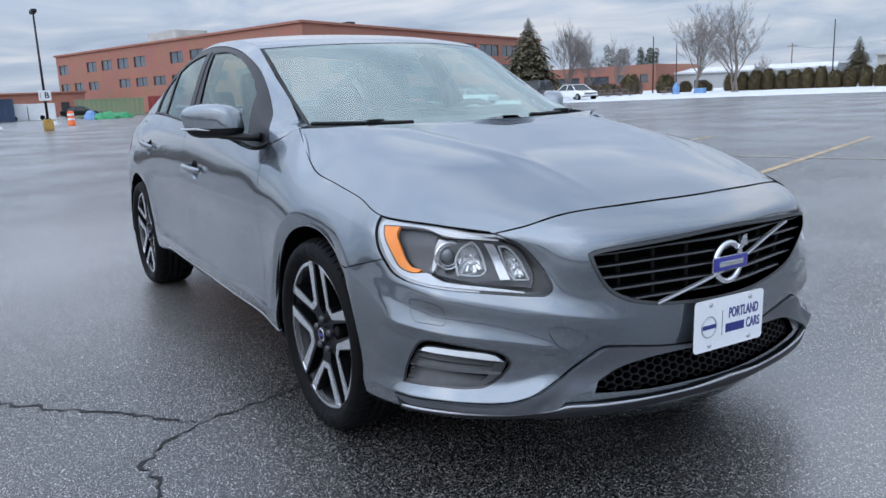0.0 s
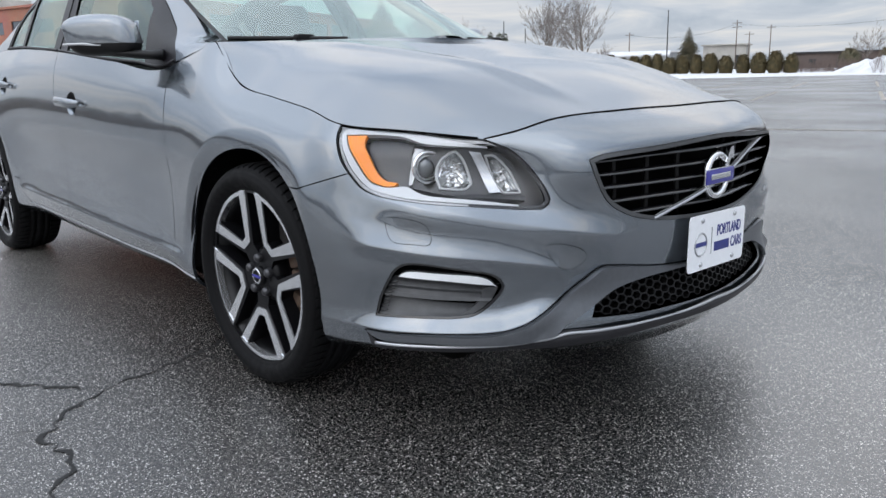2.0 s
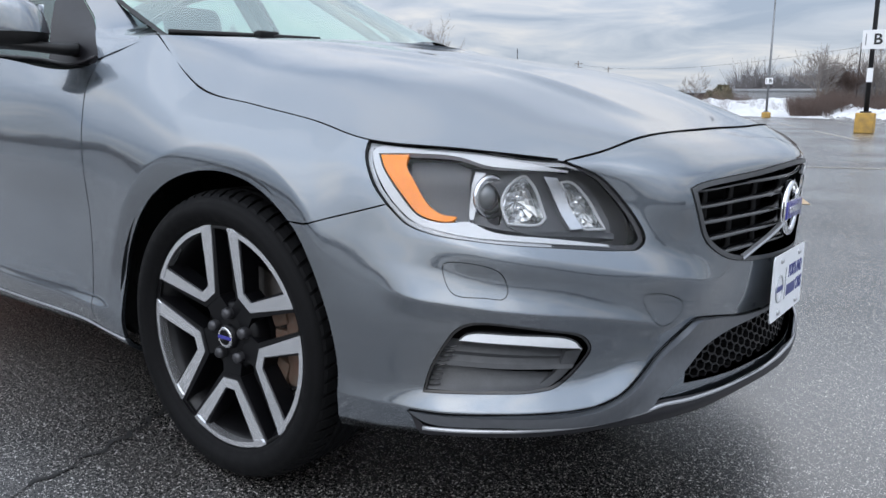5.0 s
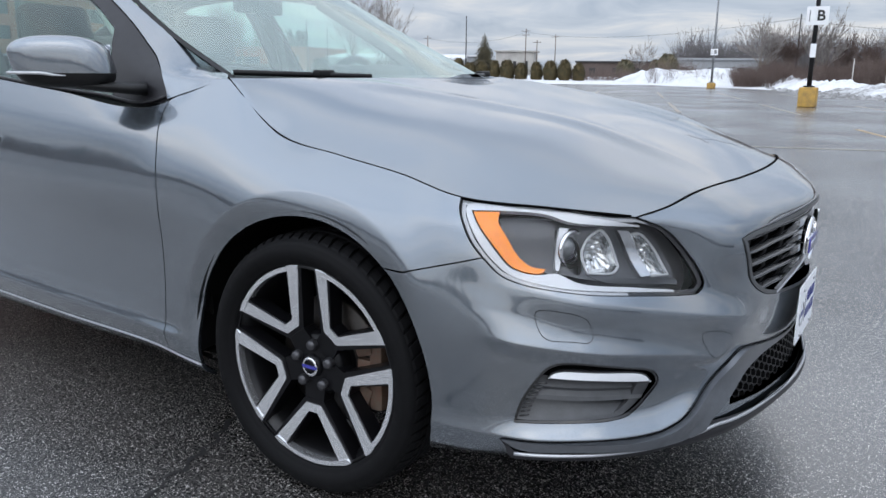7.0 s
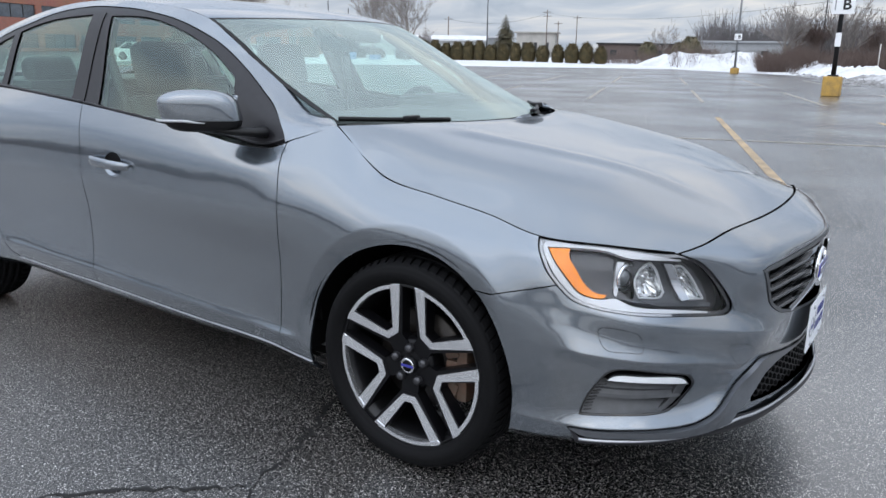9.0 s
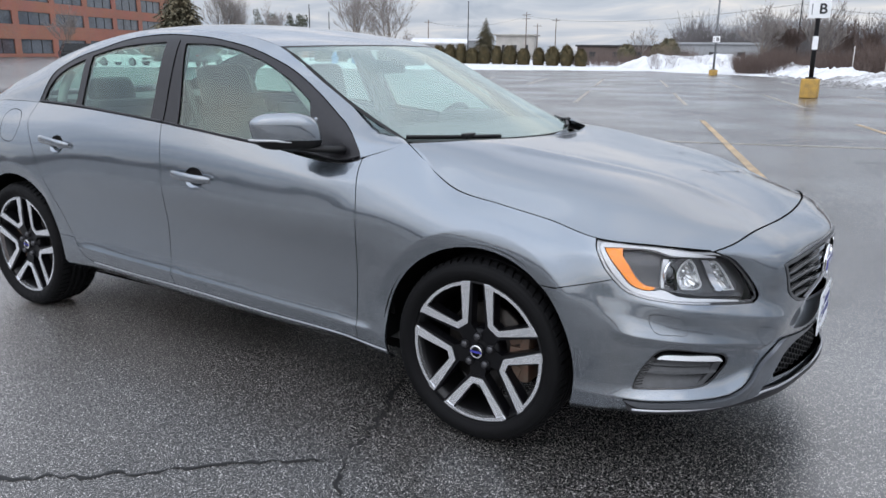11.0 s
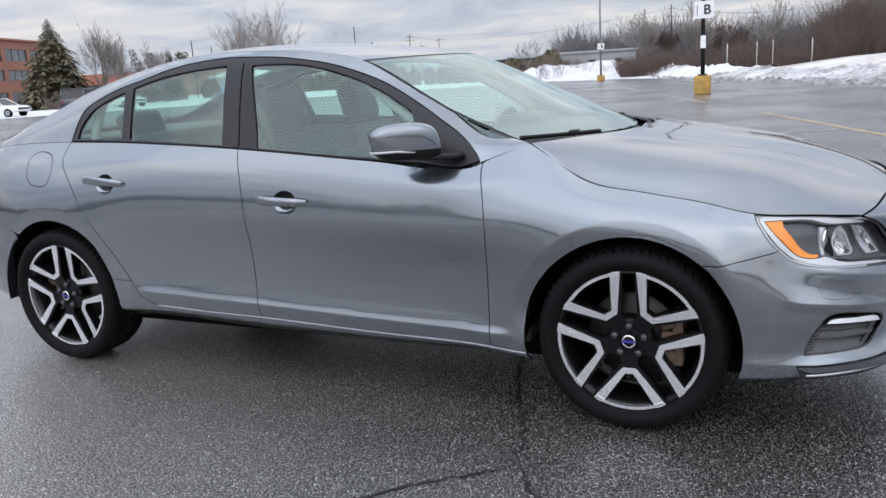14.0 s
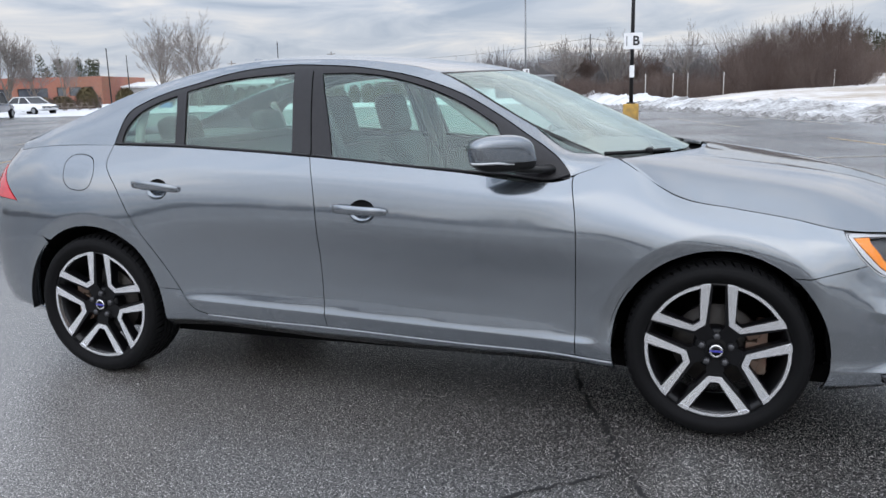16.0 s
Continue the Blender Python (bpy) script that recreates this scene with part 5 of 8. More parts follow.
tops = []
for az, d, h, arms in ((41.8, 90, 6.3, 0), (30.5, 95, 7.2, 0), (26.3, 170, 9.6, 2), (24.2, 180, 8.9, 1), (33.3, 160, 7.6, 1), (40.4, 110, 6.5, 0), (25.5, 175, 7.5, 1), (8.2, 85, 6.6, 0), (-5.6, 90, 7.4, 0), (-18, 95, 7.4, 0)):
    mast(polar(az, d), h, "far wooden power pole with cross-arms" if arms else "slim dark pole far off", arms)
for (a0, d0, h0), (a1, d1, h1) in (((26.3, 170, 8.9), (8.2, 85, 6.2)), ((8.2, 85, 6.2), (-5.6, 90, 6.9)), ((-5.6, 90, 6.9), (-18, 95, 6.9)), ((33.3, 160, 7.1), (26.3, 170, 8.9))):
    a, b2 = polar(a0, d0, h0), polar(a1, d1, h1)
    pts = [a.lerp(b2, t) - Vector((0, 0, 1.4 * 4 * t * (1 - t))) for t in np.linspace(0, 1, 16)]
    V, F = tube(pts, .015, 4)
    tagged(part("power_line", V, F, SIGNBLACK), "thin sagging power line between poles", "cable", "power lines")
for az, d in ((4.8, 55), (2.9, 55), (1.9, 55), (-.5, 55), (-7.5, 58), (-10.5, 58)):
    V, F = tube([(0, 0, 0), (0, 0, 1.5)], .03, 6)
    ob = part("fence_post", V, F, PALEPOST)
    ob.location = polar(az, d, .45)
    tagged(ob, "pale bare fence post in snow", "fence post", "fence posts")

# ---- far vehicles, containers and clutter ----
CARWHITE = material("white_paint", (.78, .79, .80), .25, coat=.7, vary=.03, scale=3)
CARBLACK = material("black_paint", (.007, .007, .009), .28, coat=.25, vary=.1, scale=3, spec=.25)
CARBLUE = material("dark_blue_paint", (.022, .026, .04), .2, coat=.8, vary=.1, scale=3)
CARGLASS = material("far_car_glass", (.012, .014, .016), .25, vary=.2, scale=3)


def far_car(at, heading, mat, label, suv=False):
    """A parked car far off: lofted body and cabin, wheels with rims, lamps."""
    c = tagged(new("car"), label, "car", "parked cars")
    c.matrix_world = Matrix.Translation(at) @ Matrix.Rotation(radians(heading), 4, "Z")
    prof = [(-2.3, .62, .86), (-2.25, .40, .98), (-1.9, .34, 1.0), (-1.0, .33, .98), (.2, .33, .96), (1.0, .34, .94), (1.9, .36, .82), (2.25, .45, .72), (2.32, .55, .66)]
    if suv:
        prof = [(x, z0 + .10, z1 + .14) for x, z0, z1 in prof]
    b = bmesh.new()
    rings_ = []
    for x, z0, z1 in prof:
        w = .88 * (1 - .12 * (abs(x) / 2.3) ** 4)
        rings_.append([b.verts.new((x, y, z)) for y, z in ((-w * .92, z0), (-w, z0 + .15), (-w, z1 - .12), (-w * .90, z1), (w * .90, z1), (w, z1 - .12), (w, z0 + .15), (w * .92, z0))])
    for r0, r1 in zip(rings_, rings_[1:]):
        for j in range(8):
            b.faces.new((r0[j], r0[(j + 1) % 8], r1[(j + 1) % 8], r1[j]))
    b.faces.new(rings_[0])
    b.faces.new(rings_[-1][::-1])
    from_bm("body", b, mat, c)
    x0, x1, x2, x3, zt = (-2.15, -1.85, .35, 1.0, 1.78) if suv else (-1.75, -1.1, .25, 1.05, 1.43)
    zb = prof[4][2] - .02
    for nm, gl, sc in (("cabin", CARGLASS, 1.0), ("roof", mat, None)):
        b = bmesh.new()
        if sc:
            lo = [(x0, -.84), (x3, -.84), (x3, .84), (x0, .84)]
            wt = .74 if suv else .66
            hi = [(x1, -wt), (x2, -wt), (x2, wt), (x1, wt)]
            vl, vh = [b.verts.new((x, y, zb)) for x, y in lo], [b.verts.new((x, y, zt - .03)) for x, y in hi]
            for k in range(4):
                b.faces.new((vl[k], vl[(k + 1) % 4], vh[(k + 1) % 4], vh[k]))
        else:
            box_bm(x2 - x1 + .1, 1.52 if suv else 1.36, .06, .025, ((x1 + x2) / 2, 0, zt), b)
            for s in (-1, 1):
                for xa, xb in ((x0, x1), ((x0 + x3) / 2, (x1 + x2) / 2 + .05), (x3, x2)):
                    V, F = tube([(xa, s * .85, zb), (xb, s * (.74 if suv else .67), zt)], .045, 5)
                    part("pillar", V, F, mat, c)
        from_bm(nm, b, gl, c)
    for x in (-1.38, 1.42):
        for s in (-1, 1):
            V, F = lathe([(0, -.11), (.20, -.11), (.22, -.12), (.32, -.11), (.335, -.06), (.335, .06), (.30, .09)], 24)
            w = part("wheel", V, F, RUBBER, c, where=Matrix.Translation((x, s * .80, .335)) @ (Matrix() if s < 0 else Matrix.Rotation(math.pi, 4, "Z")))
            V, F = lathe([(0, -.125), (.10, -.128), (.20, -.124), (.215, -.116)], 20)
            part("rim", V, F, GALV, w)
    for s in (-1, 1):
        from_bm("headlight", box_bm(.10, .34, .13, .03, (2.22, s * .58, .68 + (.12 if suv else 0))), LAMPWHITE, c)
        from_bm("tail_lamp", box_bm(.08, .30, .16, .03, (-2.26, s * .60, .80 + (.14 if suv else 0))), REDLENS, c)
    return c


far_car(polar(46.9, 72), -8, CARWHITE, "white sedan parked far across the lot")
far_car(polar(54.3, 70), 14, CARWHITE, "white sedan parked beside the black estate")
far_car(polar(56.6, 82), 66, CARBLACK, "black estate car parked far across the lot", suv=True)
far_car(polar(49.4, 63), 118, CARBLUE, "dark blue estate car parked before the low wing", suv=True)
far_car(polar(82.0, 108), 70, CARBLACK, "dark car parked by the containers")


def container(at, l, h, az, mat, label, name="container", ribs=True):
    """A steel box container with ribbed walls and end doors."""
    c = tagged(new(name), label, "container", "containers by the building")
    c.matrix_world = Matrix.Translation(at) @ Matrix.Rotation(radians(az), 4, "Z")
    n = int(l / .30)
    V, F = [], []
    for s in (-1.2, 1.2):
        i0 = len(V)
        for k in range(n + 1):
            y = s - math.copysign(.05 if k % 2 and ribs else 0, s)
            V += [(-l / 2 + l * k / n, y, .12), (-l / 2 + l * k / n, y, h - .1)]
        F += [(i0 + 2 * k, i0 + 2 * k + 2, i0 + 2 * k + 3, i0 + 2 * k + 1) for k in range(n)]
    # one wall on each long side
    half_v, half_f = len(V) // 2, len(F) // 2
    for k in range(2):
        part("side_wall", V[k * half_v:(k + 1) * half_v], [tuple(q - k * half_v for q in f) for f in F[k * half_f:(k + 1) * half_f]], mat, c, smooth=False)
    b = bmesh.new()
    box_bm(l, 2.44, .14, .02, (0, 0, h - .05), b)
    box_bm(l, 2.44, .16, .02, (0, 0, .10), b)
    for x in (-l / 2, l / 2):
        box_bm(.12, 2.44, h, .02, (x, 0, h / 2), b)
        for s in (-1.2, 1.2):
            box_bm(.16, .16, h, .02, (x, s, h / 2), b)
    from_bm("frame", b, mat, c, smooth=False)
    return c


GREENBOX = material("green_container", (.20, .27, .15), .6, second=(.26, .27, .16), scale=.6)
REDBOX = material("red_container", (.30, .05, .045), .6, vary=.2, scale=.6)
BLUEBOX = material("dark_blue_container", (.03, .05, .10), .6, vary=.2, scale=.6)
WHITEBOX = material("white_trailer", (.80, .81, .82), .5, vary=.08, scale=.6)
container(polar(80.2, 118), 8.6, 2.35, 80, GREENBOX, "pale green ribbed shipping container")
container(polar(76.2, 122), 6.5, 2.5, 78, REDBOX, "red shipping container behind the car")
container(polar(87.6, 104), 6.0, 2.6, 84, BLUEBOX, "dark blue shipping container")
for k, az in enumerate((85.9, 84.3)):
    t = container(polar(az, 106), 2.7, 1.95, 82, WHITEBOX, "white box trailer parked by the pole", "trailer", ribs=False)
    for s in (-1, 1):
        V, F = lathe([(0, -.08), (.16, -.08), (.28, -.07), (.29, .07)], 18)
        part("wheel", V, F, RUBBER, t, where=Matrix.Translation((0, s * 1.15, .29)) @ (Matrix() if s < 0 else Matrix.Rotation(math.pi, 4, "Z")))
ORANGE = material("orange_plastic", (.75, .13, .02), .55, vary=.1, scale=3)
GREENTARP = material("green_tarp", (.03, .25, .09), .6, vary=.3, scale=2, bump=.4, bump_scale=6)
BLUETARP = material("blue_plastic", (.16, .30, .55), .5, vary=.2, scale=2)
V, F = lathe([(.30, 0), (.30, .10), (.24, .12), (.22, .95), (.12, 1.02), (0, 1.02)], 20)
drum = part("traffic_drum", [(x, -z, y) for x, y, z in V], F, ORANGE)
drum.location = polar(82.3, 62)
tagged(drum, "orange and white plastic traffic drum", "traffic drum")
for z in (.35, .68):
    V, F = lathe([(.243, z), (.236, z + .15)], 20)
    part("white_band", [(x, -zz, y) for x, y, zz in V], F, SIGNWHITE, drum)
for k, (az, d, sx, sz, mt, lb) in enumerate(((81.3, 90, .9, .9, BLUETARP, "heap under a pale blue cover"), (80.3, 88, 1.6, .7, GREENTARP, "heap of green plastic crates"), (79.3, 90, 1.3, .6, GREENTARP, "low green covered heap"), (83.5, 64, .6, .3, SNOW, "small heap of old snow"), (86.9, 60, .7, .3, SNOW, "small heap of old snow"))):
    r = random.Random(k)
    b = bmesh.new()
    bmesh.ops.create_icosphere(b, subdivisions=3, radius=1)
    for v in b.verts:
        v.co.z = max(0, v.co.z * (1 + .3 * noise.noise(v.co * 2 + Vector((k, 0, 0)))))
        v.co *= 1 + .2 * noise.noise(v.co * 3)
    ob = from_bm("heap", b, mt)
    ob.matrix_world = Matrix.Translation(polar(az, d)) @ Matrix.Diagonal((sx, sx * .8, sz, 1))
    tagged(ob, lb, "heap", "clutter by the containers")
WOOD = material("grey_wood", (.22, .18, .15), .85, vary=.25, scale=4)


def picnic_table(at, az):
    t = tagged(new("picnic_table"), "weathered wooden picnic table on snow", "table", "picnic tables")
    t.matrix_world = Matrix.Translation(at) @ Matrix.Rotation(radians(az), 4, "Z")
    for k in range(5):
        from_bm("top_plank", box_bm(1.8, .14, .04, .006, (0, -.30 + .15 * k, .75)), WOOD, t, smooth=False)
    for s in (-1, 1):
        from_bm("bench_plank", box_bm(1.8, .26, .04, .006, (0, s * .68, .45)), WOOD, t, smooth=False)
        for x in (-.65, .65):
            V, F = tube([(x, s * .55, .0), (x, s * .15, .73)], .05, 4)
            part("leg", V, F, WOOD, t)
    for x in (-.65, .65):
        V, F = tube([(x, -.75, .42), (x, .75, .42)], .045, 4)
        part("brace", V, F, WOOD, t)
    return t


for az, d in ((46.9, 82), (45.2, 80), (44.4, 80), (40.6, 80), (43.6, 81)):
    picnic_table(polar(az, d, .05), az * 3)
# blue and white figure-like sign stand, kept plain
V, F = lathe([(.34, 0), (.30, .3), (.36, .7), (.26, .9), (.16, 1.0), (.19, 1.12), (0, 1.25)], 20)
ob = part("display_stand", [(x, -z, y) for x, y, z in V], F, BLUETARP)
ob.location = polar(40.1, 79, .05)
tagged(ob, "rounded blue outdoor display stand on snow", "display stand")
b = box_bm(1.1, .5, .6, .08, (0, 0, .3), segments=3)
ob = from_bm("cool_box", b, BLUETARP)
ob.location = polar(38.5, 79, .05)
tagged(ob, "pale blue plastic box on snow", "box")


# ---- the car ----
car = tagged(new("car"), "grey metallic four-door sedan parked on wet asphalt", "car")


def circle(ax, r, a0, a1, n=40):
    """Points of an arch, by degrees from the front, on the body."""
    w = np.radians(np.linspace(a0, a1, n))
    return on(body, [(ax + r * math.cos(t), .905, HUB + r * math.sin(t)) for t in w])


hood_corner, lamp_top = (.723, .641, .755), (.399, .819, .792)
lamp_tip = [hood_corner, (.766, .602, .734), (.803, .573, .694), (.829, .551, .651), (.839, .537, .606), (.826, .553, .589)]
lamp_low = [(.826, .553, .589), (.785, .600, .592), (.715, .700, .605), (.627, .794, .619), (.556, .832, .629), (.510, .850, .645), (.474, .860, .677)]
lamp_back = [(.474, .860, .677), (.447, .860, .707), (.420, .850, .745), (.406, .838, .769), lamp_top]
wing_seam = [(.474, .860, .677), (.390, .882, .653), (.296, .911, .626)]
sill_seam = [(-.375, .900, .268), (-.551, .891, .279), (-1.01, .892, .292), (-1.576, .895, .315), (-1.895, .895, .321), (-2.168, .895, .333)]
door_a = [(-.543, .822, .942), (-.530, .860, .87), (-.521, .882, .79), (-.517, .877, .526), (-.516, .891, .280)]
door_b = [(-1.636, .834, 1.038), (-1.612, .875, .93), (-1.600, .893, .83), (-1.591, .878, .635), (-1.576, .895, .315)]
door_c = [(-2.688, .758, 1.083), (-2.686, .823, 1.009), (-2.600, .881, .895), (-2.509, .903, .745), (-2.395, .896, .592), (-2.294, .891, .443)]
door_d = [(-2.294, .891, .443), (-2.262, .893, .395), (-2.225, .896, .353), (-2.168, .895, .333)]
a_of = lambda p: float(on(body, [p])[0, 0])
a_corner, a_lamp, a_cowl, a_door, a_mid, a_rear = (a_of(p) for p in (hood_corner, lamp_top, (-.375, .742, 1.027), (-.543, .822, .942), (-1.636, .834, 1.038), (-2.688, .758, 1.083)))
a_tail = a_of((-3.34, .66, 1.055))

fog = smooth_loop(on(body, [(.560, .860, .333), (.597, .850, .426), (.619, .842, .458), (.641, .833, .471), (.671, .820, .4745), (.759, .730, .4555), (.789, .681, .441), (.798, .660, .422), (.797, .652, .405), (.780, .667, .372), (.757, .706, .341), (.733, .743, .335), (.666, .805, .3355)]), (0,))
washer = smooth_loop(on(body, [(.590, .836, .577), (.603, .830, .581), (.665, .799, .574), (.683, .793, .564), (.700, .796, .532), (.697, .801, .520), (.667, .819, .521), (.617, .841, .525), (.603, .843, .538)]))
tow = smooth_loop(on(body, [(.866, .576, .503), (.875, .556, .507), (.895, .507, .496), (.904, .477, .478), (.903, .475, .460), (.889, .508, .441), (.880, .528, .440), (.873, .548, .453), (.867, .570, .485)]))
mouth_half = on(body, [(.985, .000, .735), (.948, .239, .722), (.912, .447, .710), (.905, .470, .702), (.919, .453, .647), (.925, .418, .598), (.937, .356, .559), (.954, .252, .532), (.971, .143, .522), (.990, 0, .520)])
intake_half = on(body, [(.985, 0, .388), (.961, .103, .383), (.939, .267, .378), (.917, .377, .367), (.908, .426, .346), (.909, .450, .306), (.952, .281, .292), (.975, .141, .290), (.990, 0, .290)])
for half in (mouth_half, intake_half):
    half[0, 0] = half[-1, 0] = 0.0


class Front:
    """The body's skin with its mirror image, for pieces that cross the middle."""

    def at(self, a, z, off=0.0):
        a = np.atleast_1d(a)
        P, N = body.at(np.abs(a), z, off)
        s = np.where(a < 0, -1.0, 1.0)
        P[:, 1] *= s
        N[:, 1] *= s
        return P, N


front = Front()
n_m = len(mouth_half)
mouth = smooth_loop(np.concatenate([mouth_half, (mouth_half * (-1, 1))[-2:0:-1]]), (3, 2 * n_m - 2 - 3))
intake = smooth_loop(np.concatenate([intake_half, (intake_half * (-1, 1))[-2:0:-1]]), (5, 2 * len(intake_half) - 2 - 5))

# bumper: half outline, then its mirror image
bump_half = np.concatenate([
    top_line(body, 0, a_corner),
    resample(cubic(on(body, lamp_tip), np.linspace(0, 5, 40)), .012)[1:],
    resample(cubic(on(body, lamp_low), np.linspace(0, 6, 60)), .012)[1:],
    resample(on(body, wing_seam), .012)[1:],
    circle(0, ARCH[0], 50.4, -18),
])
bump_half = np.concatenate([bump_half, top_line(body, bump_half[-1, 0], 0, 0)])
bump_loop = np.concatenate([bump_half[:-1], (bump_half * (-1, 1))[-2:0:-1]])
bump_loop = resample(np.concatenate([bump_loop, bump_loop[:1]]), .012)[:-1]
def crease_rows(line, axis, a0, a1):
    """Rows of points on the body along a crease whose height depends on x (axis 0) or y (axis 1)."""
    a = np.arange(a0, a1, .008)
    z = np.full(len(a), .5)
    for _ in range(6):
        z = line(body.at(a, z)[0][:, axis])
    return np.concatenate([np.stack([a, z + d], axis=1) for d in (.018, .010, .005, .002, 0, -.002, -.005, -.010, -.018)])


front_rows = np.concatenate([crease_rows(first_crease, 1, .46, 1.0), crease_rows(second_crease, 1, .60, 1.05), crease_rows(third_crease, 1, .62, 1.25)])
front_rows = np.concatenate([front_rows, front_rows * (-1, 1)])
door_rows = crease_rows(foot_crease, 0, a_of((-.45, .89, .35)), a_of((-2.40, .89, .42)))
mirrored = lambda lp: (lp * (-1, 1))[::-1]
V, F, N = sheet(front, bump_loop, [mouth, intake, fog, mirrored(fog), washer, mirrored(washer), tow, mirrored(tow)], step=.0085, gap=.0010, extra=front_rows)
bumper = part("front_bumper", V, F, PAINT, car, normals=N)
for sgn in (-1, 1):
    side_part("washer_cover", sheet(body, washer, gap=.0004), PAINT, bumper, sgn)
    side_part("tow_cover", sheet(body, tow, gap=.0004), PAINT, bumper, sgn)

wing_loop = chain(top_line(body, a_lamp, a_door), on(body, door_a), on(body, [door_a[-1], (-.45, .895, .274), (-.372, .905, .268)]), circle(0, ARCH[0], 190, 50.4), on(body, wing_seam[::-1]), on(body, lamp_back))
front_door_loop = chain(top_line(body, a_door, a_mid), on(body, door_b), on(body, sill_seam[3::-1] + [(-.516, .891, .280)])[[0, 1, 2, -1]], on(body, door_a[::-1]))
rear_door_loop = chain(top_line(body, a_mid, a_rear), on(body, door_c), on(body, door_d), on(body, sill_seam[:2:-1]), on(body, door_b[::-1]))
quarter_loop = chain(top_line(body, a_rear, a_tail), on(body, [(-3.34, .66, 1.055), (-3.375, .715, .985)]), on(body, [(-3.375, .715, .985), (-3.325, .794, .914), (-3.223, .845, .825)]), on(body, [(-3.223, .845, .825), (-3.162, .873, .707), (-3.123, .882, .682), (-3.045, .905, .661)]),
                     circle(AXLES[1], ARCH[1], 130, 17), on(body, [(-2.405, .908, .449), (-2.294, .891, .443)]), on(body, door_c[::-1]))
sill_loop = chain(on(body, sill_seam), on(body, door_d[::-1]), on(body, [(-2.294, .891, .443), (-2.405, .908, .449)]), circle(AXLES[1], ARCH[1], 17, -13), top_line(body, a_of((-2.40, .84, .25)), a_of((-.37, .84, .22)), 0), circle(0, ARCH[0], 197, 190))


def cup(loop_pts):
    return smooth_loop(on(body, loop_pts))


def ellipse(x, z, rx, rz, y=.89, n=16):
    return smooth_loop(on(body, [(x + rx * math.cos(t), y, z + rz * math.sin(t)) for t in np.linspace(0, 2 * math.pi, n, endpoint=False)]), step=.006)


def bowl(loop, depth, rings=7):
    """A dished recess under a loop on the body."""
    c = loop.mean(axis=0)
    V, N, F = [], [], []
    n = len(loop)
    for k in range(rings + 1):
        f = 1 - k / rings * .98
        q = c + (loop - c) * f
        P, M = body.at(q[:, 0], q[:, 1], -depth * math.sqrt(max(0, 1 - f ** 2.5)))
        V += P.tolist()
    for k in range(rings):
        F += [(k * n + i, k * n + (i + 1) % n, (k + 1) * n + (i + 1) % n, (k + 1) * n + i) for i in range(n)]
    F.append(tuple(rings * n + i for i in range(n)))
    return np.array(V), F


def handle(xa, za, xb, zb, sgn, parent):
    """A pull handle along the door, bowed outwards, on two feet."""
    n = 22
    V, F = [], []
    for i in range(n):
        t = i / (n - 1)
        x, z = xa + (xb - xa) * t, za + (zb - za) * t
        (p,), (m,) = body.at(on(body, [(x, .89, z)])[0, 0], z)
        out = .006 + .034 * (1 - abs(2 * t - 1) ** 3.2)
        h = .0205 * (1 - .40 * abs(2 * t - 1) ** 8) * (1.0 - .15 * t)
        d = .0105 * (1 - .4 * abs(2 * t - 1) ** 6)
        for s in range(14):
            w = 2 * math.pi * s / 14
            V.append(p + m * (out + d * math.cos(w)) + np.array([0, 0, 1]) * h * math.sin(w))
    for i in range(n - 1):
        F += [(i * 14 + s, i * 14 + (s + 1) % 14, (i + 1) * 14 + (s + 1) % 14, (i + 1) * 14 + s) for s in range(14)]
    F += [tuple(range(14)), tuple((n - 1) * 14 + s for s in range(14))[::-1]]
    V = np.array(V)
    if sgn < 0:
        V, F = V * (1, -1, 1), [f[::-1] for f in F]
    return part("handle", V, F, PAINT, parent)


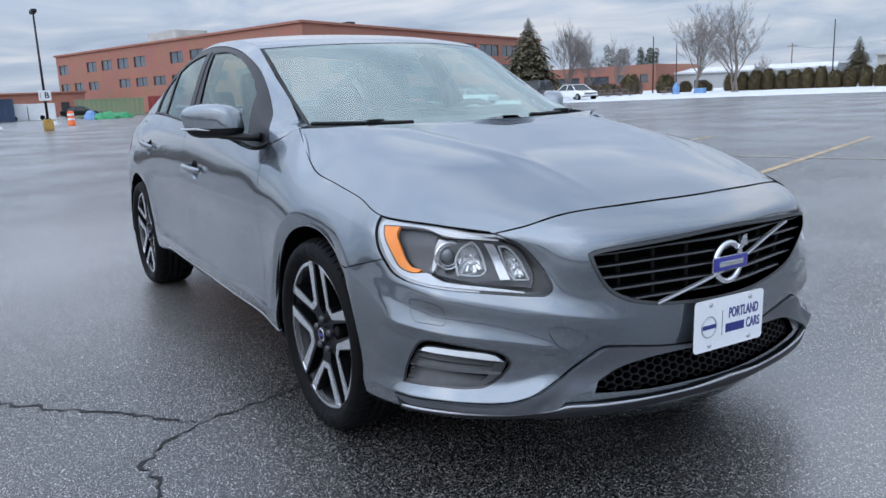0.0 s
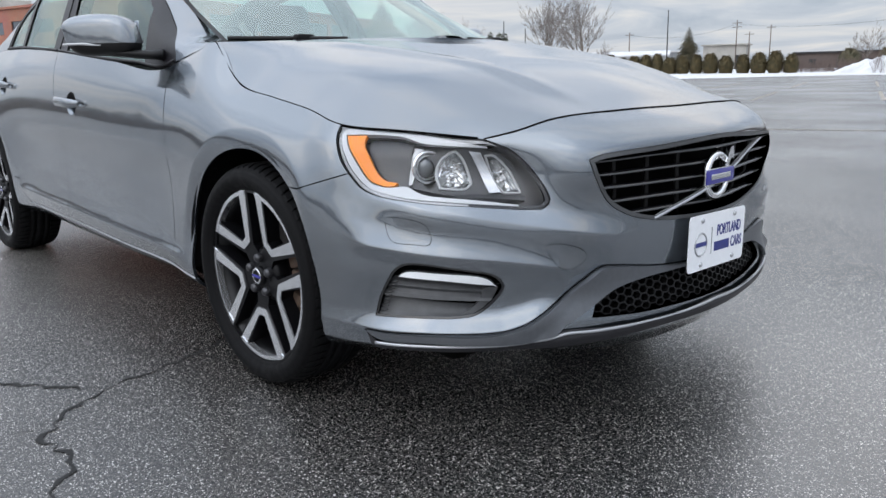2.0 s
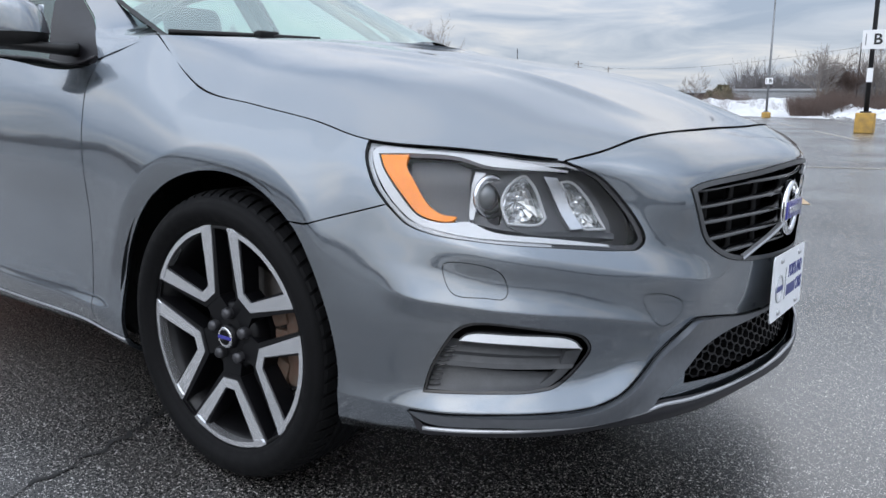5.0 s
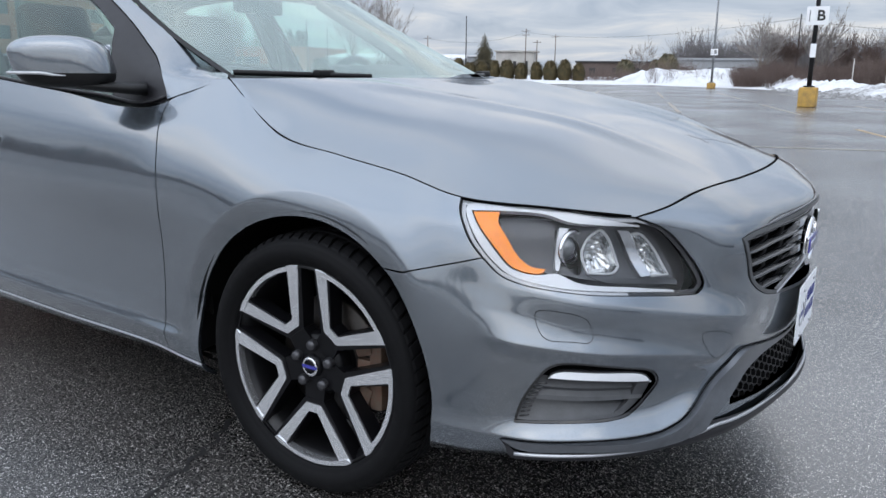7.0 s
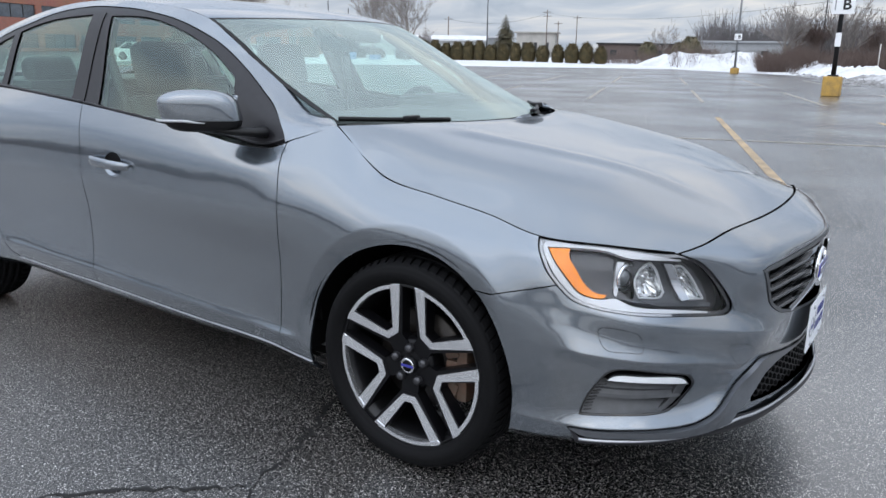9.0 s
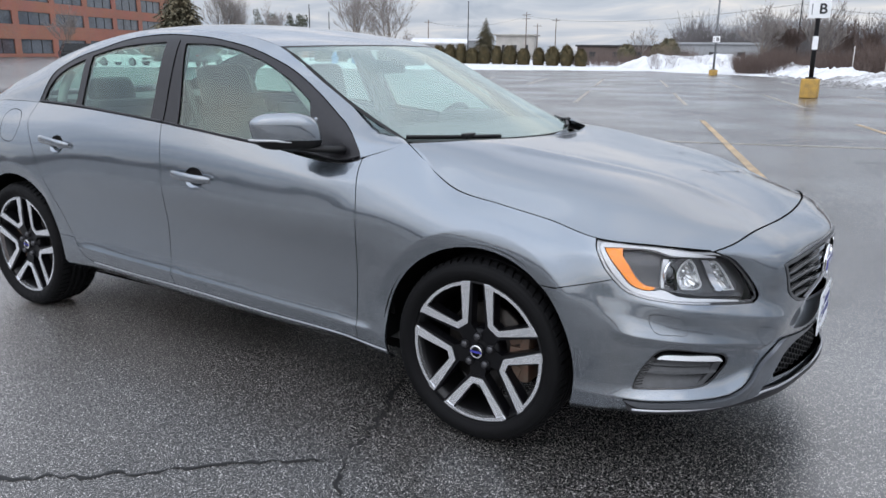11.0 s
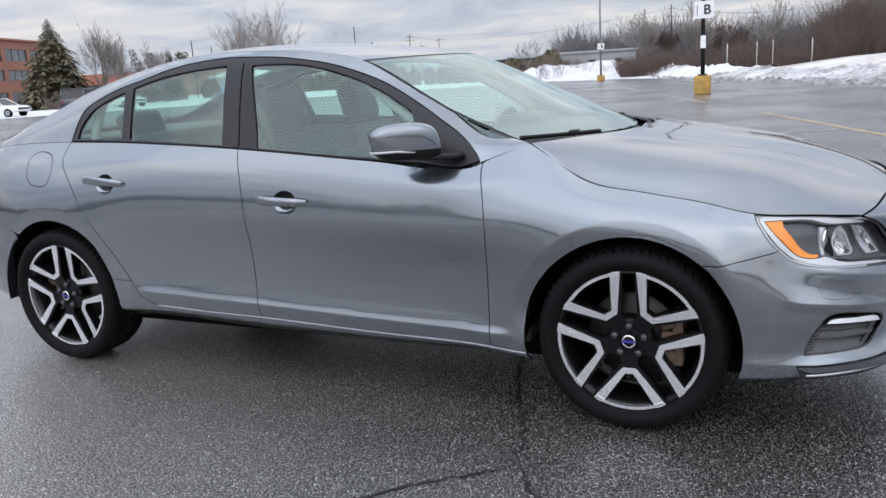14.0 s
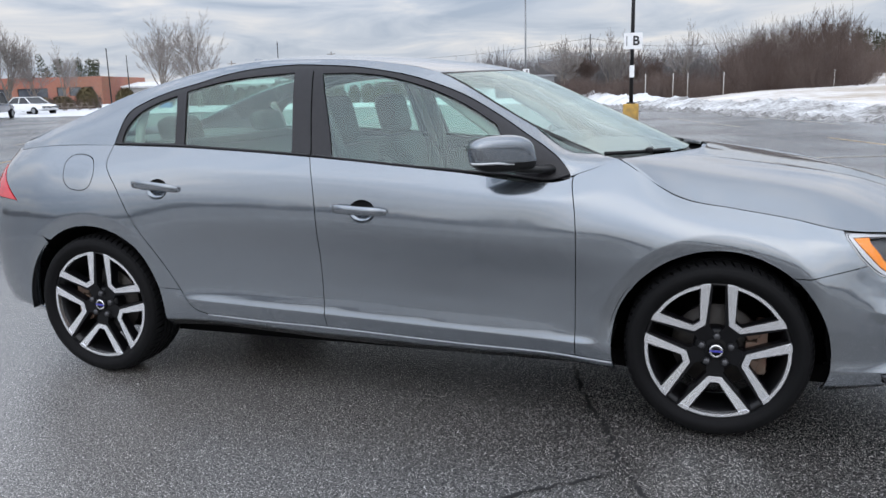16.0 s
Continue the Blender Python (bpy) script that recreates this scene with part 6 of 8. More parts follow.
cup_front, cup_rear = ellipse(-1.386, .823, .056, .046), ellipse(-2.38, .897, .054, .043, .88)
flap = smooth_loop(on(body, [(-2.93, .831, .977), (-2.933, .804, 1.012), (-2.909, .783, 1.037), (-2.815, .790, 1.038), (-2.768, .814, 1.016), (-2.745, .854, .955), (-2.763, .877, .899), (-2.795, .880, .886), (-2.880, .871, .897), (-2.917, .855, .932)]))
for sgn in (-1, 1):
    side_part("fender", sheet(body, wing_loop, step=.007), PAINT, car, sgn)
    fd = side_part("front_door", sheet(body, front_door_loop, [cup_front], extra=door_rows), PAINT, car, sgn)
    rd = side_part("rear_door", sheet(body, rear_door_loop, [cup_rear], extra=door_rows), PAINT, car, sgn)
    q = side_part("quarter_panel", sheet(body, quarter_loop, [flap] if sgn < 0 else [], step=.015), PAINT, car, sgn)
    side_part("sill", sheet(body, sill_loop), PAINT, car, sgn)
    # silver bead added in place of the highlight along the sill seam
    line = resample(cubic(on(body, sill_seam), np.linspace(0, 5, 60)), .02)
    P, _ = body.at(line[:, 0], line[:, 1] - .003, .0005)
    V, F = tube(P * (1, sgn, 1), .0028, 6)
    part("sill_highlight", V, F, SILVER, car)
    if sgn < 0:
        side_part("fuel_flap", sheet(body, flap), PAINT, q, sgn)
    for door, lp, (xa, za, xb, zb) in ((fd, cup_front, (-1.520, .834, -1.276, .823)), (rd, cup_rear, (-2.512, .915, -2.262, .898))):
        Vb, Fb = bowl(lp, .022)
        zc = Vb[:, 2].mean() + .004
        turned = [f if sgn > 0 else f[::-1] for f in Fb]
        upper_half = lambda f: np.mean([Vb[i][2] for i in f]) > zc
        part("handle_recess", Vb * (1, sgn, 1), [f for f in turned if not upper_half(f)], PAINT, door)
        # the recess's upper half is black
        part("recess_upper", Vb * (1, sgn, 1), [f for f in turned if upper_half(f)], BLACK, door, "black upper half of the handle recess")
        handle(xa, za, xb, zb, sgn, door)

# tail: lamps, bumper, boot lid
tail_lamp = chain(on(body, [(-3.375, .715, .985), (-3.325, .794, .914), (-3.223, .845, .825)]), on(body, [(-3.223, .845, .825), (-3.36, .808, .835), (-3.50, .66, .82), (-3.60, .48, .80)]), on(body, [(-3.60, .48, .80), (-3.56, .48, .97)]), on(body, [(-3.56, .48, .97), (-3.47, .6, .985), (-3.375, .715, .985)]))
rear_half = np.concatenate([top_line(body, body.A[-1], a_of((-3.10, .80, .255)), 0), on(body, [(-3.12, .85, .30)]), circle(AXLES[1], ARCH[1], 186, 130), on(body, [(-3.045, .905, .661), (-3.123, .882, .682), (-3.162, .873, .707), (-3.223, .845, .825)]), on(body, [(-3.36, .808, .835), (-3.50, .66, .82), (-3.60, .48, .80), (-3.63, .2, .76)]), [(body.A[-1], .755)]])
rear_half = resample(np.concatenate([rear_half, rear_half[:1]]), .014)[:-1]
boot_half = np.concatenate([[(body.A[-1], .755)], on(body, [(-3.63, .2, .76), (-3.60, .48, .80), (-3.56, .48, .97), (-3.47, .6, .985), (-3.375, .715, .985), (-3.34, .66, 1.055)]), top_line(body, a_tail, body.A[-1])])
boot_half = resample(np.concatenate([boot_half, boot_half[:1]]), .014)[:-1]
side_part("rear_bumper", sheet(body, rear_half, gap=.0005), PAINT, car, 0)
boot = side_part("boot_lid", sheet(body, boot_half, gap=.0005), PAINT, car, 0)
for sgn in (-1, 1):
    side_part("tail_lamp", sheet(body, tail_lamp, off=.002, thick=.02), REDLENS, car, sgn, "red tail lamp")

# bonnet


def edge_point(p):
    a = a_of(p)
    return (np.interp(a, body.A, body.P[:, -1, 0]), np.interp(a, body.A, body.P[:, -1, 1]), np.interp(a, body.A, body.P[:, -1, 2]))


BONNET = [
    [edge_point(p) for p in ((.859, 0, .808), (.847, .25, .808), (.799, .478, .796), (.762, .57, .779), (.723, .641, .757))],
    [(.76, 0, .858), (.735, .24, .853), (.685, .45, .840), (.63, .600, .826), edge_point((.575, .750, .778))],
    [(.52, 0, .930), (.505, .24, .925), (.47, .465, .918), (.43, .640, .886), edge_point((.40, .818, .792))],
    [(.27, 0, .970), (.26, .25, .967), (.25, .485, .960), (.24, .662, .919), edge_point((.23, .800, .826))],
    [(.07, 0, 1.003), (.06, .26, 1.000), (.04, .50, .990), (.03, .672, .945), edge_point((.04, .795, .857))],
    [(-.05, 0, 1.022), (-.06, .28, 1.020), (-.11, .515, 1.010), (-.14, .675, .968), edge_point((-.15, .788, .892))],
    [(-.045, 0, 1.029), (-.10, .30, 1.029), (-.235, .52, 1.029), (-.32, .655, 1.027), edge_point((-.375, .742, 1.027))],
]


def net(rows, nu, nv):
    rows = np.asarray(rows, float)
    rows = np.concatenate([rows[:, 1:2] * (1, -1, 1), rows], axis=1)
    B = np.stack([cubic(r, np.linspace(1, len(r) - 1, nv)) for r in rows])
    return np.stack([cubic(B[:, j], np.linspace(0, len(rows) - 1, nu)) for j in range(nv)], axis=1)


def net_part(name, P, mat, parent, both=True, drop=0.0, label="", shift=0.0):
    """A grid of points with y from the middle outwards, as one mesh over both halves."""
    if both:
        P = np.concatenate([P[:, :0:-1] * (1, -1, 1), P], axis=1)
    nu, nv = P.shape[:2]
    N = np.cross(np.gradient(P, axis=0), np.gradient(P, axis=1))
    N /= np.maximum(np.linalg.norm(N, axis=2, keepdims=True), 1e-9)
    if N[:, :, 2].mean() < 0:
        N = -N
    P = P + N * shift
    V, NN = P.reshape(-1, 3).tolist(), N.reshape(-1, 3).tolist()
    F = [(i * nv + j, (i + 1) * nv + j, (i + 1) * nv + j + 1, i * nv + j + 1) for i in range(nu - 1) for j in range(nv - 1)]
    if drop:
        rim = [(0, j) for j in range(nv)] + [(i, nv - 1) for i in range(1, nu)] + [(nu - 1, j) for j in range(nv - 2, -1, -1)] + [(i, 0) for i in range(nu - 2, 0, -1)]
        s, n = len(V), len(rim)
        c = P.reshape(-1, 3).mean(axis=0)
        for q in (0, 1):
            for i, j in rim:
                V.append((P[i, j] - N[i, j] * drop * q).tolist())
                d = P[i, j] - c
                d -= N[i, j] * (d @ N[i, j])
                NN.append((d / np.linalg.norm(d)).tolist())
        F += [(s + i, s + (i + 1) % n, s + n + (i + 1) % n, s + n + i) for i in range(n)]
    a, b, cc = (np.array(V[k]) for k in F[len(F) // 3][:3])
    if np.cross(b - a, cc - a)[2] < 0:
        F = [f[::-1] for f in F]
    return part(name, V, F, mat, parent, label, normals=NN)


bonnet_net = net(BONNET, 90, 60)


def sculpt(P):
    """The two raised lines that run from the screen's corners to the grille."""
    x, y = P[:, :, 0], P[:, :, 1]
    line = .50 - .16 * ease(x, -.2, .9)
    P = P.copy()
    P[:, :, 2] += (.006 * (.5 - ease(np.abs(y), line - .035, line + .035)) + .004 * np.exp(-((np.abs(y) - line + .03) / .03) ** 2)) * ease(x, -.2, 0) * (1 - ease(x, .55, .85))
    return P


bonnet_net = sculpt(bonnet_net)
net_part("bonnet", bonnet_net * (1, .9945, 1) - (.0045, 0, .0005), PAINT, car, drop=.018)
for sgn in (-1, 1):
    V, F = tube(bonnet_net[1:, -1] * (1, sgn, 1) + (0, 0, .0015), .0020, 6)
    part("bonnet_gap", V, F, GAP, car)
    V, F = tube(bonnet_net[0] * (1, sgn, 1) + (.002, 0, .0006), .0018, 6)
    part("bonnet_gap", V, F, GAP, car)

# screen, roof, rear window
ROOF = [(-.12, 1.020, -.44, .682, 1.030), (-.52, 1.208, -.73, .640, 1.152), (-.93, 1.383, -1.127, .605, 1.371), (-1.25, 1.440, -1.34, .592, 1.418), (-1.63, 1.476, -1.65, .580, 1.445), (-1.95, 1.483, -2.0, .575, 1.445),
        (-2.35, 1.450, -2.3, .575, 1.408), (-2.60, 1.402, -2.5, .580, 1.366), (-2.85, 1.318, -2.72, .590, 1.308), (-3.05, 1.228, -2.92, .600, 1.238), (-3.25, 1.125, -3.13, .620, 1.165), (-3.42, 1.085, -3.36, .600, 1.092), (-3.53, 1.055, -3.50, .480, 1.055)]
fr = np.linspace(0, 1, 49)
roof_rows = np.array([[(xc + (xe - xc) * f ** 2, ye * f, zc + (ze - zc) * f ** 2.4) for f in fr] for xc, zc, xe, ye, ze in ROOF])


def roof_strip(s0, s1, n, f0=0, f1=48):
    return np.stack([cubic(roof_rows[:, j], np.linspace(s0, s1, n)) for j in range(f0, f1 + 1)], axis=1)


screen_band = net_part("screen_border", roof_strip(0, 2.0, 40, 47, 48), BLACK, car, both=False, shift=-.001)
part("screen_border", np.array([v.co for v in screen_band.data.vertices]) * (1, -1, 1), [tuple(p.vertices)[::-1] for p in screen_band.data.polygons], BLACK, car)
windscreen = net_part("windscreen", roof_strip(0.02, 1.96, 40, 0, 47), SCREEN, car, label="clear windscreen reflecting pale cloud")
net_part("screen_border", roof_strip(1.96, 2.0, 3, 0, 47), BLACK, car)
net_part("roof", roof_strip(2.01, 6.4, 60), PAINT, car, drop=.01)
net_part("rear_window", roof_strip(6.44, 10.2, 50), GLASS, car, shift=-.002)
net_part("boot_top", roof_strip(10.24, 12, 30), PAINT, boot, drop=.01)
for s in (windscreen,):
    s.visible_shadow = False

# glasshouse sides
hl = lambda pts: on(house, pts)
dlo = [(-2.688, .757, 1.087), (-2.681, .738, 1.128), (-2.646, .687, 1.230), (-2.553, .668, 1.281), (-2.431, .657, 1.322), (-2.280, .650, 1.357), (-2.132, .638, 1.393), (-1.986, .632, 1.414), (-1.788, .628, 1.425), (-1.675, .632, 1.421), (-1.514, .634, 1.410), (-1.374, .639, 1.390), (-1.264, .644, 1.369), (-1.13, .652, 1.330), (-1.005, .658, 1.281), (-.877, .676, 1.212), (-.752, .705, 1.134), (-.655, .745, 1.075), (-.600, .775, 1.035), (-.565, .795, .998), (-.546, .815, .950)]
dlo_az = cubic(hl(dlo), np.linspace(0, len(dlo) - 1, 160))
a_h0, a_h1 = dlo_az[0, 0], dlo_az[-1, 0]
frame_loop = chain(dlo_az[::-1], top_line(house, a_h0, house.A[-1], 0), np.array([(house.A[-1], house.P[-1, 0, 2]), (house.A[-1], house.P[-1, -1, 2])]), top_line(house, house.A[-1], 0, -1), np.array([(0, house.P[0, -1, 2]), (0, house.P[0, 0, 2])]), top_line(house, 0, a_h1, 0))
trim_loop = chain(dlo_az, top_line(house, a_h1, a_h0, 0) + (0, .001))
quarter_glass = smooth_loop(hl([(-2.646, .754, 1.099), (-2.640, .735, 1.149), (-2.584, .702, 1.222), (-2.494, .688, 1.267), (-2.378, .676, 1.304), (-2.338, .779, 1.096)]), (0, 4, 5))
rear_glass = smooth_loop(hl([(-2.283, .784, 1.092), (-2.325, .672, 1.320), (-2.269, .669, 1.334), (-2.121, .662, 1.363), (-1.976, .662, 1.378), (-1.775, .663, 1.389), (-1.729, .821, 1.060)]), (0, 1, 5, 6))
front_glass = smooth_loop(hl([(-1.538, .831, 1.044), (-1.636, .668, 1.382), (-1.455, .660, 1.378), (-1.300, .666, 1.353), (-1.124, .680, 1.300), (-.984, .702, 1.238), (-.856, .733, 1.164), (-.760, .829, .975)]), (0, 1, 6, 7))
for sgn in (-1, 1):
    side_part("side_frame", sheet(house, frame_loop, gap=.0), PAINT, car, sgn)
    trim = side_part("window_trim", sheet(house, trim_loop, [quarter_glass, rear_glass, front_glass], off=-.003, thick=.02), SATIN, car, sgn)
    for nm, lp in (("quarter_window", quarter_glass), ("rear_door_window", rear_glass), ("front_door_window", front_glass)):
        g = side_part(nm, sheet(house, lp, off=-.008, gap=-.004, thick=0), GLASS, trim, sgn, "lightly green-tinted side window")
        g.visible_shadow = False
    # the joint between the doors' frames
    P, _ = house.at(*cubic(hl([(-1.634, .829, 1.049), (-1.655, .77, 1.18), (-1.672, .70, 1.31), (-1.684, .655, 1.395)]), np.linspace(0, 3, 24)).T, -.0020)
    V, F = tube(P * (1, sgn, 1), .0022, 5)
    part("frame_joint", V, F, GAP, trim)
    # the pillar's foot flows into the wing
    a = np.linspace(a_cowl + .03, a_door - .004, 30)
    edge = np.stack([np.interp(a, body.A, body.P[:, -1, k]) for k in range(3)], axis=1)
    V, F = tube((edge - (0, .004, .004)) * (1, sgn, 1), .006, 10)
    part("pillar_fillet", V, F, PAINT, car)
    # sealing strip along the doors' tops
    for a0, a1 in ((-2.68, -1.64), (-1.63, -.56)):
        a = np.linspace(hl([(a1, .83, 1.0)])[0, 0], hl([(a0, .83, 1.0)])[0, 0], 40)
        P, N = house.at(a, np.interp(a, house.A, house.P[:, 0, 2]) + .006, .003)
        V, F = tube(P * (1, sgn, 1), .0045, 6)
        part("window_seal", V, F, SATIN, trim)

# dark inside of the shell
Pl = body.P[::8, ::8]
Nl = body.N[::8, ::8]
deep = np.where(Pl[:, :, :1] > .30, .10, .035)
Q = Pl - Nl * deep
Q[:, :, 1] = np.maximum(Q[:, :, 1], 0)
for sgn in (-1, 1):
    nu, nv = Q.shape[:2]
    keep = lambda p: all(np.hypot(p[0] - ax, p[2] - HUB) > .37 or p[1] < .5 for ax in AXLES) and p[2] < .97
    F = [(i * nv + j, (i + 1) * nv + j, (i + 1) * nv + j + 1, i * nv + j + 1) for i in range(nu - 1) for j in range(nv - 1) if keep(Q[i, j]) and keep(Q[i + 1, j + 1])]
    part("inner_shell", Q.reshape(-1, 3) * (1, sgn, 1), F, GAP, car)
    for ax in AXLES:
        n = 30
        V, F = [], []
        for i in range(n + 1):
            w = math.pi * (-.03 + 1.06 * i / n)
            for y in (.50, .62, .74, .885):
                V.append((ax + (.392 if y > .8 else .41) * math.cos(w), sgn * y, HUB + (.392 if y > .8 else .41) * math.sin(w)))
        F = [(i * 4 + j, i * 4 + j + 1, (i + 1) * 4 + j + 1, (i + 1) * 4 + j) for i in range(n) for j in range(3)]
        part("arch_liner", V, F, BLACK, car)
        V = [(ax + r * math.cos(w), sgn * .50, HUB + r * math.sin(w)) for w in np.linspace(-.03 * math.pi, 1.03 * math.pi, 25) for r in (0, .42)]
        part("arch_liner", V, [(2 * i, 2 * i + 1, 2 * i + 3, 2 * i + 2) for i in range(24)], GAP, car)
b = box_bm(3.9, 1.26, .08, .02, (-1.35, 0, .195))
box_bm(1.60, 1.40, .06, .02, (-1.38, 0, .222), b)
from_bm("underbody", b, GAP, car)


# ---- wheels ----
RIMNUT = material("lug_nut_grey", (.07, .07, .075), .3, .7, vary=.2, scale=50)


def wheel(ax, sgn, turn=0.0):
    """Alloy wheel with five forked spokes; the axis is y, the outer face towards -y."""
    place = Matrix.Translation((ax, sgn * .865, HUB)) @ (Matrix() if sgn < 0 else Matrix.Rotation(math.pi, 4, "Z")) @ Matrix.Rotation(turn, 4, "Y")
    V, F = lathe([(.250, -.004), (.2585, -.006), (.2600, .004), (.2480, .012), (.236, .03), (.228, .08), (.222, .14), (.236, .19), (.256, .20)], 80)
    rim = part("wheel", V, F, RIMGREY, car, "dark alloy wheel with machined twin spokes", where=place)
    pr = [(.254, .012), (.259, -.008), (.264, -.017), (.268, -.017), (.271, -.022), (.288, -.029), (.303, -.029), (.306, -.0265), (.309, -.0265), (.316, -.022), (.322, -.014), (.325, .0)]
    V, F = lathe(pr + [(.325, .16), (.318, .20), (.30, .212), (.27, .205), (.254, .19)], 120)
    tyre = part("tyre", V, F, RUBBER, rim, "black rubber tyre, wet tread")
    # tread: shoulder blocks and three ribs between grooves
    V, F = [], []
    rows = [(.3195, -.0165), (.3265, -.008), (.331, .004), (.3345, .016), (.3350, .040)]
    nb = 66
    for mirror_ in (0, 1):
        for k in range(nb):
            w0 = 2 * math.pi * (k + .5 * mirror_) / nb
            w1 = w0 + 2 * math.pi / nb * .74
            s0 = len(V)
            for w in (w0, w1):
                for q, (r, y) in enumerate(rows):
                    ww = w + .012 * q
                    V.append((r * math.cos(ww), .185 - y if mirror_ else y, r * math.sin(ww)))
                for q, (r, y) in enumerate(rows):
                    ww = w + .012 * q
                    V.append(((r - .009) * math.cos(ww), .185 - y if mirror_ else y, (r - .009) * math.sin(ww)))
            for q in range(4):
                F += [(s0 + q, s0 + q + 1, s0 + 11 + q, s0 + 10 + q), (s0 + q, s0 + q + 1, s0 + 6 + q, s0 + 5 + q), (s0 + 10 + q, s0 + 11 + q, s0 + 16 + q, s0 + 15 + q)]
            F += [(s0, s0 + 10, s0 + 15, s0 + 5), (s0 + 4, s0 + 14, s0 + 19, s0 + 9)]
    tagged(part("tread", V, F, RUBBER, tyre, smooth=False), "small worn tread blocks", kind="stuff")
    for g0, g1 in ((.046, .070), (.076, .110), (.116, .140)):
        Vg, Fg = lathe([(.325, g0), (.3350, g0 + .001), (.3355, (g0 + g1) / 2), (.3350, g1 - .001), (.325, g1)], 72)
        part("tread_rib", Vg, Fg, RUBBER, tyre)

    def plate(outline, y0, y1, mat, name, ang, bevel=.003):
        """A flat piece of (across, outwards) points, thickened along the axis and turned to an angle."""
        b = bmesh.new()
        c, s = math.cos(ang), math.sin(ang)
        vs = [b.verts.new((r * c - t * s, y0(r) if callable(y0) else y0, r * s + t * c)) for t, r in outline]
        f = b.faces.new(vs)
        ext = bmesh.ops.extrude_face_region(b, geom=[f])
        for v in ext["geom"]:
            if isinstance(v, bmesh.types.BMVert):
                v.co.y = y1
        return from_bm(name, b, mat, rim, smooth=False)

    face = lambda r: .012 - .018 * min(1, max(0, (r - .05) / .2))
    for k5 in range(5):
        ang = radians(54 + 72 * k5)
        for s in (-1, 1):
            leg = [(0, .092), (s * .032, .092), (s * .1350, .2205), (s * .1150, .2330), (s * .0880, .2420), (s * .0850, .2340), (s * .0130, .1260), (0, .1260)]
            plate(leg[::s], lambda r: face(r), .045, RIMBLACK, "spoke", ang)
            bright = [(0, .1020), (s * .0225, .1020), (s * .0260, .1045), (s * .1275, .2230), (s * .1115, .2335), (s * .0955, .2390), (s * .0150, .1240), (0, .1240)]
            plate(bright[::s], lambda r: face(r) - .003, .02, MACHINED, "spoke_face", ang)
        arc = [(.2555 * math.sin(w), .2555 * math.cos(w)) for w in np.linspace(-.520, .520, 15)] + [(.2440 * math.sin(w), .2440 * math.cos(w)) for w in np.linspace(.490, -.490, 15)]
        plate(arc, -.009, .012, MACHINED, "rim_edge", ang)
        stem = [(-.034, .035), (.034, .035), (.029, .105), (.02, .125), (-.02, .125), (-.029, .105)]
        plate(stem, lambda r: .014 - .007 * max(0, (r - .035) / .09), .05, RIMBLACK, "spoke_stem", ang)
        a2 = radians(90 + 72 * k5)
        Vn, Fn = lathe([(0, -.006), (.008, -.006), (.0125, -.002), (.0142, .004), (.0142, .03)], 14)
        part("lug_nut", Vn, Fn, RIMNUT, rim, where=Matrix.Translation((.054 * math.cos(a2), 0, .054 * math.sin(a2))))
    V, F = lathe([(0, .008), (.03, .010), (.046, .014), (.075, .018), (.082, .03), (.082, .06)], 48)
    part("hub_face", V, F, RIMBLACK, rim)
    V, F = lathe([(0, -.004), (.024, -.003), (.029, .002), (.030, .012)], 36)
    cap = part("centre_cap", V, F, RIMBLACK, rim, "round dark centre cap with blue band")
    V, F = lathe([(.018, -.0062), (.021, -.0072), (.024, -.0050)], 36)
    part("cap_ring", V, F, CHROME, cap)
    from_bm("cap_band", box_bm(.046, .002, .009, .0008, (0, -.0062, 0)), BLUEBAND, cap, smooth=False)
    V, F = lathe([(.05, .075), (.158, .075), (.160, .080), (.160, .10), (.05, .10)], 64)
    part("brake_disc", V, F, RUST, rim, "rust-tinted brake disc")
    V, F = lathe([(.0, .05), (.075, .05), (.082, .06), (.082, .09)], 40)
    part("disc_hat", V, F, RIMGREY, rim)
    return rim


def caliper(ax, sgn, front_side):
    """A brake caliper that clasps the disc, at the side away from the middle of the car."""
    b = bmesh.new()
    for dz, h in ((.066, .060), (-.066, .060)):
        box_bm(.050, .03, h, .010, (.122, .060, dz), b, Matrix.Rotation(-.35 if dz > 0 else .35, 4, "Y"))
    box_bm(.04, .10, .20, .014, (.160, .100, 0), b)
    box_bm(.045, .02, .055, .008, (.125, .062, 0), b)
    m = Matrix.Translation((ax, sgn * .865, HUB)) @ (Matrix() if sgn < 0 else Matrix.Rotation(math.pi, 4, "Z"))
    if (sgn < 0) != front_side:
        m = m @ Matrix.Rotation(math.pi, 4, "Y")
    return from_bm("brake_caliper", b, CALIPER, car, "dusty brown brake caliper", where=m)


for ax in AXLES:
    for sgn in (-1, 1):
        wheel(ax, sgn, 0.0 if ax == 0 else radians(6))
        caliper(ax, sgn, ax == 0)


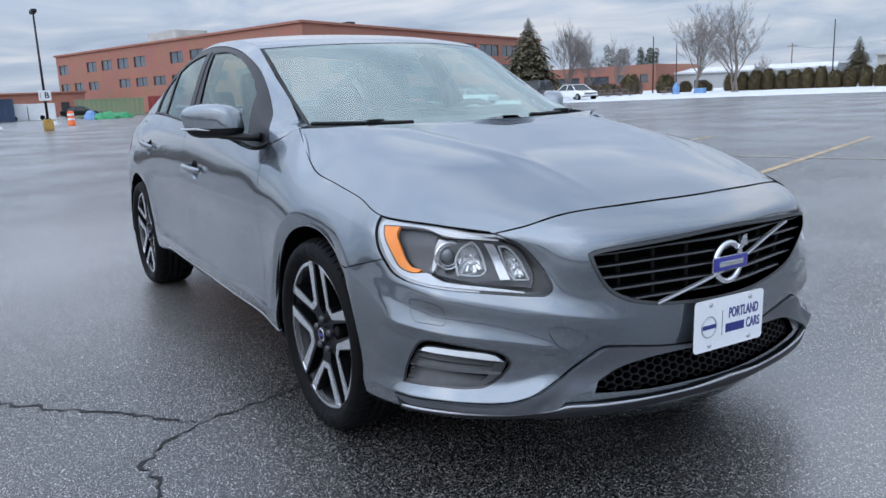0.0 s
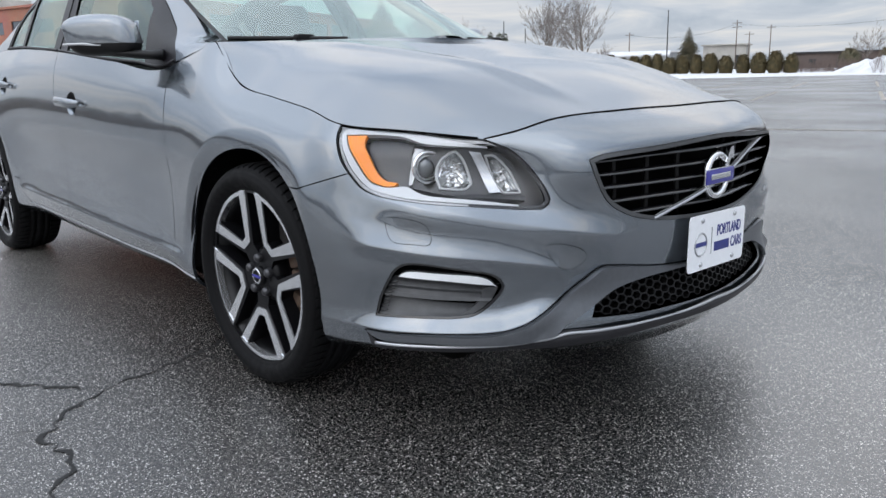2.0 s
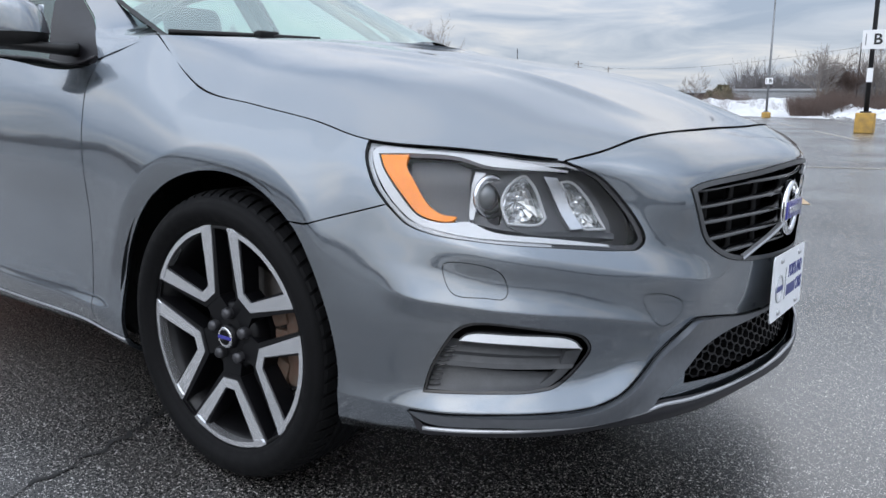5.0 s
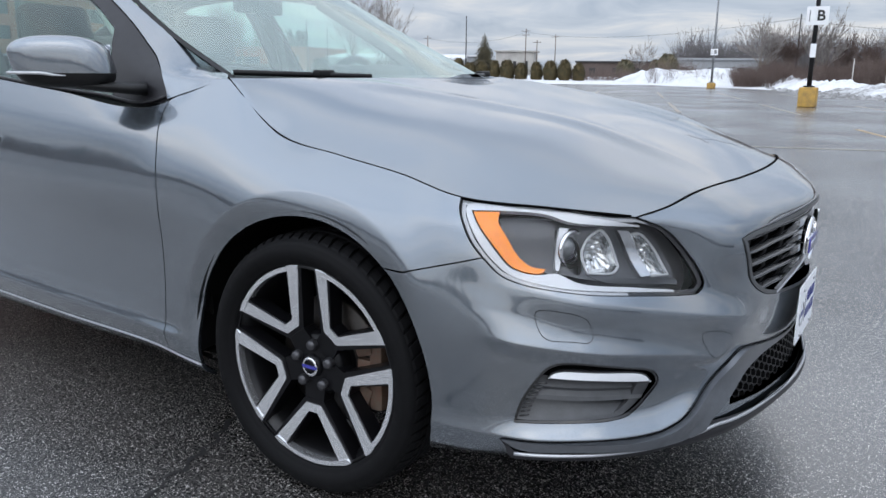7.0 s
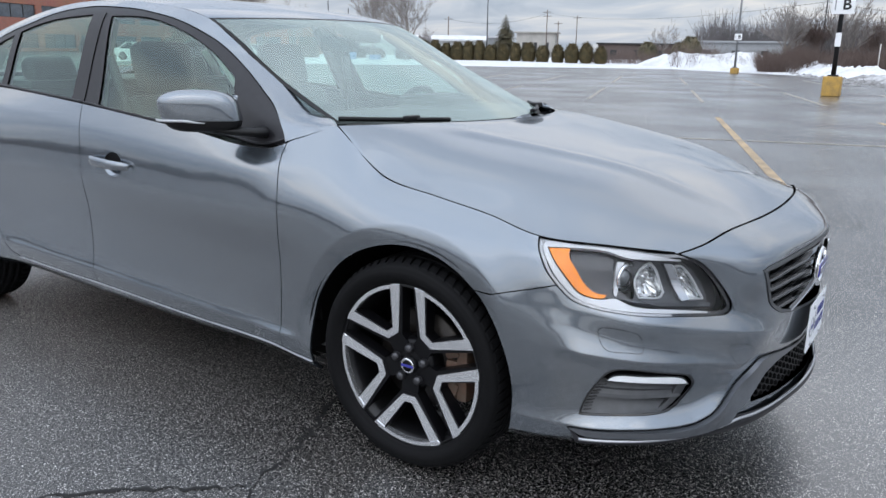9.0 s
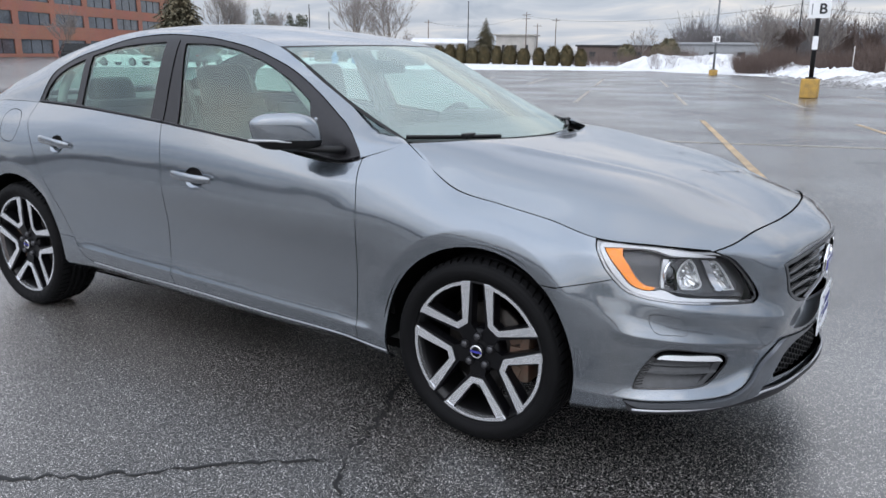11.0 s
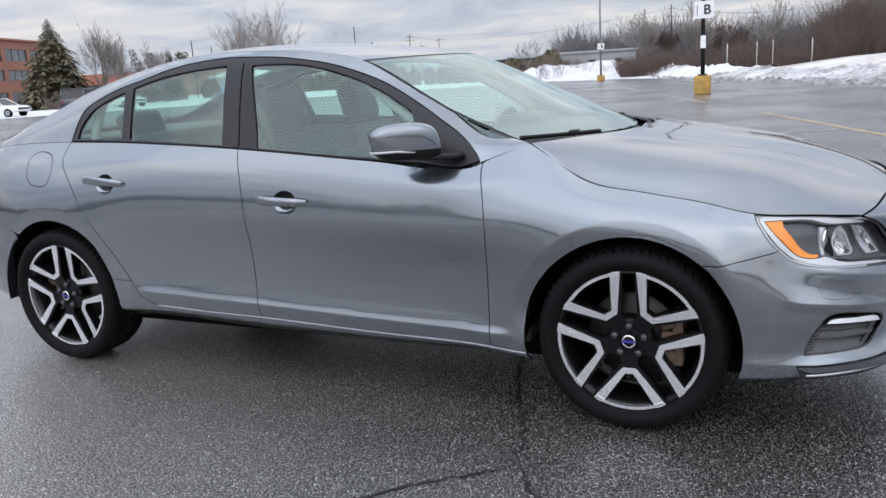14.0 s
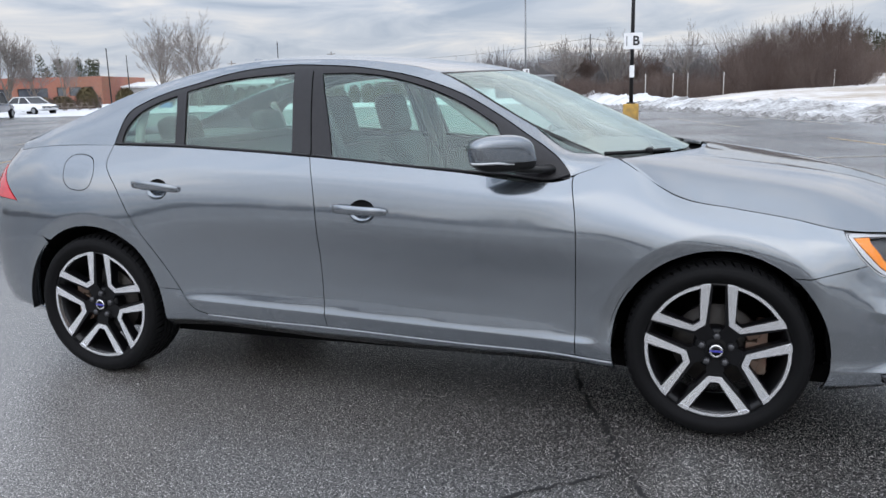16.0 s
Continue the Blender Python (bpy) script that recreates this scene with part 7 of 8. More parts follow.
# ---- lamps ----
SLATGREY = material("slat_grey", (.060, .062, .066), .42, vary=.15, scale=40, bump=.04, bump_scale=900)
DRLHOUSE = material("smoky_lens", (.05, .052, .055), .12, .4, coat=.8, vary=.06, scale=60)
BLADEGREY = material("satin_grey_blade", (.165, .175, .19), .3, .75, vary=.06, scale=80)
GREYTRIM = material("grey_trim", (.085, .088, .092), .36, .35, vary=.1, scale=60)
lamp_loop = chain(on(body, lamp_tip), on(body, lamp_low), on(body, lamp_back), top_line(body, a_lamp, a_corner), step=.009)
band_loop = smooth_loop(on(body, [(.732, .636, .736), (.694, .672, .748), (.611, .733, .767), (.521, .783, .776), (.421, .821, .782), (.416, .830, .774), (.432, .846, .749), (.463, .856, .706), (.490, .853, .677), (.526, .843, .649), (.581, .818, .634), (.678, .743, .621), (.744, .645, .607), (.782, .592, .600),
                                  (.779, .594, .604), (.710, .694, .623), (.642, .773, .638), (.610, .793, .653), (.587, .809, .651), (.560, .826, .651), (.527, .840, .662), (.495, .847, .695), (.463, .847, .730), (.428, .828, .771), (.485, .804, .772), (.569, .763, .766), (.616, .742, .751), (.664, .703, .743), (.731, .637, .733)]), (0, 13, 14, 23, 28), step=.006)
amber_loop = smooth_loop(on(body, [(.434, .829, .769), (.485, .807, .770), (.489, .821, .753), (.511, .829, .724), (.540, .827, .685), (.565, .819, .666), (.592, .803, .661), (.586, .809, .655), (.562, .824, .654), (.530, .838, .665), (.497, .845, .699), (.465, .845, .733)]), (0, 1, 6), step=.006)
bezel_loop = smooth_loop(on(body, [(.487, .806, .769), (.570, .764, .765), (.597, .760, .752), (.606, .776, .702), (.613, .787, .662), (.608, .793, .657), (.591, .804, .662), (.549, .824, .680), (.510, .830, .723)]), (0, 2, 4), step=.008)
panel_loop = smooth_loop(on(body, [(.600, .758, .748), (.664, .706, .741), (.728, .641, .728), (.756, .613, .713), (.782, .591, .679), (.797, .574, .637), (.790, .580, .622), (.737, .648, .632), (.678, .729, .650), (.617, .786, .662)]), (0, 9), step=.008)
low_loop = smooth_loop(on(body, [(.660, .738, .683), (.662, .725, .708), (.669, .708, .728), (.681, .692, .732), (.695, .683, .714), (.716, .671, .664), (.709, .684, .657), (.670, .736, .660)]), (5, 7), step=.005)
high_loop = smooth_loop(on(body, [(.731, .641, .714), (.744, .626, .713), (.767, .605, .685), (.788, .582, .638), (.762, .612, .642), (.748, .629, .668)]), (0, 3, 4), step=.005)
eye_c = on(body, [(.635, .757, .698)])[0]
eye_loop = np.array([eye_c + (.027 * math.cos(w), .039 * math.sin(w)) for w in np.linspace(0, 2 * math.pi, 40, endpoint=False)])
blade_loop = smooth_loop(on(body, [(.603, .756, .746), (.620, .745, .744), (.621, .766, .702), (.619, .783, .664), (.614, .787, .662), (.608, .777, .702)]), (0, 1, 3), step=.005)
divider = smooth_loop(on(body, [(.703, .669, .728), (.722, .649, .724), (.742, .634, .676), (.755, .619, .640), (.740, .642, .640), (.729, .652, .672)]), (0, 1, 3, 4), step=.006)
shelf = smooth_loop(on(body, [(.667, .739, .658), (.711, .683, .648), (.762, .611, .637), (.794, .575, .626), (.792, .577, .614), (.737, .648, .629), (.695, .708, .643)]), (0, 3, 4), step=.006)


def hollow(loop, off, depth, rings=6, every=2):
    """A fluted reflector dished under a loop on the body."""
    lp = loop[::every]
    c = lp.mean(axis=0)
    V, F, n = [], [], len(lp)
    for k in range(rings + 1):
        f = 1 - k / rings * .97
        q = c + (lp - c) * f
        flute = 1 + .10 * np.where(np.arange(n) % 4 < 2, 1, -1) * (1 - f)
        P, _ = body.at(q[:, 0], q[:, 1], off - depth * math.sqrt(max(0, 1 - f ** 2.2)) * flute)
        V += P.tolist()
    for k in range(rings):
        F += [(k * n + i, k * n + (i + 1) % n, (k + 1) * n + (i + 1) % n, (k + 1) * n + i) for i in range(n)]
    F.append(tuple(rings * n + i for i in range(n)))
    return np.array(V), F


def ball(rx, ry, rz, n=24, m=14, power=1.0):
    """A rounded blob by its half sizes; power below 1 squares it."""
    V, F = [], []
    s = lambda v: math.copysign(abs(v) ** power, v)
    for k in range(m + 1):
        p = math.pi * k / m - math.pi / 2
        for i in range(n):
            w = 2 * math.pi * i / n
            V.append((rx * s(math.cos(p)) * s(math.cos(w)), ry * s(math.cos(p)) * s(math.sin(w)), rz * s(math.sin(p))))
    F = [(k * n + i, k * n + (i + 1) % n, (k + 1) * n + (i + 1) % n, (k + 1) * n + i) for k in range(m) for i in range(n)]
    return V, F


def ring(r, t, n=40, m=10):
    """A round ring that faces +x."""
    return tube([(0, r * math.cos(2 * math.pi * i / n), r * math.sin(2 * math.pi * i / n)) for i in range(n)], t, m, closed=True)


def head_lamp(sgn):
    lamp = side_part("headlight", sheet(body, lamp_loop, off=-.070, gap=.0008, thick=-.066, step=.03), LAMPDARK, car, sgn, "clear headlight with amber corner reflector")
    rim_ring = shrink(lamp_loop, .0030)
    side_part("lamp_seal", sheet(body, lamp_loop, [rim_ring], off=-.003, gap=.0012, thick=.01, step=.03), GLOSSBLACK, lamp, sgn)
    V, F, N = sheet(body, shrink(lamp_loop, .0015), [shrink(lamp_loop, .011)], off=-.0085, gap=0, thick=.02, step=.03)
    tip = lambda f: np.mean([V[i][0] for i in f]) > .735
    side_part("inner_rim", (V, [f for f in F if not tip(f)], N), LAMPRIM, lamp, sgn)
    side_part("smoky_edge", (V, [f for f in F if tip(f)], N), LAMPEDGE, lamp, sgn)
    side_part("chrome_band", sheet(body, band_loop, off=-.006, gap=0, thick=.014, step=.015), LAMPWHITE, lamp, sgn)
    side_part("amber_reflector", sheet(body, amber_loop, off=-.007, gap=0, thick=.01, step=.012), AMBER, lamp, sgn, "orange side reflector")
    side_part("bezel", sheet(body, bezel_loop, off=-.030, gap=0, thick=.02, step=.02), LAMPGREY, lamp, sgn)
    lens = side_part("lens", sheet(body, shrink(lamp_loop, .004), off=-.001, gap=0, thick=0, step=.02), LENS, lamp, sgn, "clear lens cover")
    lens.visible_shadow = False
    side_part("reflector_panel", sheet(body, panel_loop, [low_loop, high_loop, eye_loop], off=-.036, gap=0, thick=.02, step=.012), LAMPGREY, lamp, sgn, "smoky grey panel round the reflectors")
    for lp, depth in ((low_loop, .030), (high_loop, .026)):
        V, F = hollow(lp, -.036, depth)
        part("reflector_bowl", V * (1, sgn, 1), F if sgn > 0 else [f[::-1] for f in F], REFLECT, lamp, "fluted silver reflector", smooth=False)
        edge, _ = body.at(lp[:, 0], lp[:, 1], -.034)
        V, F = tube((edge * (1, sgn, 1)).tolist(), .0032, 6, closed=True)
        part("reflector_rim", V, F, LAMPWHITE, lamp)
        (p,), (m,) = body.at(lp[:, 0].mean(), lp[:, 1].mean() + .006, -.062)
        V, F = ball(.012, .006, .007, 12, 8)
        bulb = part("bulb", V, F, CHROME, lamp, where=Matrix.Translation(Vector(p * (1, sgn, 1))))
        V, F = tube([p * (1, sgn, 1) + np.array((.012, dy, -.020)) for dy in (-.012, .012)], .004, 6)
        part("bulb_shield", V, F, CHROME, bulb, where=Matrix.Translation(-Vector(p * (1, sgn, 1))))
    aim = Matrix.Rotation(radians(-14 * -sgn), 4, "Z")
    (p,), (m,) = body.at(eye_loop[:, 0].mean(), eye_loop[:, 1].mean(), -.050)
    put = Matrix.Translation(Vector(p * (1, sgn, 1))) @ aim
    V, F = ball(.020, .026, .027)
    part("projector_lens", V, F, PROJECTOR, lamp, "round glass projector lens", where=put)
    for rr, tt, dx in ((.038, .0055, .014), (.029, .0028, .010)):
        V, F = ring(rr, tt)
        part("projector_ring", V, F, CHROME, lamp, where=put @ Matrix.Translation((dx, 0, 0)))
    side_part("projector_blade", sheet(body, blade_loop, off=-.022, gap=0, thick=.016, step=.012), LAMPWHITE, lamp, sgn)
    side_part("divider", sheet(body, divider, off=-.020, gap=0, thick=.016, step=.012), LAMPCHROME, lamp, sgn)
    side_part("lower_shelf", sheet(body, shelf, off=lambda a, z: -.034 + .020 * ease(z, .650, .615), gap=0, thick=.012, step=.012), LAMPGREY, lamp, sgn)


LAMPRIM = material("lamp_pale_edge", (.36, .37, .385), .25, .4, vary=.06, scale=60)
LAMPEDGE = material("smoky_lens_edge", (.035, .036, .040), .2, .3, vary=.1, scale=60)
PROJECTOR = material("projector_glass", (.14, .15, .16), .04, .5, coat=1.0, vary=.1, scale=20)
for sgn in (-1, 1):
    head_lamp(sgn)


def limits(loop, z):
    """The arcs at which a loop crosses a height."""
    z = min(max(z, loop[:, 1].min() + .002), loop[:, 1].max() - .002)
    a, b = loop, np.roll(loop, -1, axis=0)
    k = (a[:, 1] > z) != (b[:, 1] > z)
    x = a[k, 0] + (z - a[k, 1]) / (b[k, 1] - a[k, 1]) * (b[k, 0] - a[k, 0])
    return x.min(), x.max()


def slat(skin, loop, z0, z1, off0, off1, n=30, thick=.010):
    """A blade across a loop between two heights, its edges at two depths."""
    rows = []
    for f in np.linspace(0, 1, 5):
        z = z0 + (z1 - z0) * f
        lo, hi = limits(loop, z)
        rows.append(skin.at(np.linspace(lo, hi, n), np.full(n, z), off0 + (off1 - off0) * f)[0])
    P = np.array(rows)
    back = P - (P[:, :, :1] * 0 + np.array([thick, 0, 0]))
    V = np.concatenate([P.reshape(-1, 3), back.reshape(-1, 3)])
    m = 5 * n
    F = [(i * n + j, i * n + j + 1, (i + 1) * n + j + 1, (i + 1) * n + j) for i in range(4) for j in range(n - 1)]
    F += [(m + j, m + j + 1, j + 1, j) for j in range(n - 1)] + [(4 * n + j, 4 * n + j + 1, m + 4 * n + j + 1, m + 4 * n + j) for j in range(n - 1)]
    return V, F


drl_loop = smooth_loop(on(body, [(.622, .840, .436), (.630, .837, .446), (.643, .831, .4525), (.719, .776, .4495), (.772, .706, .4385), (.783, .686, .429), (.789, .667, .409), (.767, .702, .4145), (.716, .771, .4275), (.644, .829, .4345)]), (0, 6), step=.006)


def tilted_slat(loop, low, high, lean, depths):
    """A blade across the recess: its heights follow lean (at its lower and upper edge) along the arc, its depth steps through depths from its lower to its upper edge."""
    mid_a, n = loop[:, 0].mean(), 30
    rows = []
    for k, off in enumerate(depths):
        f = k / (len(depths) - 1)
        z, le = low + (high - low) * f, lean[0] + (lean[1] - lean[0]) * f
        lo, hi = limits(loop, z)
        for _ in range(3):
            lo, hi = limits(loop, z + le * (lo - mid_a))[0], limits(loop, z + le * (hi - mid_a))[1]
        a = np.linspace(lo, hi, n)
        rows.append(body.at(a, z + le * (a - mid_a), off)[0])
    P = np.array(rows)
    m = len(depths) * n
    V = np.concatenate([P.reshape(-1, 3), P.reshape(-1, 3) - (.012, 0, 0)])
    F = [(i * n + j, i * n + j + 1, (i + 1) * n + j + 1, (i + 1) * n + j) for i in range(len(depths) - 1) for j in range(n - 1)]
    F += [(m + j, m + j + 1, j + 1, j) for j in range(n - 1)]
    return V, F


end_panel = smooth_loop(on(body, [(.772, .692, .403), (.790, .663, .403), (.779, .670, .376), (.757, .706, .3455), (.732, .744, .339), (.762, .700, .371)]), (0, 1, 4), step=.006)
drl_core = shrink(drl_loop, .0028)
for sgn in (-1, 1):
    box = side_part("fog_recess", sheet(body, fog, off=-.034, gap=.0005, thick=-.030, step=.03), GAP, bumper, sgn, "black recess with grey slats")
    side_part("recess_edge", sheet(body, fog, [shrink(fog, .0050)], off=-.002, gap=.0002, thick=.014, step=.03), GLOSSBLACK, box, sgn)
    inner_fog = shrink(fog, .008)
    outer_fog = shrink(fog, .0025)
    for z0, z1, lean, depths in ((.3395, .3690, (-.005, .065), (-.006, -.011, -.016, -.021, -.026)), (.3785, .4170, (.065, .10), (-.006, -.010, -.019, -.016, -.024, -.032))):
        V, F = tilted_slat(outer_fog, z0, z1, lean, depths)
        part("slat", V * (1, sgn, 1), F if sgn > 0 else [f[::-1] for f in F], SLATGREY, box, smooth=False)
    side_part("slat_end", sheet(body, end_panel, off=-.010, gap=0, thick=.010, step=.012), SLATGREY, box, sgn)
    # a strip of mesh at the recess's outer end
    for k in range(9):
        z = .346 + .0095 * k
        lo, hi = limits(inner_fog, z)
        end = hi if body.at(hi, z)[0][0, 0] < body.at(lo, z)[0][0, 0] else lo
        way = -1 if end == hi else 1
        P, _ = body.at(np.array([end, end + way * .022]), np.array([z, z + .004]), -.004)
        V, F = tube(P * (1, sgn, 1), .0016, 5)
        part("mesh_bar", V, F, GLOSSBLACK, box)
    d = side_part("running_light", sheet(body, drl_loop, off=lambda a, z: .004 * ease(z, .455, .425) - .005, gap=0, thick=.012, step=.008), DRLHOUSE, box, sgn, "slim white daytime running light")
    side_part("light_bar", sheet(body, drl_core, off=lambda a, z: .004 * ease(z, .455, .425) - .0035, gap=0, thick=.004, step=.008), DRLWHITE, d, sgn)

# lower trim: blade round the intake, lip darkened for shade, silver lip edge
blade_top = [(.985, 0, .399), (.962, .104, .395), (.947, .230, .404), (.926, .365, .426), (.913, .427, .431), (.890, .479, .399), (.862, .537, .355), (.834, .604, .318), (.803, .658, .301), (.762, .715, .298), (.697, .784, .300), (.606, .840, .297), (.538, .867, .296)]
blade_low = [(.538, .867, .296), (.567, .855, .283), (.692, .782, .287), (.793, .662, .284), (.844, .583, .281), (.867, .552, .285), (.880, .532, .298), (.895, .484, .319), (.907, .430, .345), (.917, .377, .367), (.939, .267, .379), (.961, .103, .384), (.985, 0, .388)]
half = np.concatenate([resample(cubic(on(body, blade_top), np.linspace(0, 12, 150)), .01), resample(cubic(on(body, blade_low), np.linspace(0, 12, 150)), .01)[1:]])
half[0, 0] = half[-1, 0] = 0
blade = np.concatenate([half[:-1], (half * (-1, 1))[::-1][:-1]])
V, F, N = sheet(front, blade, off=lambda a, z: .003 + .014 * ease(np.abs(a), .25, .5) * ease(np.abs(a), 1.0, .75) + .010 * ease(z, .300, .268), gap=.0, thick=.016, step=.016)
part("intake_surround", V, F, BLADEGREY, bumper, normals=N)
edge = resample(cubic(on(body, blade_top[1:]), np.linspace(0, 11, 120)), .012)
for sgn in (-1, 1):
    P, _ = body.at(edge[:, 0], edge[:, 1] + .003, .002)
    V, F = tube(P * (1, sgn, 1), .0012, 6)
    part("surround_gap", V, F, GAP, bumper)
lip_top = [(.990, 0, .283), (.969, .181, .276), (.946, .317, .277), (.915, .439, .282), (.880, .530, .287), (.862, .558, .282), (.835, .598, .279), (.793, .662, .281), (.692, .782, .284), (.600, .838, .281), (.563, .856, .280), (.535, .868, .297)]
lip_low = [(.535, .868, .297), (.560, .857, .269), (.600, .840, .270), (.692, .782, .270), (.790, .662, .266), (.840, .590, .260), (.870, .535, .257), (.925, .362, .255), (.963, .173, .257), (.988, 0, .258)]
half = np.concatenate([resample(cubic(on(body, lip_top), np.linspace(0, 11, 130)), .01), resample(cubic(on(body, lip_low), np.linspace(0, 9, 130)), .01)[1:]])
half[0, 0] = half[-1, 0] = 0
lip = np.concatenate([half[:-1], (half * (-1, 1))[::-1][:-1]])
V, F, N = sheet(front, lip, off=lambda a, z: .003 + .018 * ease(z, .290, .268), gap=0, thick=.02, step=.007)
# body-coloured lip given dark trim to paint in its shade
lower_lip = part("lower_lip", V, F, SATIN, bumper, "lower lip darkened for shade, with a pale edge", normals=N)
edge = resample(cubic(on(body, lip_top[:-1]), np.linspace(0, 10, 130)), .01)
for sgn in (-1, 1):
    P, _ = body.at(edge[:, 0], edge[:, 1] - .004, .0145)
    V, F = tube(P * (1, sgn, 1), .0042, 8)
    part("lip_edge", V, F, SILVER, lower_lip, "pale grey edge of the lip")

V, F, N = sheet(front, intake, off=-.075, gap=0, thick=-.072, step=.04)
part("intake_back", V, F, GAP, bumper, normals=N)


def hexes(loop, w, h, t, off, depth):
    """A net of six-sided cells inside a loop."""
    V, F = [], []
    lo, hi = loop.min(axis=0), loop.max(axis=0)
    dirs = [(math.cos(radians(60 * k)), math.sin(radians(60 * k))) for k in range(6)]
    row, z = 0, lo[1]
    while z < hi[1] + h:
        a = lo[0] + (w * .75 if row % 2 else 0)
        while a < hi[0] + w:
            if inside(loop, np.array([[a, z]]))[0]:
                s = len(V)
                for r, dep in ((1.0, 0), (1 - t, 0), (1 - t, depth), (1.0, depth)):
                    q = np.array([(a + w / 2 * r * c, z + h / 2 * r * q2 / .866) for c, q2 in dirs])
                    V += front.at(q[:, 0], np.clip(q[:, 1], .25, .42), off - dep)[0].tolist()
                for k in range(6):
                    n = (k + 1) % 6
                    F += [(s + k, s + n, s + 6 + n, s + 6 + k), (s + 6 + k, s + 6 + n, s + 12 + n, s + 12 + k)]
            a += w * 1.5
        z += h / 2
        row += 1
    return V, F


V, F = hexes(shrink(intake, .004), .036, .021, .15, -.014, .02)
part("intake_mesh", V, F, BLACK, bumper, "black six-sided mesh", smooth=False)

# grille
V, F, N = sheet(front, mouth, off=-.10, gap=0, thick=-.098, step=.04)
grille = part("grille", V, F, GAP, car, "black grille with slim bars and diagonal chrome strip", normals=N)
V, F, N = sheet(front, mouth, [shrink(mouth, .011)], off=.003, gap=.0005, thick=.03, step=.03)
part("grille_frame", V, F, GREYTRIM, grille, normals=N)
inner_mouth = shrink(mouth, .008)
for z in (.697, .662, .627, .592, .557):
    V, F = slat(front, inner_mouth, z - .003, z + .003, -.010, -.014, 60, .04)
    part("grille_bar", V, F, GLOSSBLACK, grille)
    lo, hi = limits(inner_mouth, z)
    P, _ = front.at(np.linspace(lo + .004, hi - .004, 50), np.full(50, z), -.009)
    V, F = tube(P, .0016, 6)
    part("bar_edge", V, F, GREYTRIM, grille)
for y in (-.36, -.24, -.12, .12, .24, .36):
    a = abs(float(on(body, [(.95, abs(y), .62)])[0, 0])) * math.copysign(1, y)
    zs = np.linspace(.56 if abs(y) > .3 else .53, .71, 8)
    P, _ = front.at(np.full(8, a), zs, -.045)
    V, F = tube(P, .008, 4)
    part("grille_strut", V, F, BLACK, grille)
a0, a1 = -float(on(body, [(.953, .256, .536)])[0, 0]), float(on(body, [(.93, .325, .69)])[0, 0])
t = np.linspace(0, 1, 30)
P, N = front.at(a0 + (a1 - a0) * t, .536 + (.698 - .536) * t, .002)
side = np.cross(np.gradient(P, axis=0), N)
side /= np.linalg.norm(side, axis=1, keepdims=True)
V, F = [], []
for p, n_, s_ in zip(P, N, side):
    V += [p - s_ * .0042 - n_ * .008, p - s_ * .0038 + n_ * .002, p + n_ * .004, p + s_ * .0038 + n_ * .002, p + s_ * .0042 - n_ * .008]
F = [(i * 5 + j, i * 5 + j + 1, i * 5 + 6 + j, i * 5 + 5 + j) for i in range(29) for j in range(4)]
part("diagonal_bar", V, F, SILVER, grille, "diagonal chrome bar", smooth=False)
face = Matrix(((0, 0, 1, 0), (1, 0, 0, 0), (0, 1, 0, 0), (0, 0, 0, 1)))
V, F = ring(.056, .0105, 48, 12)
badge = part("badge", V, F, CHROME, grille, "round chrome badge with a blue band", where=Matrix.Translation((.984, 0, .622)))
b = box_bm(.010, .148, .040, .003)
from_bm("badge_band", b, BLUEBAND, badge, where=Matrix.Translation((.010, 0, 0)))
from_bm("band_edge", box_bm(.008, .152, .044, .003), CHROME, badge, where=Matrix.Translation((.008, 0, 0)))
from_bm("band_mark", box_bm(.003, .104, .015, .001), CHROME, badge, where=Matrix.Translation((.0148, 0, 0)))
b = bmesh.new()
vs = [b.verts.new((0, y, z)) for y, z in ((.030, .030), (.052, .072), (.070, .076), (.074, .040), (.062, .046), (.042, .024))]
f = b.faces.new(vs)
e = bmesh.ops.extrude_face_region(b, geom=[f])
for v in e["geom"]:
    if isinstance(v, bmesh.types.BMVert):
        v.co.x += .012
from_bm("badge_arrow", b, CHROME, badge, smooth=False)


plate = from_bm("dealer_plate", rounded(.306, .153, .012, .003), PLATEWHITE, car, "white dealer plate with navy lettering", where=Matrix.Translation((.996, 0, .447)) @ Matrix.Rotation(radians(-1.2), 4, "X"))
on_plate = lambda y, z: Matrix.Translation((.0034, y, z)) @ face
words("PORTLAND", .042, NAVY, plate, on_plate(.062, .023), width=.62)
words("CARS", .042, NAVY, plate, on_plate(.107, -.020), width=.62)
from_bm("brand_bar", box_bm(.0012, .084, .026, 0), NAVY, plate, smooth=False, where=Matrix.Translation((.0034, .024, -.020)))
from_bm("divider_line", box_bm(.001, .0015, .075, 0), GREYTRIM, plate, smooth=False, where=Matrix.Translation((.0034, -.034, 0)))
V, F = ring(.031, .0024, 40, 6)
part("plate_emblem", V, F, SILVER, plate, where=Matrix.Translation((.0034, -.092, -.004)))
from_bm("emblem_bar", box_bm(.0014, .066, .012, 0), NAVY, plate, smooth=False, where=Matrix.Translation((.0040, -.092, -.004)))
for y, z in ((-.088, .061), (.088, .061), (-.088, -.060), (.088, -.060)):
    V, F = ball(.006, .0075, .0075, 12, 8)
    part("plate_screw", V, F, SILVER, plate, where=Matrix.Translation((.003, y, z)))

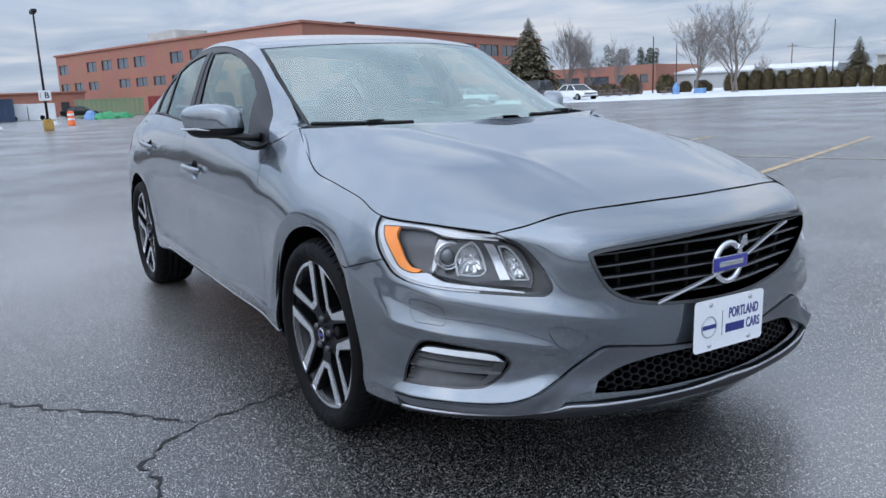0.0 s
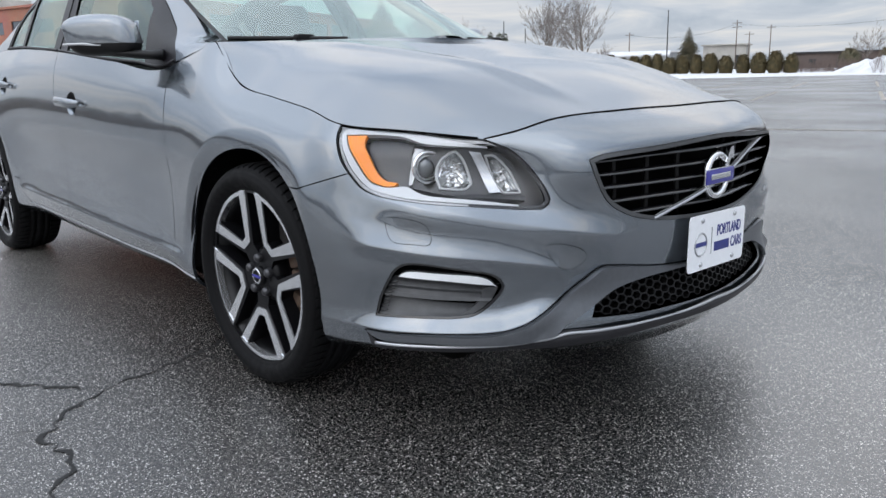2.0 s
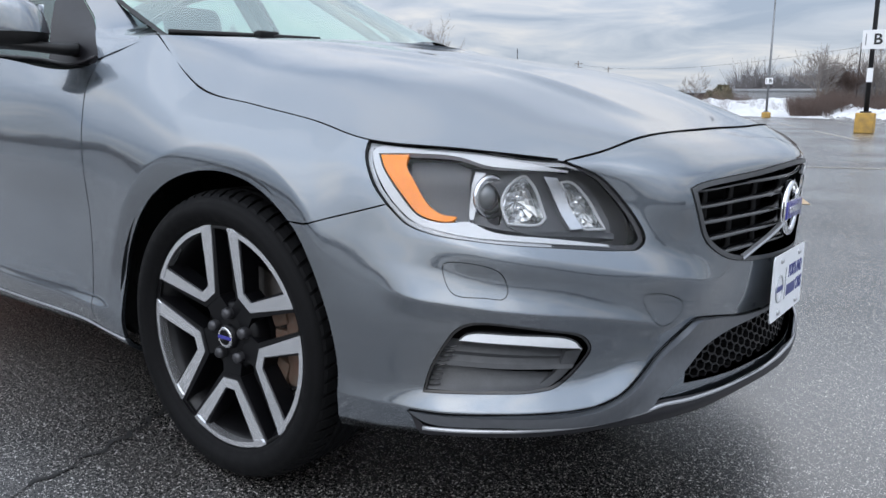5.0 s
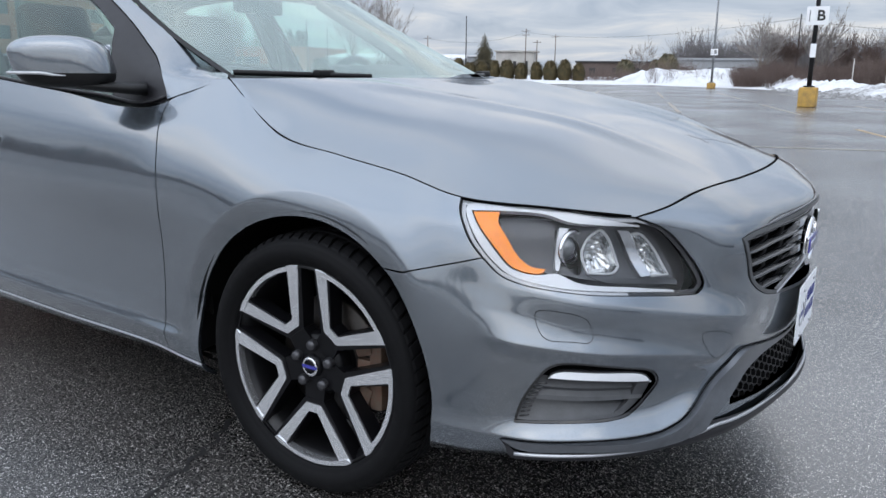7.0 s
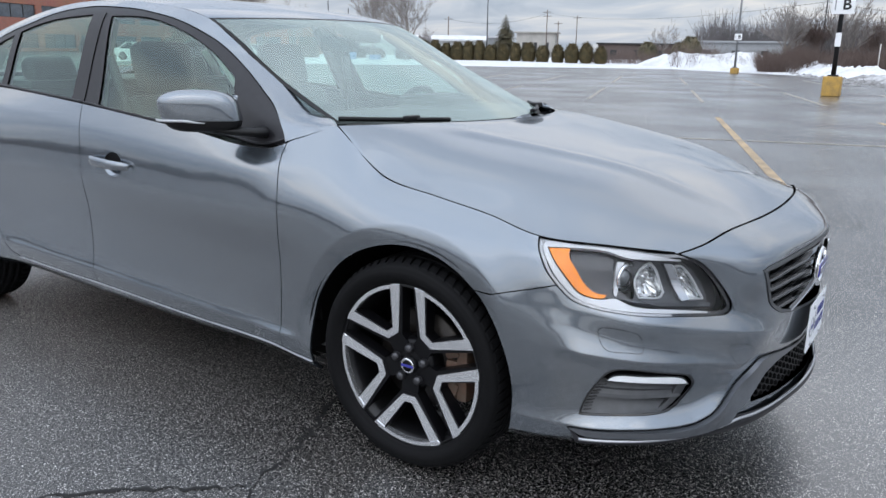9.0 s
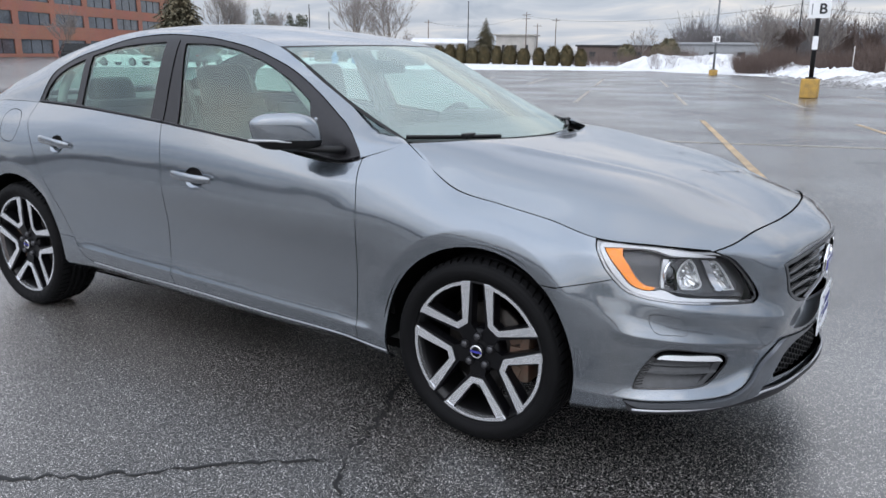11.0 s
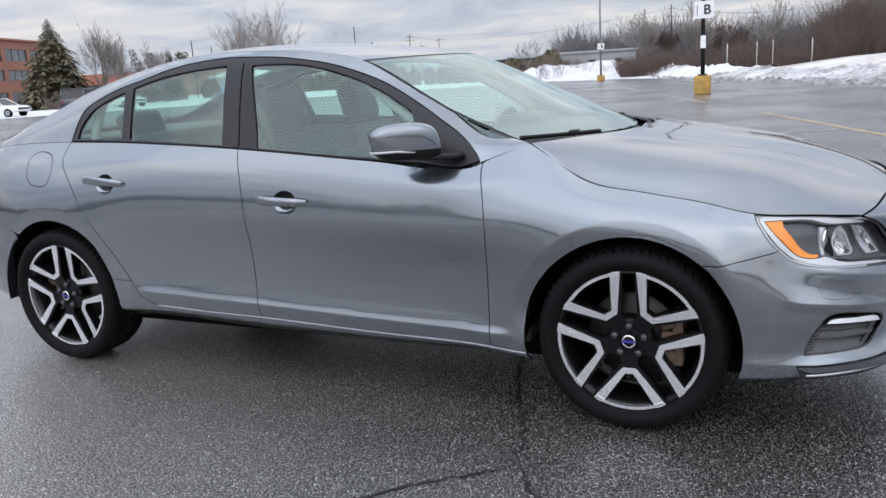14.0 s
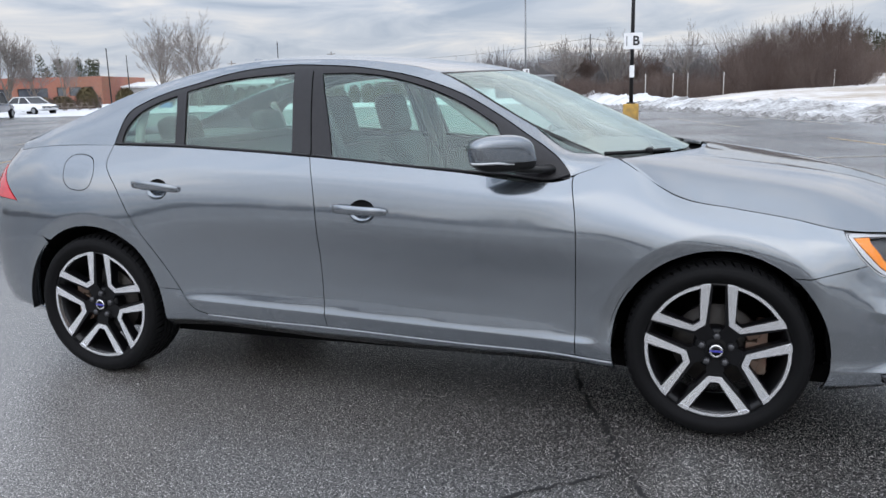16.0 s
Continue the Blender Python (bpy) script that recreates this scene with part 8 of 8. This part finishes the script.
# ---- mirrors, wipers, aerial ----
for sgn in (-1, 1):
    V, F = ball(.128, .068, .067, 48, 28, .50)
    V = np.array(V)
    V[:, 1] = np.where(V[:, 1] < 0, V[:, 1] * .55, V[:, 1])
    # the crown falls away towards the outer end; the front face is domed
    V[:, 2] = np.where(V[:, 2] > 0, V[:, 2] * (1 - .30 * np.clip(-V[:, 0] / .13, 0, 1) ** 2 - .16 * np.clip(V[:, 0] / .13, 0, 1) ** 3), V[:, 2])
    V[:, 0] += .016 * np.clip(-V[:, 2] / .06, -1, 1)
    spot = np.array([-.790, .943, 1.067] if sgn < 0 else [-.850, .885, 1.060])
    turn = Matrix(((.79, .61, 0, 0), (-.61, .79, 0, 0), (0, 0, 1, 0), (0, 0, 0, 1)))
    L = np.array(turn.to_3x3())
    W = V @ L.T + spot
    cut = -.034
    upper = [f for f in F if np.mean([V[i][2] for i in f]) > cut]
    lower = [f for f in F if np.mean([V[i][2] for i in f]) <= cut + .012]
    flip = (lambda fs: fs if sgn > 0 else [f[::-1] for f in fs])
    cap = part("mirror_cap", W * (1, sgn, 1), flip(upper), PAINT, car, "grey door mirror with black base")
    Wl = (V * (.982, .965, 1.06)) @ L.T + spot
    part("mirror_base", Wl * (1, sgn, 1), flip(lower), BLACK, cap)
    pts = [(L @ np.array([x - .004, .0665 * (1 - (abs(x) / .137) ** 5) ** .5, -.032 - .006 * ease(x, -.04, .02)]) + spot) * (1, sgn, 1) for x in np.linspace(-.128, .03, 24)]
    V3, F3 = tube(pts, [.0048 - .003 * float(ease(k, 15, 23)) for k in range(24)], 6)
    part("turn_signal", V3, F3, LAMPWHITE, cap, "clear slim turn signal")
    arm = [(np.array(p) + (0 if sgn < 0 else np.array([-.06, -.05, 0]))) * (1, sgn, 1) for p in ((-.632, .806, .990), (-.652, .84, .990), (-.680, .885, .998), (-.725, .925, 1.008), (-.78, .94, 1.012))]
    V4, F4 = tube(arm, [.034, .028, .026, .025, .022], 14)
    V4 = [(v[0], v[1], 1.0 + (v[2] - 1.0) * .55) for v in V4]
    part("mirror_arm", V4, F4, BLACK, cap)
    m_gl = [np.array([x, -.036, z]) for x, z in ((-.11, -.045), (.11, -.05), (.115, .045), (-.10, .04))]
    part("mirror_glass", [(L @ p + spot) * (1, sgn, 1) for p in m_gl], [(0, 1, 2, 3)], MIRROR, cap, smooth=False)


def on_screen(s, f, lift=.0):
    """A point of the windscreen: s from its foot (0) to its top (2), f from the middle (0) to its edge (1)."""
    col = cubic(roof_rows[:, int(round(abs(f) * 48))], np.array([s]))[0]
    return (col[0] + lift * .55, math.copysign(col[1], f), col[2] + lift)


for f0, f1, fp in ((-.975, -.50, -.66), (.30, .93, .55)):
    pts = [on_screen(.045 - .02 * t, f0 + (f1 - f0) * t, .006) for t in np.linspace(0, 1, 14)]
    V, F = tube(pts, .008, 8)
    w = part("wiper", V, F, BLACK, car, "black windscreen wiper")
    mid_p = Vector(pts[8])
    from_bm("wiper_knuckle", box_bm(.03, .07, .022, .008, mid_p + Vector((0, 0, .004)), segments=3), BLACK, w)
cowl = np.stack([bonnet_net[-1] * (1, 1, 1) + (.03, 0, -.030), roof_rows[0][np.linspace(0, 48, bonnet_net.shape[1]).round().astype(int)] + (-.02, 0, -.006)])
cowl = np.concatenate([cowl[:1], cowl.mean(axis=0, keepdims=True) - (0, 0, .026), cowl[1:]])
net_part("cowl", cowl, BLACK, car)
b = bmesh.new()
rings_ = []
for t, (w, h) in ((0, (.002, .004)), (.25, (.016, .022)), (.6, (.024, .040)), (.9, (.022, .050)), (1, (.012, .052))):
    rings_.append([b.verts.new((-.16 * t, y * w, z * h)) for y, z in ((-1, 0), (-.7, .6), (0, 1), (.7, .6), (1, 0))])
for r0, r1 in zip(rings_, rings_[1:]):
    for j in range(4):
        b.faces.new((r0[j], r0[j + 1], r1[j + 1], r1[j]))
b.faces.new(rings_[-1])
from_bm("aerial_fin", b, PAINT, car, "grey shark-fin aerial", where=Matrix.Translation((-2.22, 0, 1.458)) @ Matrix.Diagonal((.9, .9, .55, 1)))

# ---- cabin ----
def seat(x, y, rear=False):
    b = bmesh.new()
    box_bm(.50, .50, .16, .06, (0, 0, .40), b, segments=4)
    s = from_bm("seat", b, LEATHER, car, "dark leather seat with headrest", where=Matrix.Translation((x, y, 0)))
    b = box_bm(.15, .48, .62, .06, (0, 0, .31), segments=4)
    from_bm("seat_back", b, LEATHER, s, where=Matrix.Translation((-.22, 0, .46)) @ Matrix.Rotation(radians(-18), 4, "Y"))
    for dy in (-.20, .20):
        from_bm("side_bolster", box_bm(.19, .09, .50, .04, (0.02, 0, .27), segments=4), LEATHER, s, where=Matrix.Translation((-.21, dy, .46)) @ Matrix.Rotation(radians(-18), 4, "Y"))
    from_bm("headrest", box_bm(.11, .28, .22, .055, segments=5), LEATHER, s, where=Matrix.Translation((-.435, 0, 1.175)) @ Matrix.Rotation(radians(-14), 4, "Y"))
    return s


for y in (-.37, .37):
    seat(-1.29, y)
b = box_bm(.52, 1.32, .17, .06, (-2.05, 0, .44), segments=4)
bench = from_bm("rear_bench", b, LEATHER, car, "dark leather rear bench")
from_bm("bench_back", box_bm(.15, 1.30, .60, .06, (0, 0, .3), segments=4), LEATHER, bench, where=Matrix.Translation((-2.30, 0, .50)) @ Matrix.Rotation(radians(-24), 4, "Y"))
for y in (-.42, .42):
    from_bm("headrest", box_bm(.11, .25, .15, .05, segments=5), LEATHER, bench, where=Matrix.Translation((-2.56, y, 1.13)) @ Matrix.Rotation(radians(-18), 4, "Y"))
b = box_bm(.52, 1.38, .30, .10, (-.58, 0, .88), segments=5)
box_bm(.30, 1.16, .20, .06, (-.46, 0, .885), b, segments=3)
dash = from_bm("dashboard", b, DASH, car, "dark dashboard")
from_bm("instrument_hood", box_bm(.22, .36, .10, .04, (-.74, .37, 1.02), segments=4), DASH, dash)
from_bm("centre_console", box_bm(.60, .22, .34, .05, (-1.0, 0, .58), segments=3), DASH, car)
wheel_at = Matrix.Translation((-.90, .37, .93)) @ Matrix.Rotation(radians(24), 4, "Y")
V, F = ring(.178, .015, 48, 10)
sw = part("steering_wheel", V, F, LEATHER, car, "dark steering wheel", where=wheel_at)
V, F = ball(.03, .085, .065, 20, 12, .7)
part("steering_hub", V, F, DASH, sw)
for w in (0, math.pi, -math.pi / 2):
    V, F = tube([(0, .06 * math.cos(w), .06 * math.sin(w)), (0, .175 * math.cos(w), .175 * math.sin(w))], .013, 8)
    part("steering_spoke", V, F, SILVER, sw)
rv = from_bm("rear_view_mirror", box_bm(.03, .24, .065, .014, (-1.00, 0, 1.285), segments=3), BLACK, car, "dark rear-view mirror")
from_bm("sensor_housing", box_bm(.14, .16, .05, .02, (-.90, 0, 1.335), turn=Matrix.Rotation(radians(20), 4, "Y"), segments=3), DASH, rv)
from_bm("floor_pan", box_bm(2.2, 1.5, .05, .01, (-1.5, 0, .28)), DASH, car)
from_bm("parcel_shelf", box_bm(.60, 1.2, .04, .01, (-2.72, 0, 1.075)), DASH, car)
net_part("headliner", roof_strip(2.15, 6.3, 30, 0, 46) - (0, 0, .035), TRIMLIGHT, car)
for sgn in (-1, 1):
    for x0, x1, z0 in ((-.62, -1.60, .955), (-1.64, -2.50, 1.03)):
        from_bm("door_card", box_bm(abs(x1 - x0), .05, .60, .02, ((x0 + x1) / 2, sgn * .80, z0 - .31), segments=3), DASH, car)
    for p0, p1 in (((-1.62, .765, 1.00), (-1.71, .61, 1.36)), ((-.66, .74, .97), (-1.20, .575, 1.335)), ((-2.60, .70, 1.04), (-2.62, .60, 1.24))):
        V, F = tube([np.array(p0) * (1, sgn, 1), (np.array(p0) + np.array(p1)) / 2 * (1, sgn, 1) + np.array((0, sgn * .012, .01)), np.array(p1) * (1, sgn, 1)], .022, 8)
        part("pillar_lining", V, F, TRIMLIGHT, car)
    V, F = tube([(-1.60, sgn * .72, 1.22), (-1.55, sgn * .70, 1.05), (-1.50, sgn * .68, .80)], .022, 6)
    part("seat_belt", [(v[0], v[1], v[2]) for v in V], F, LEATHER, car)
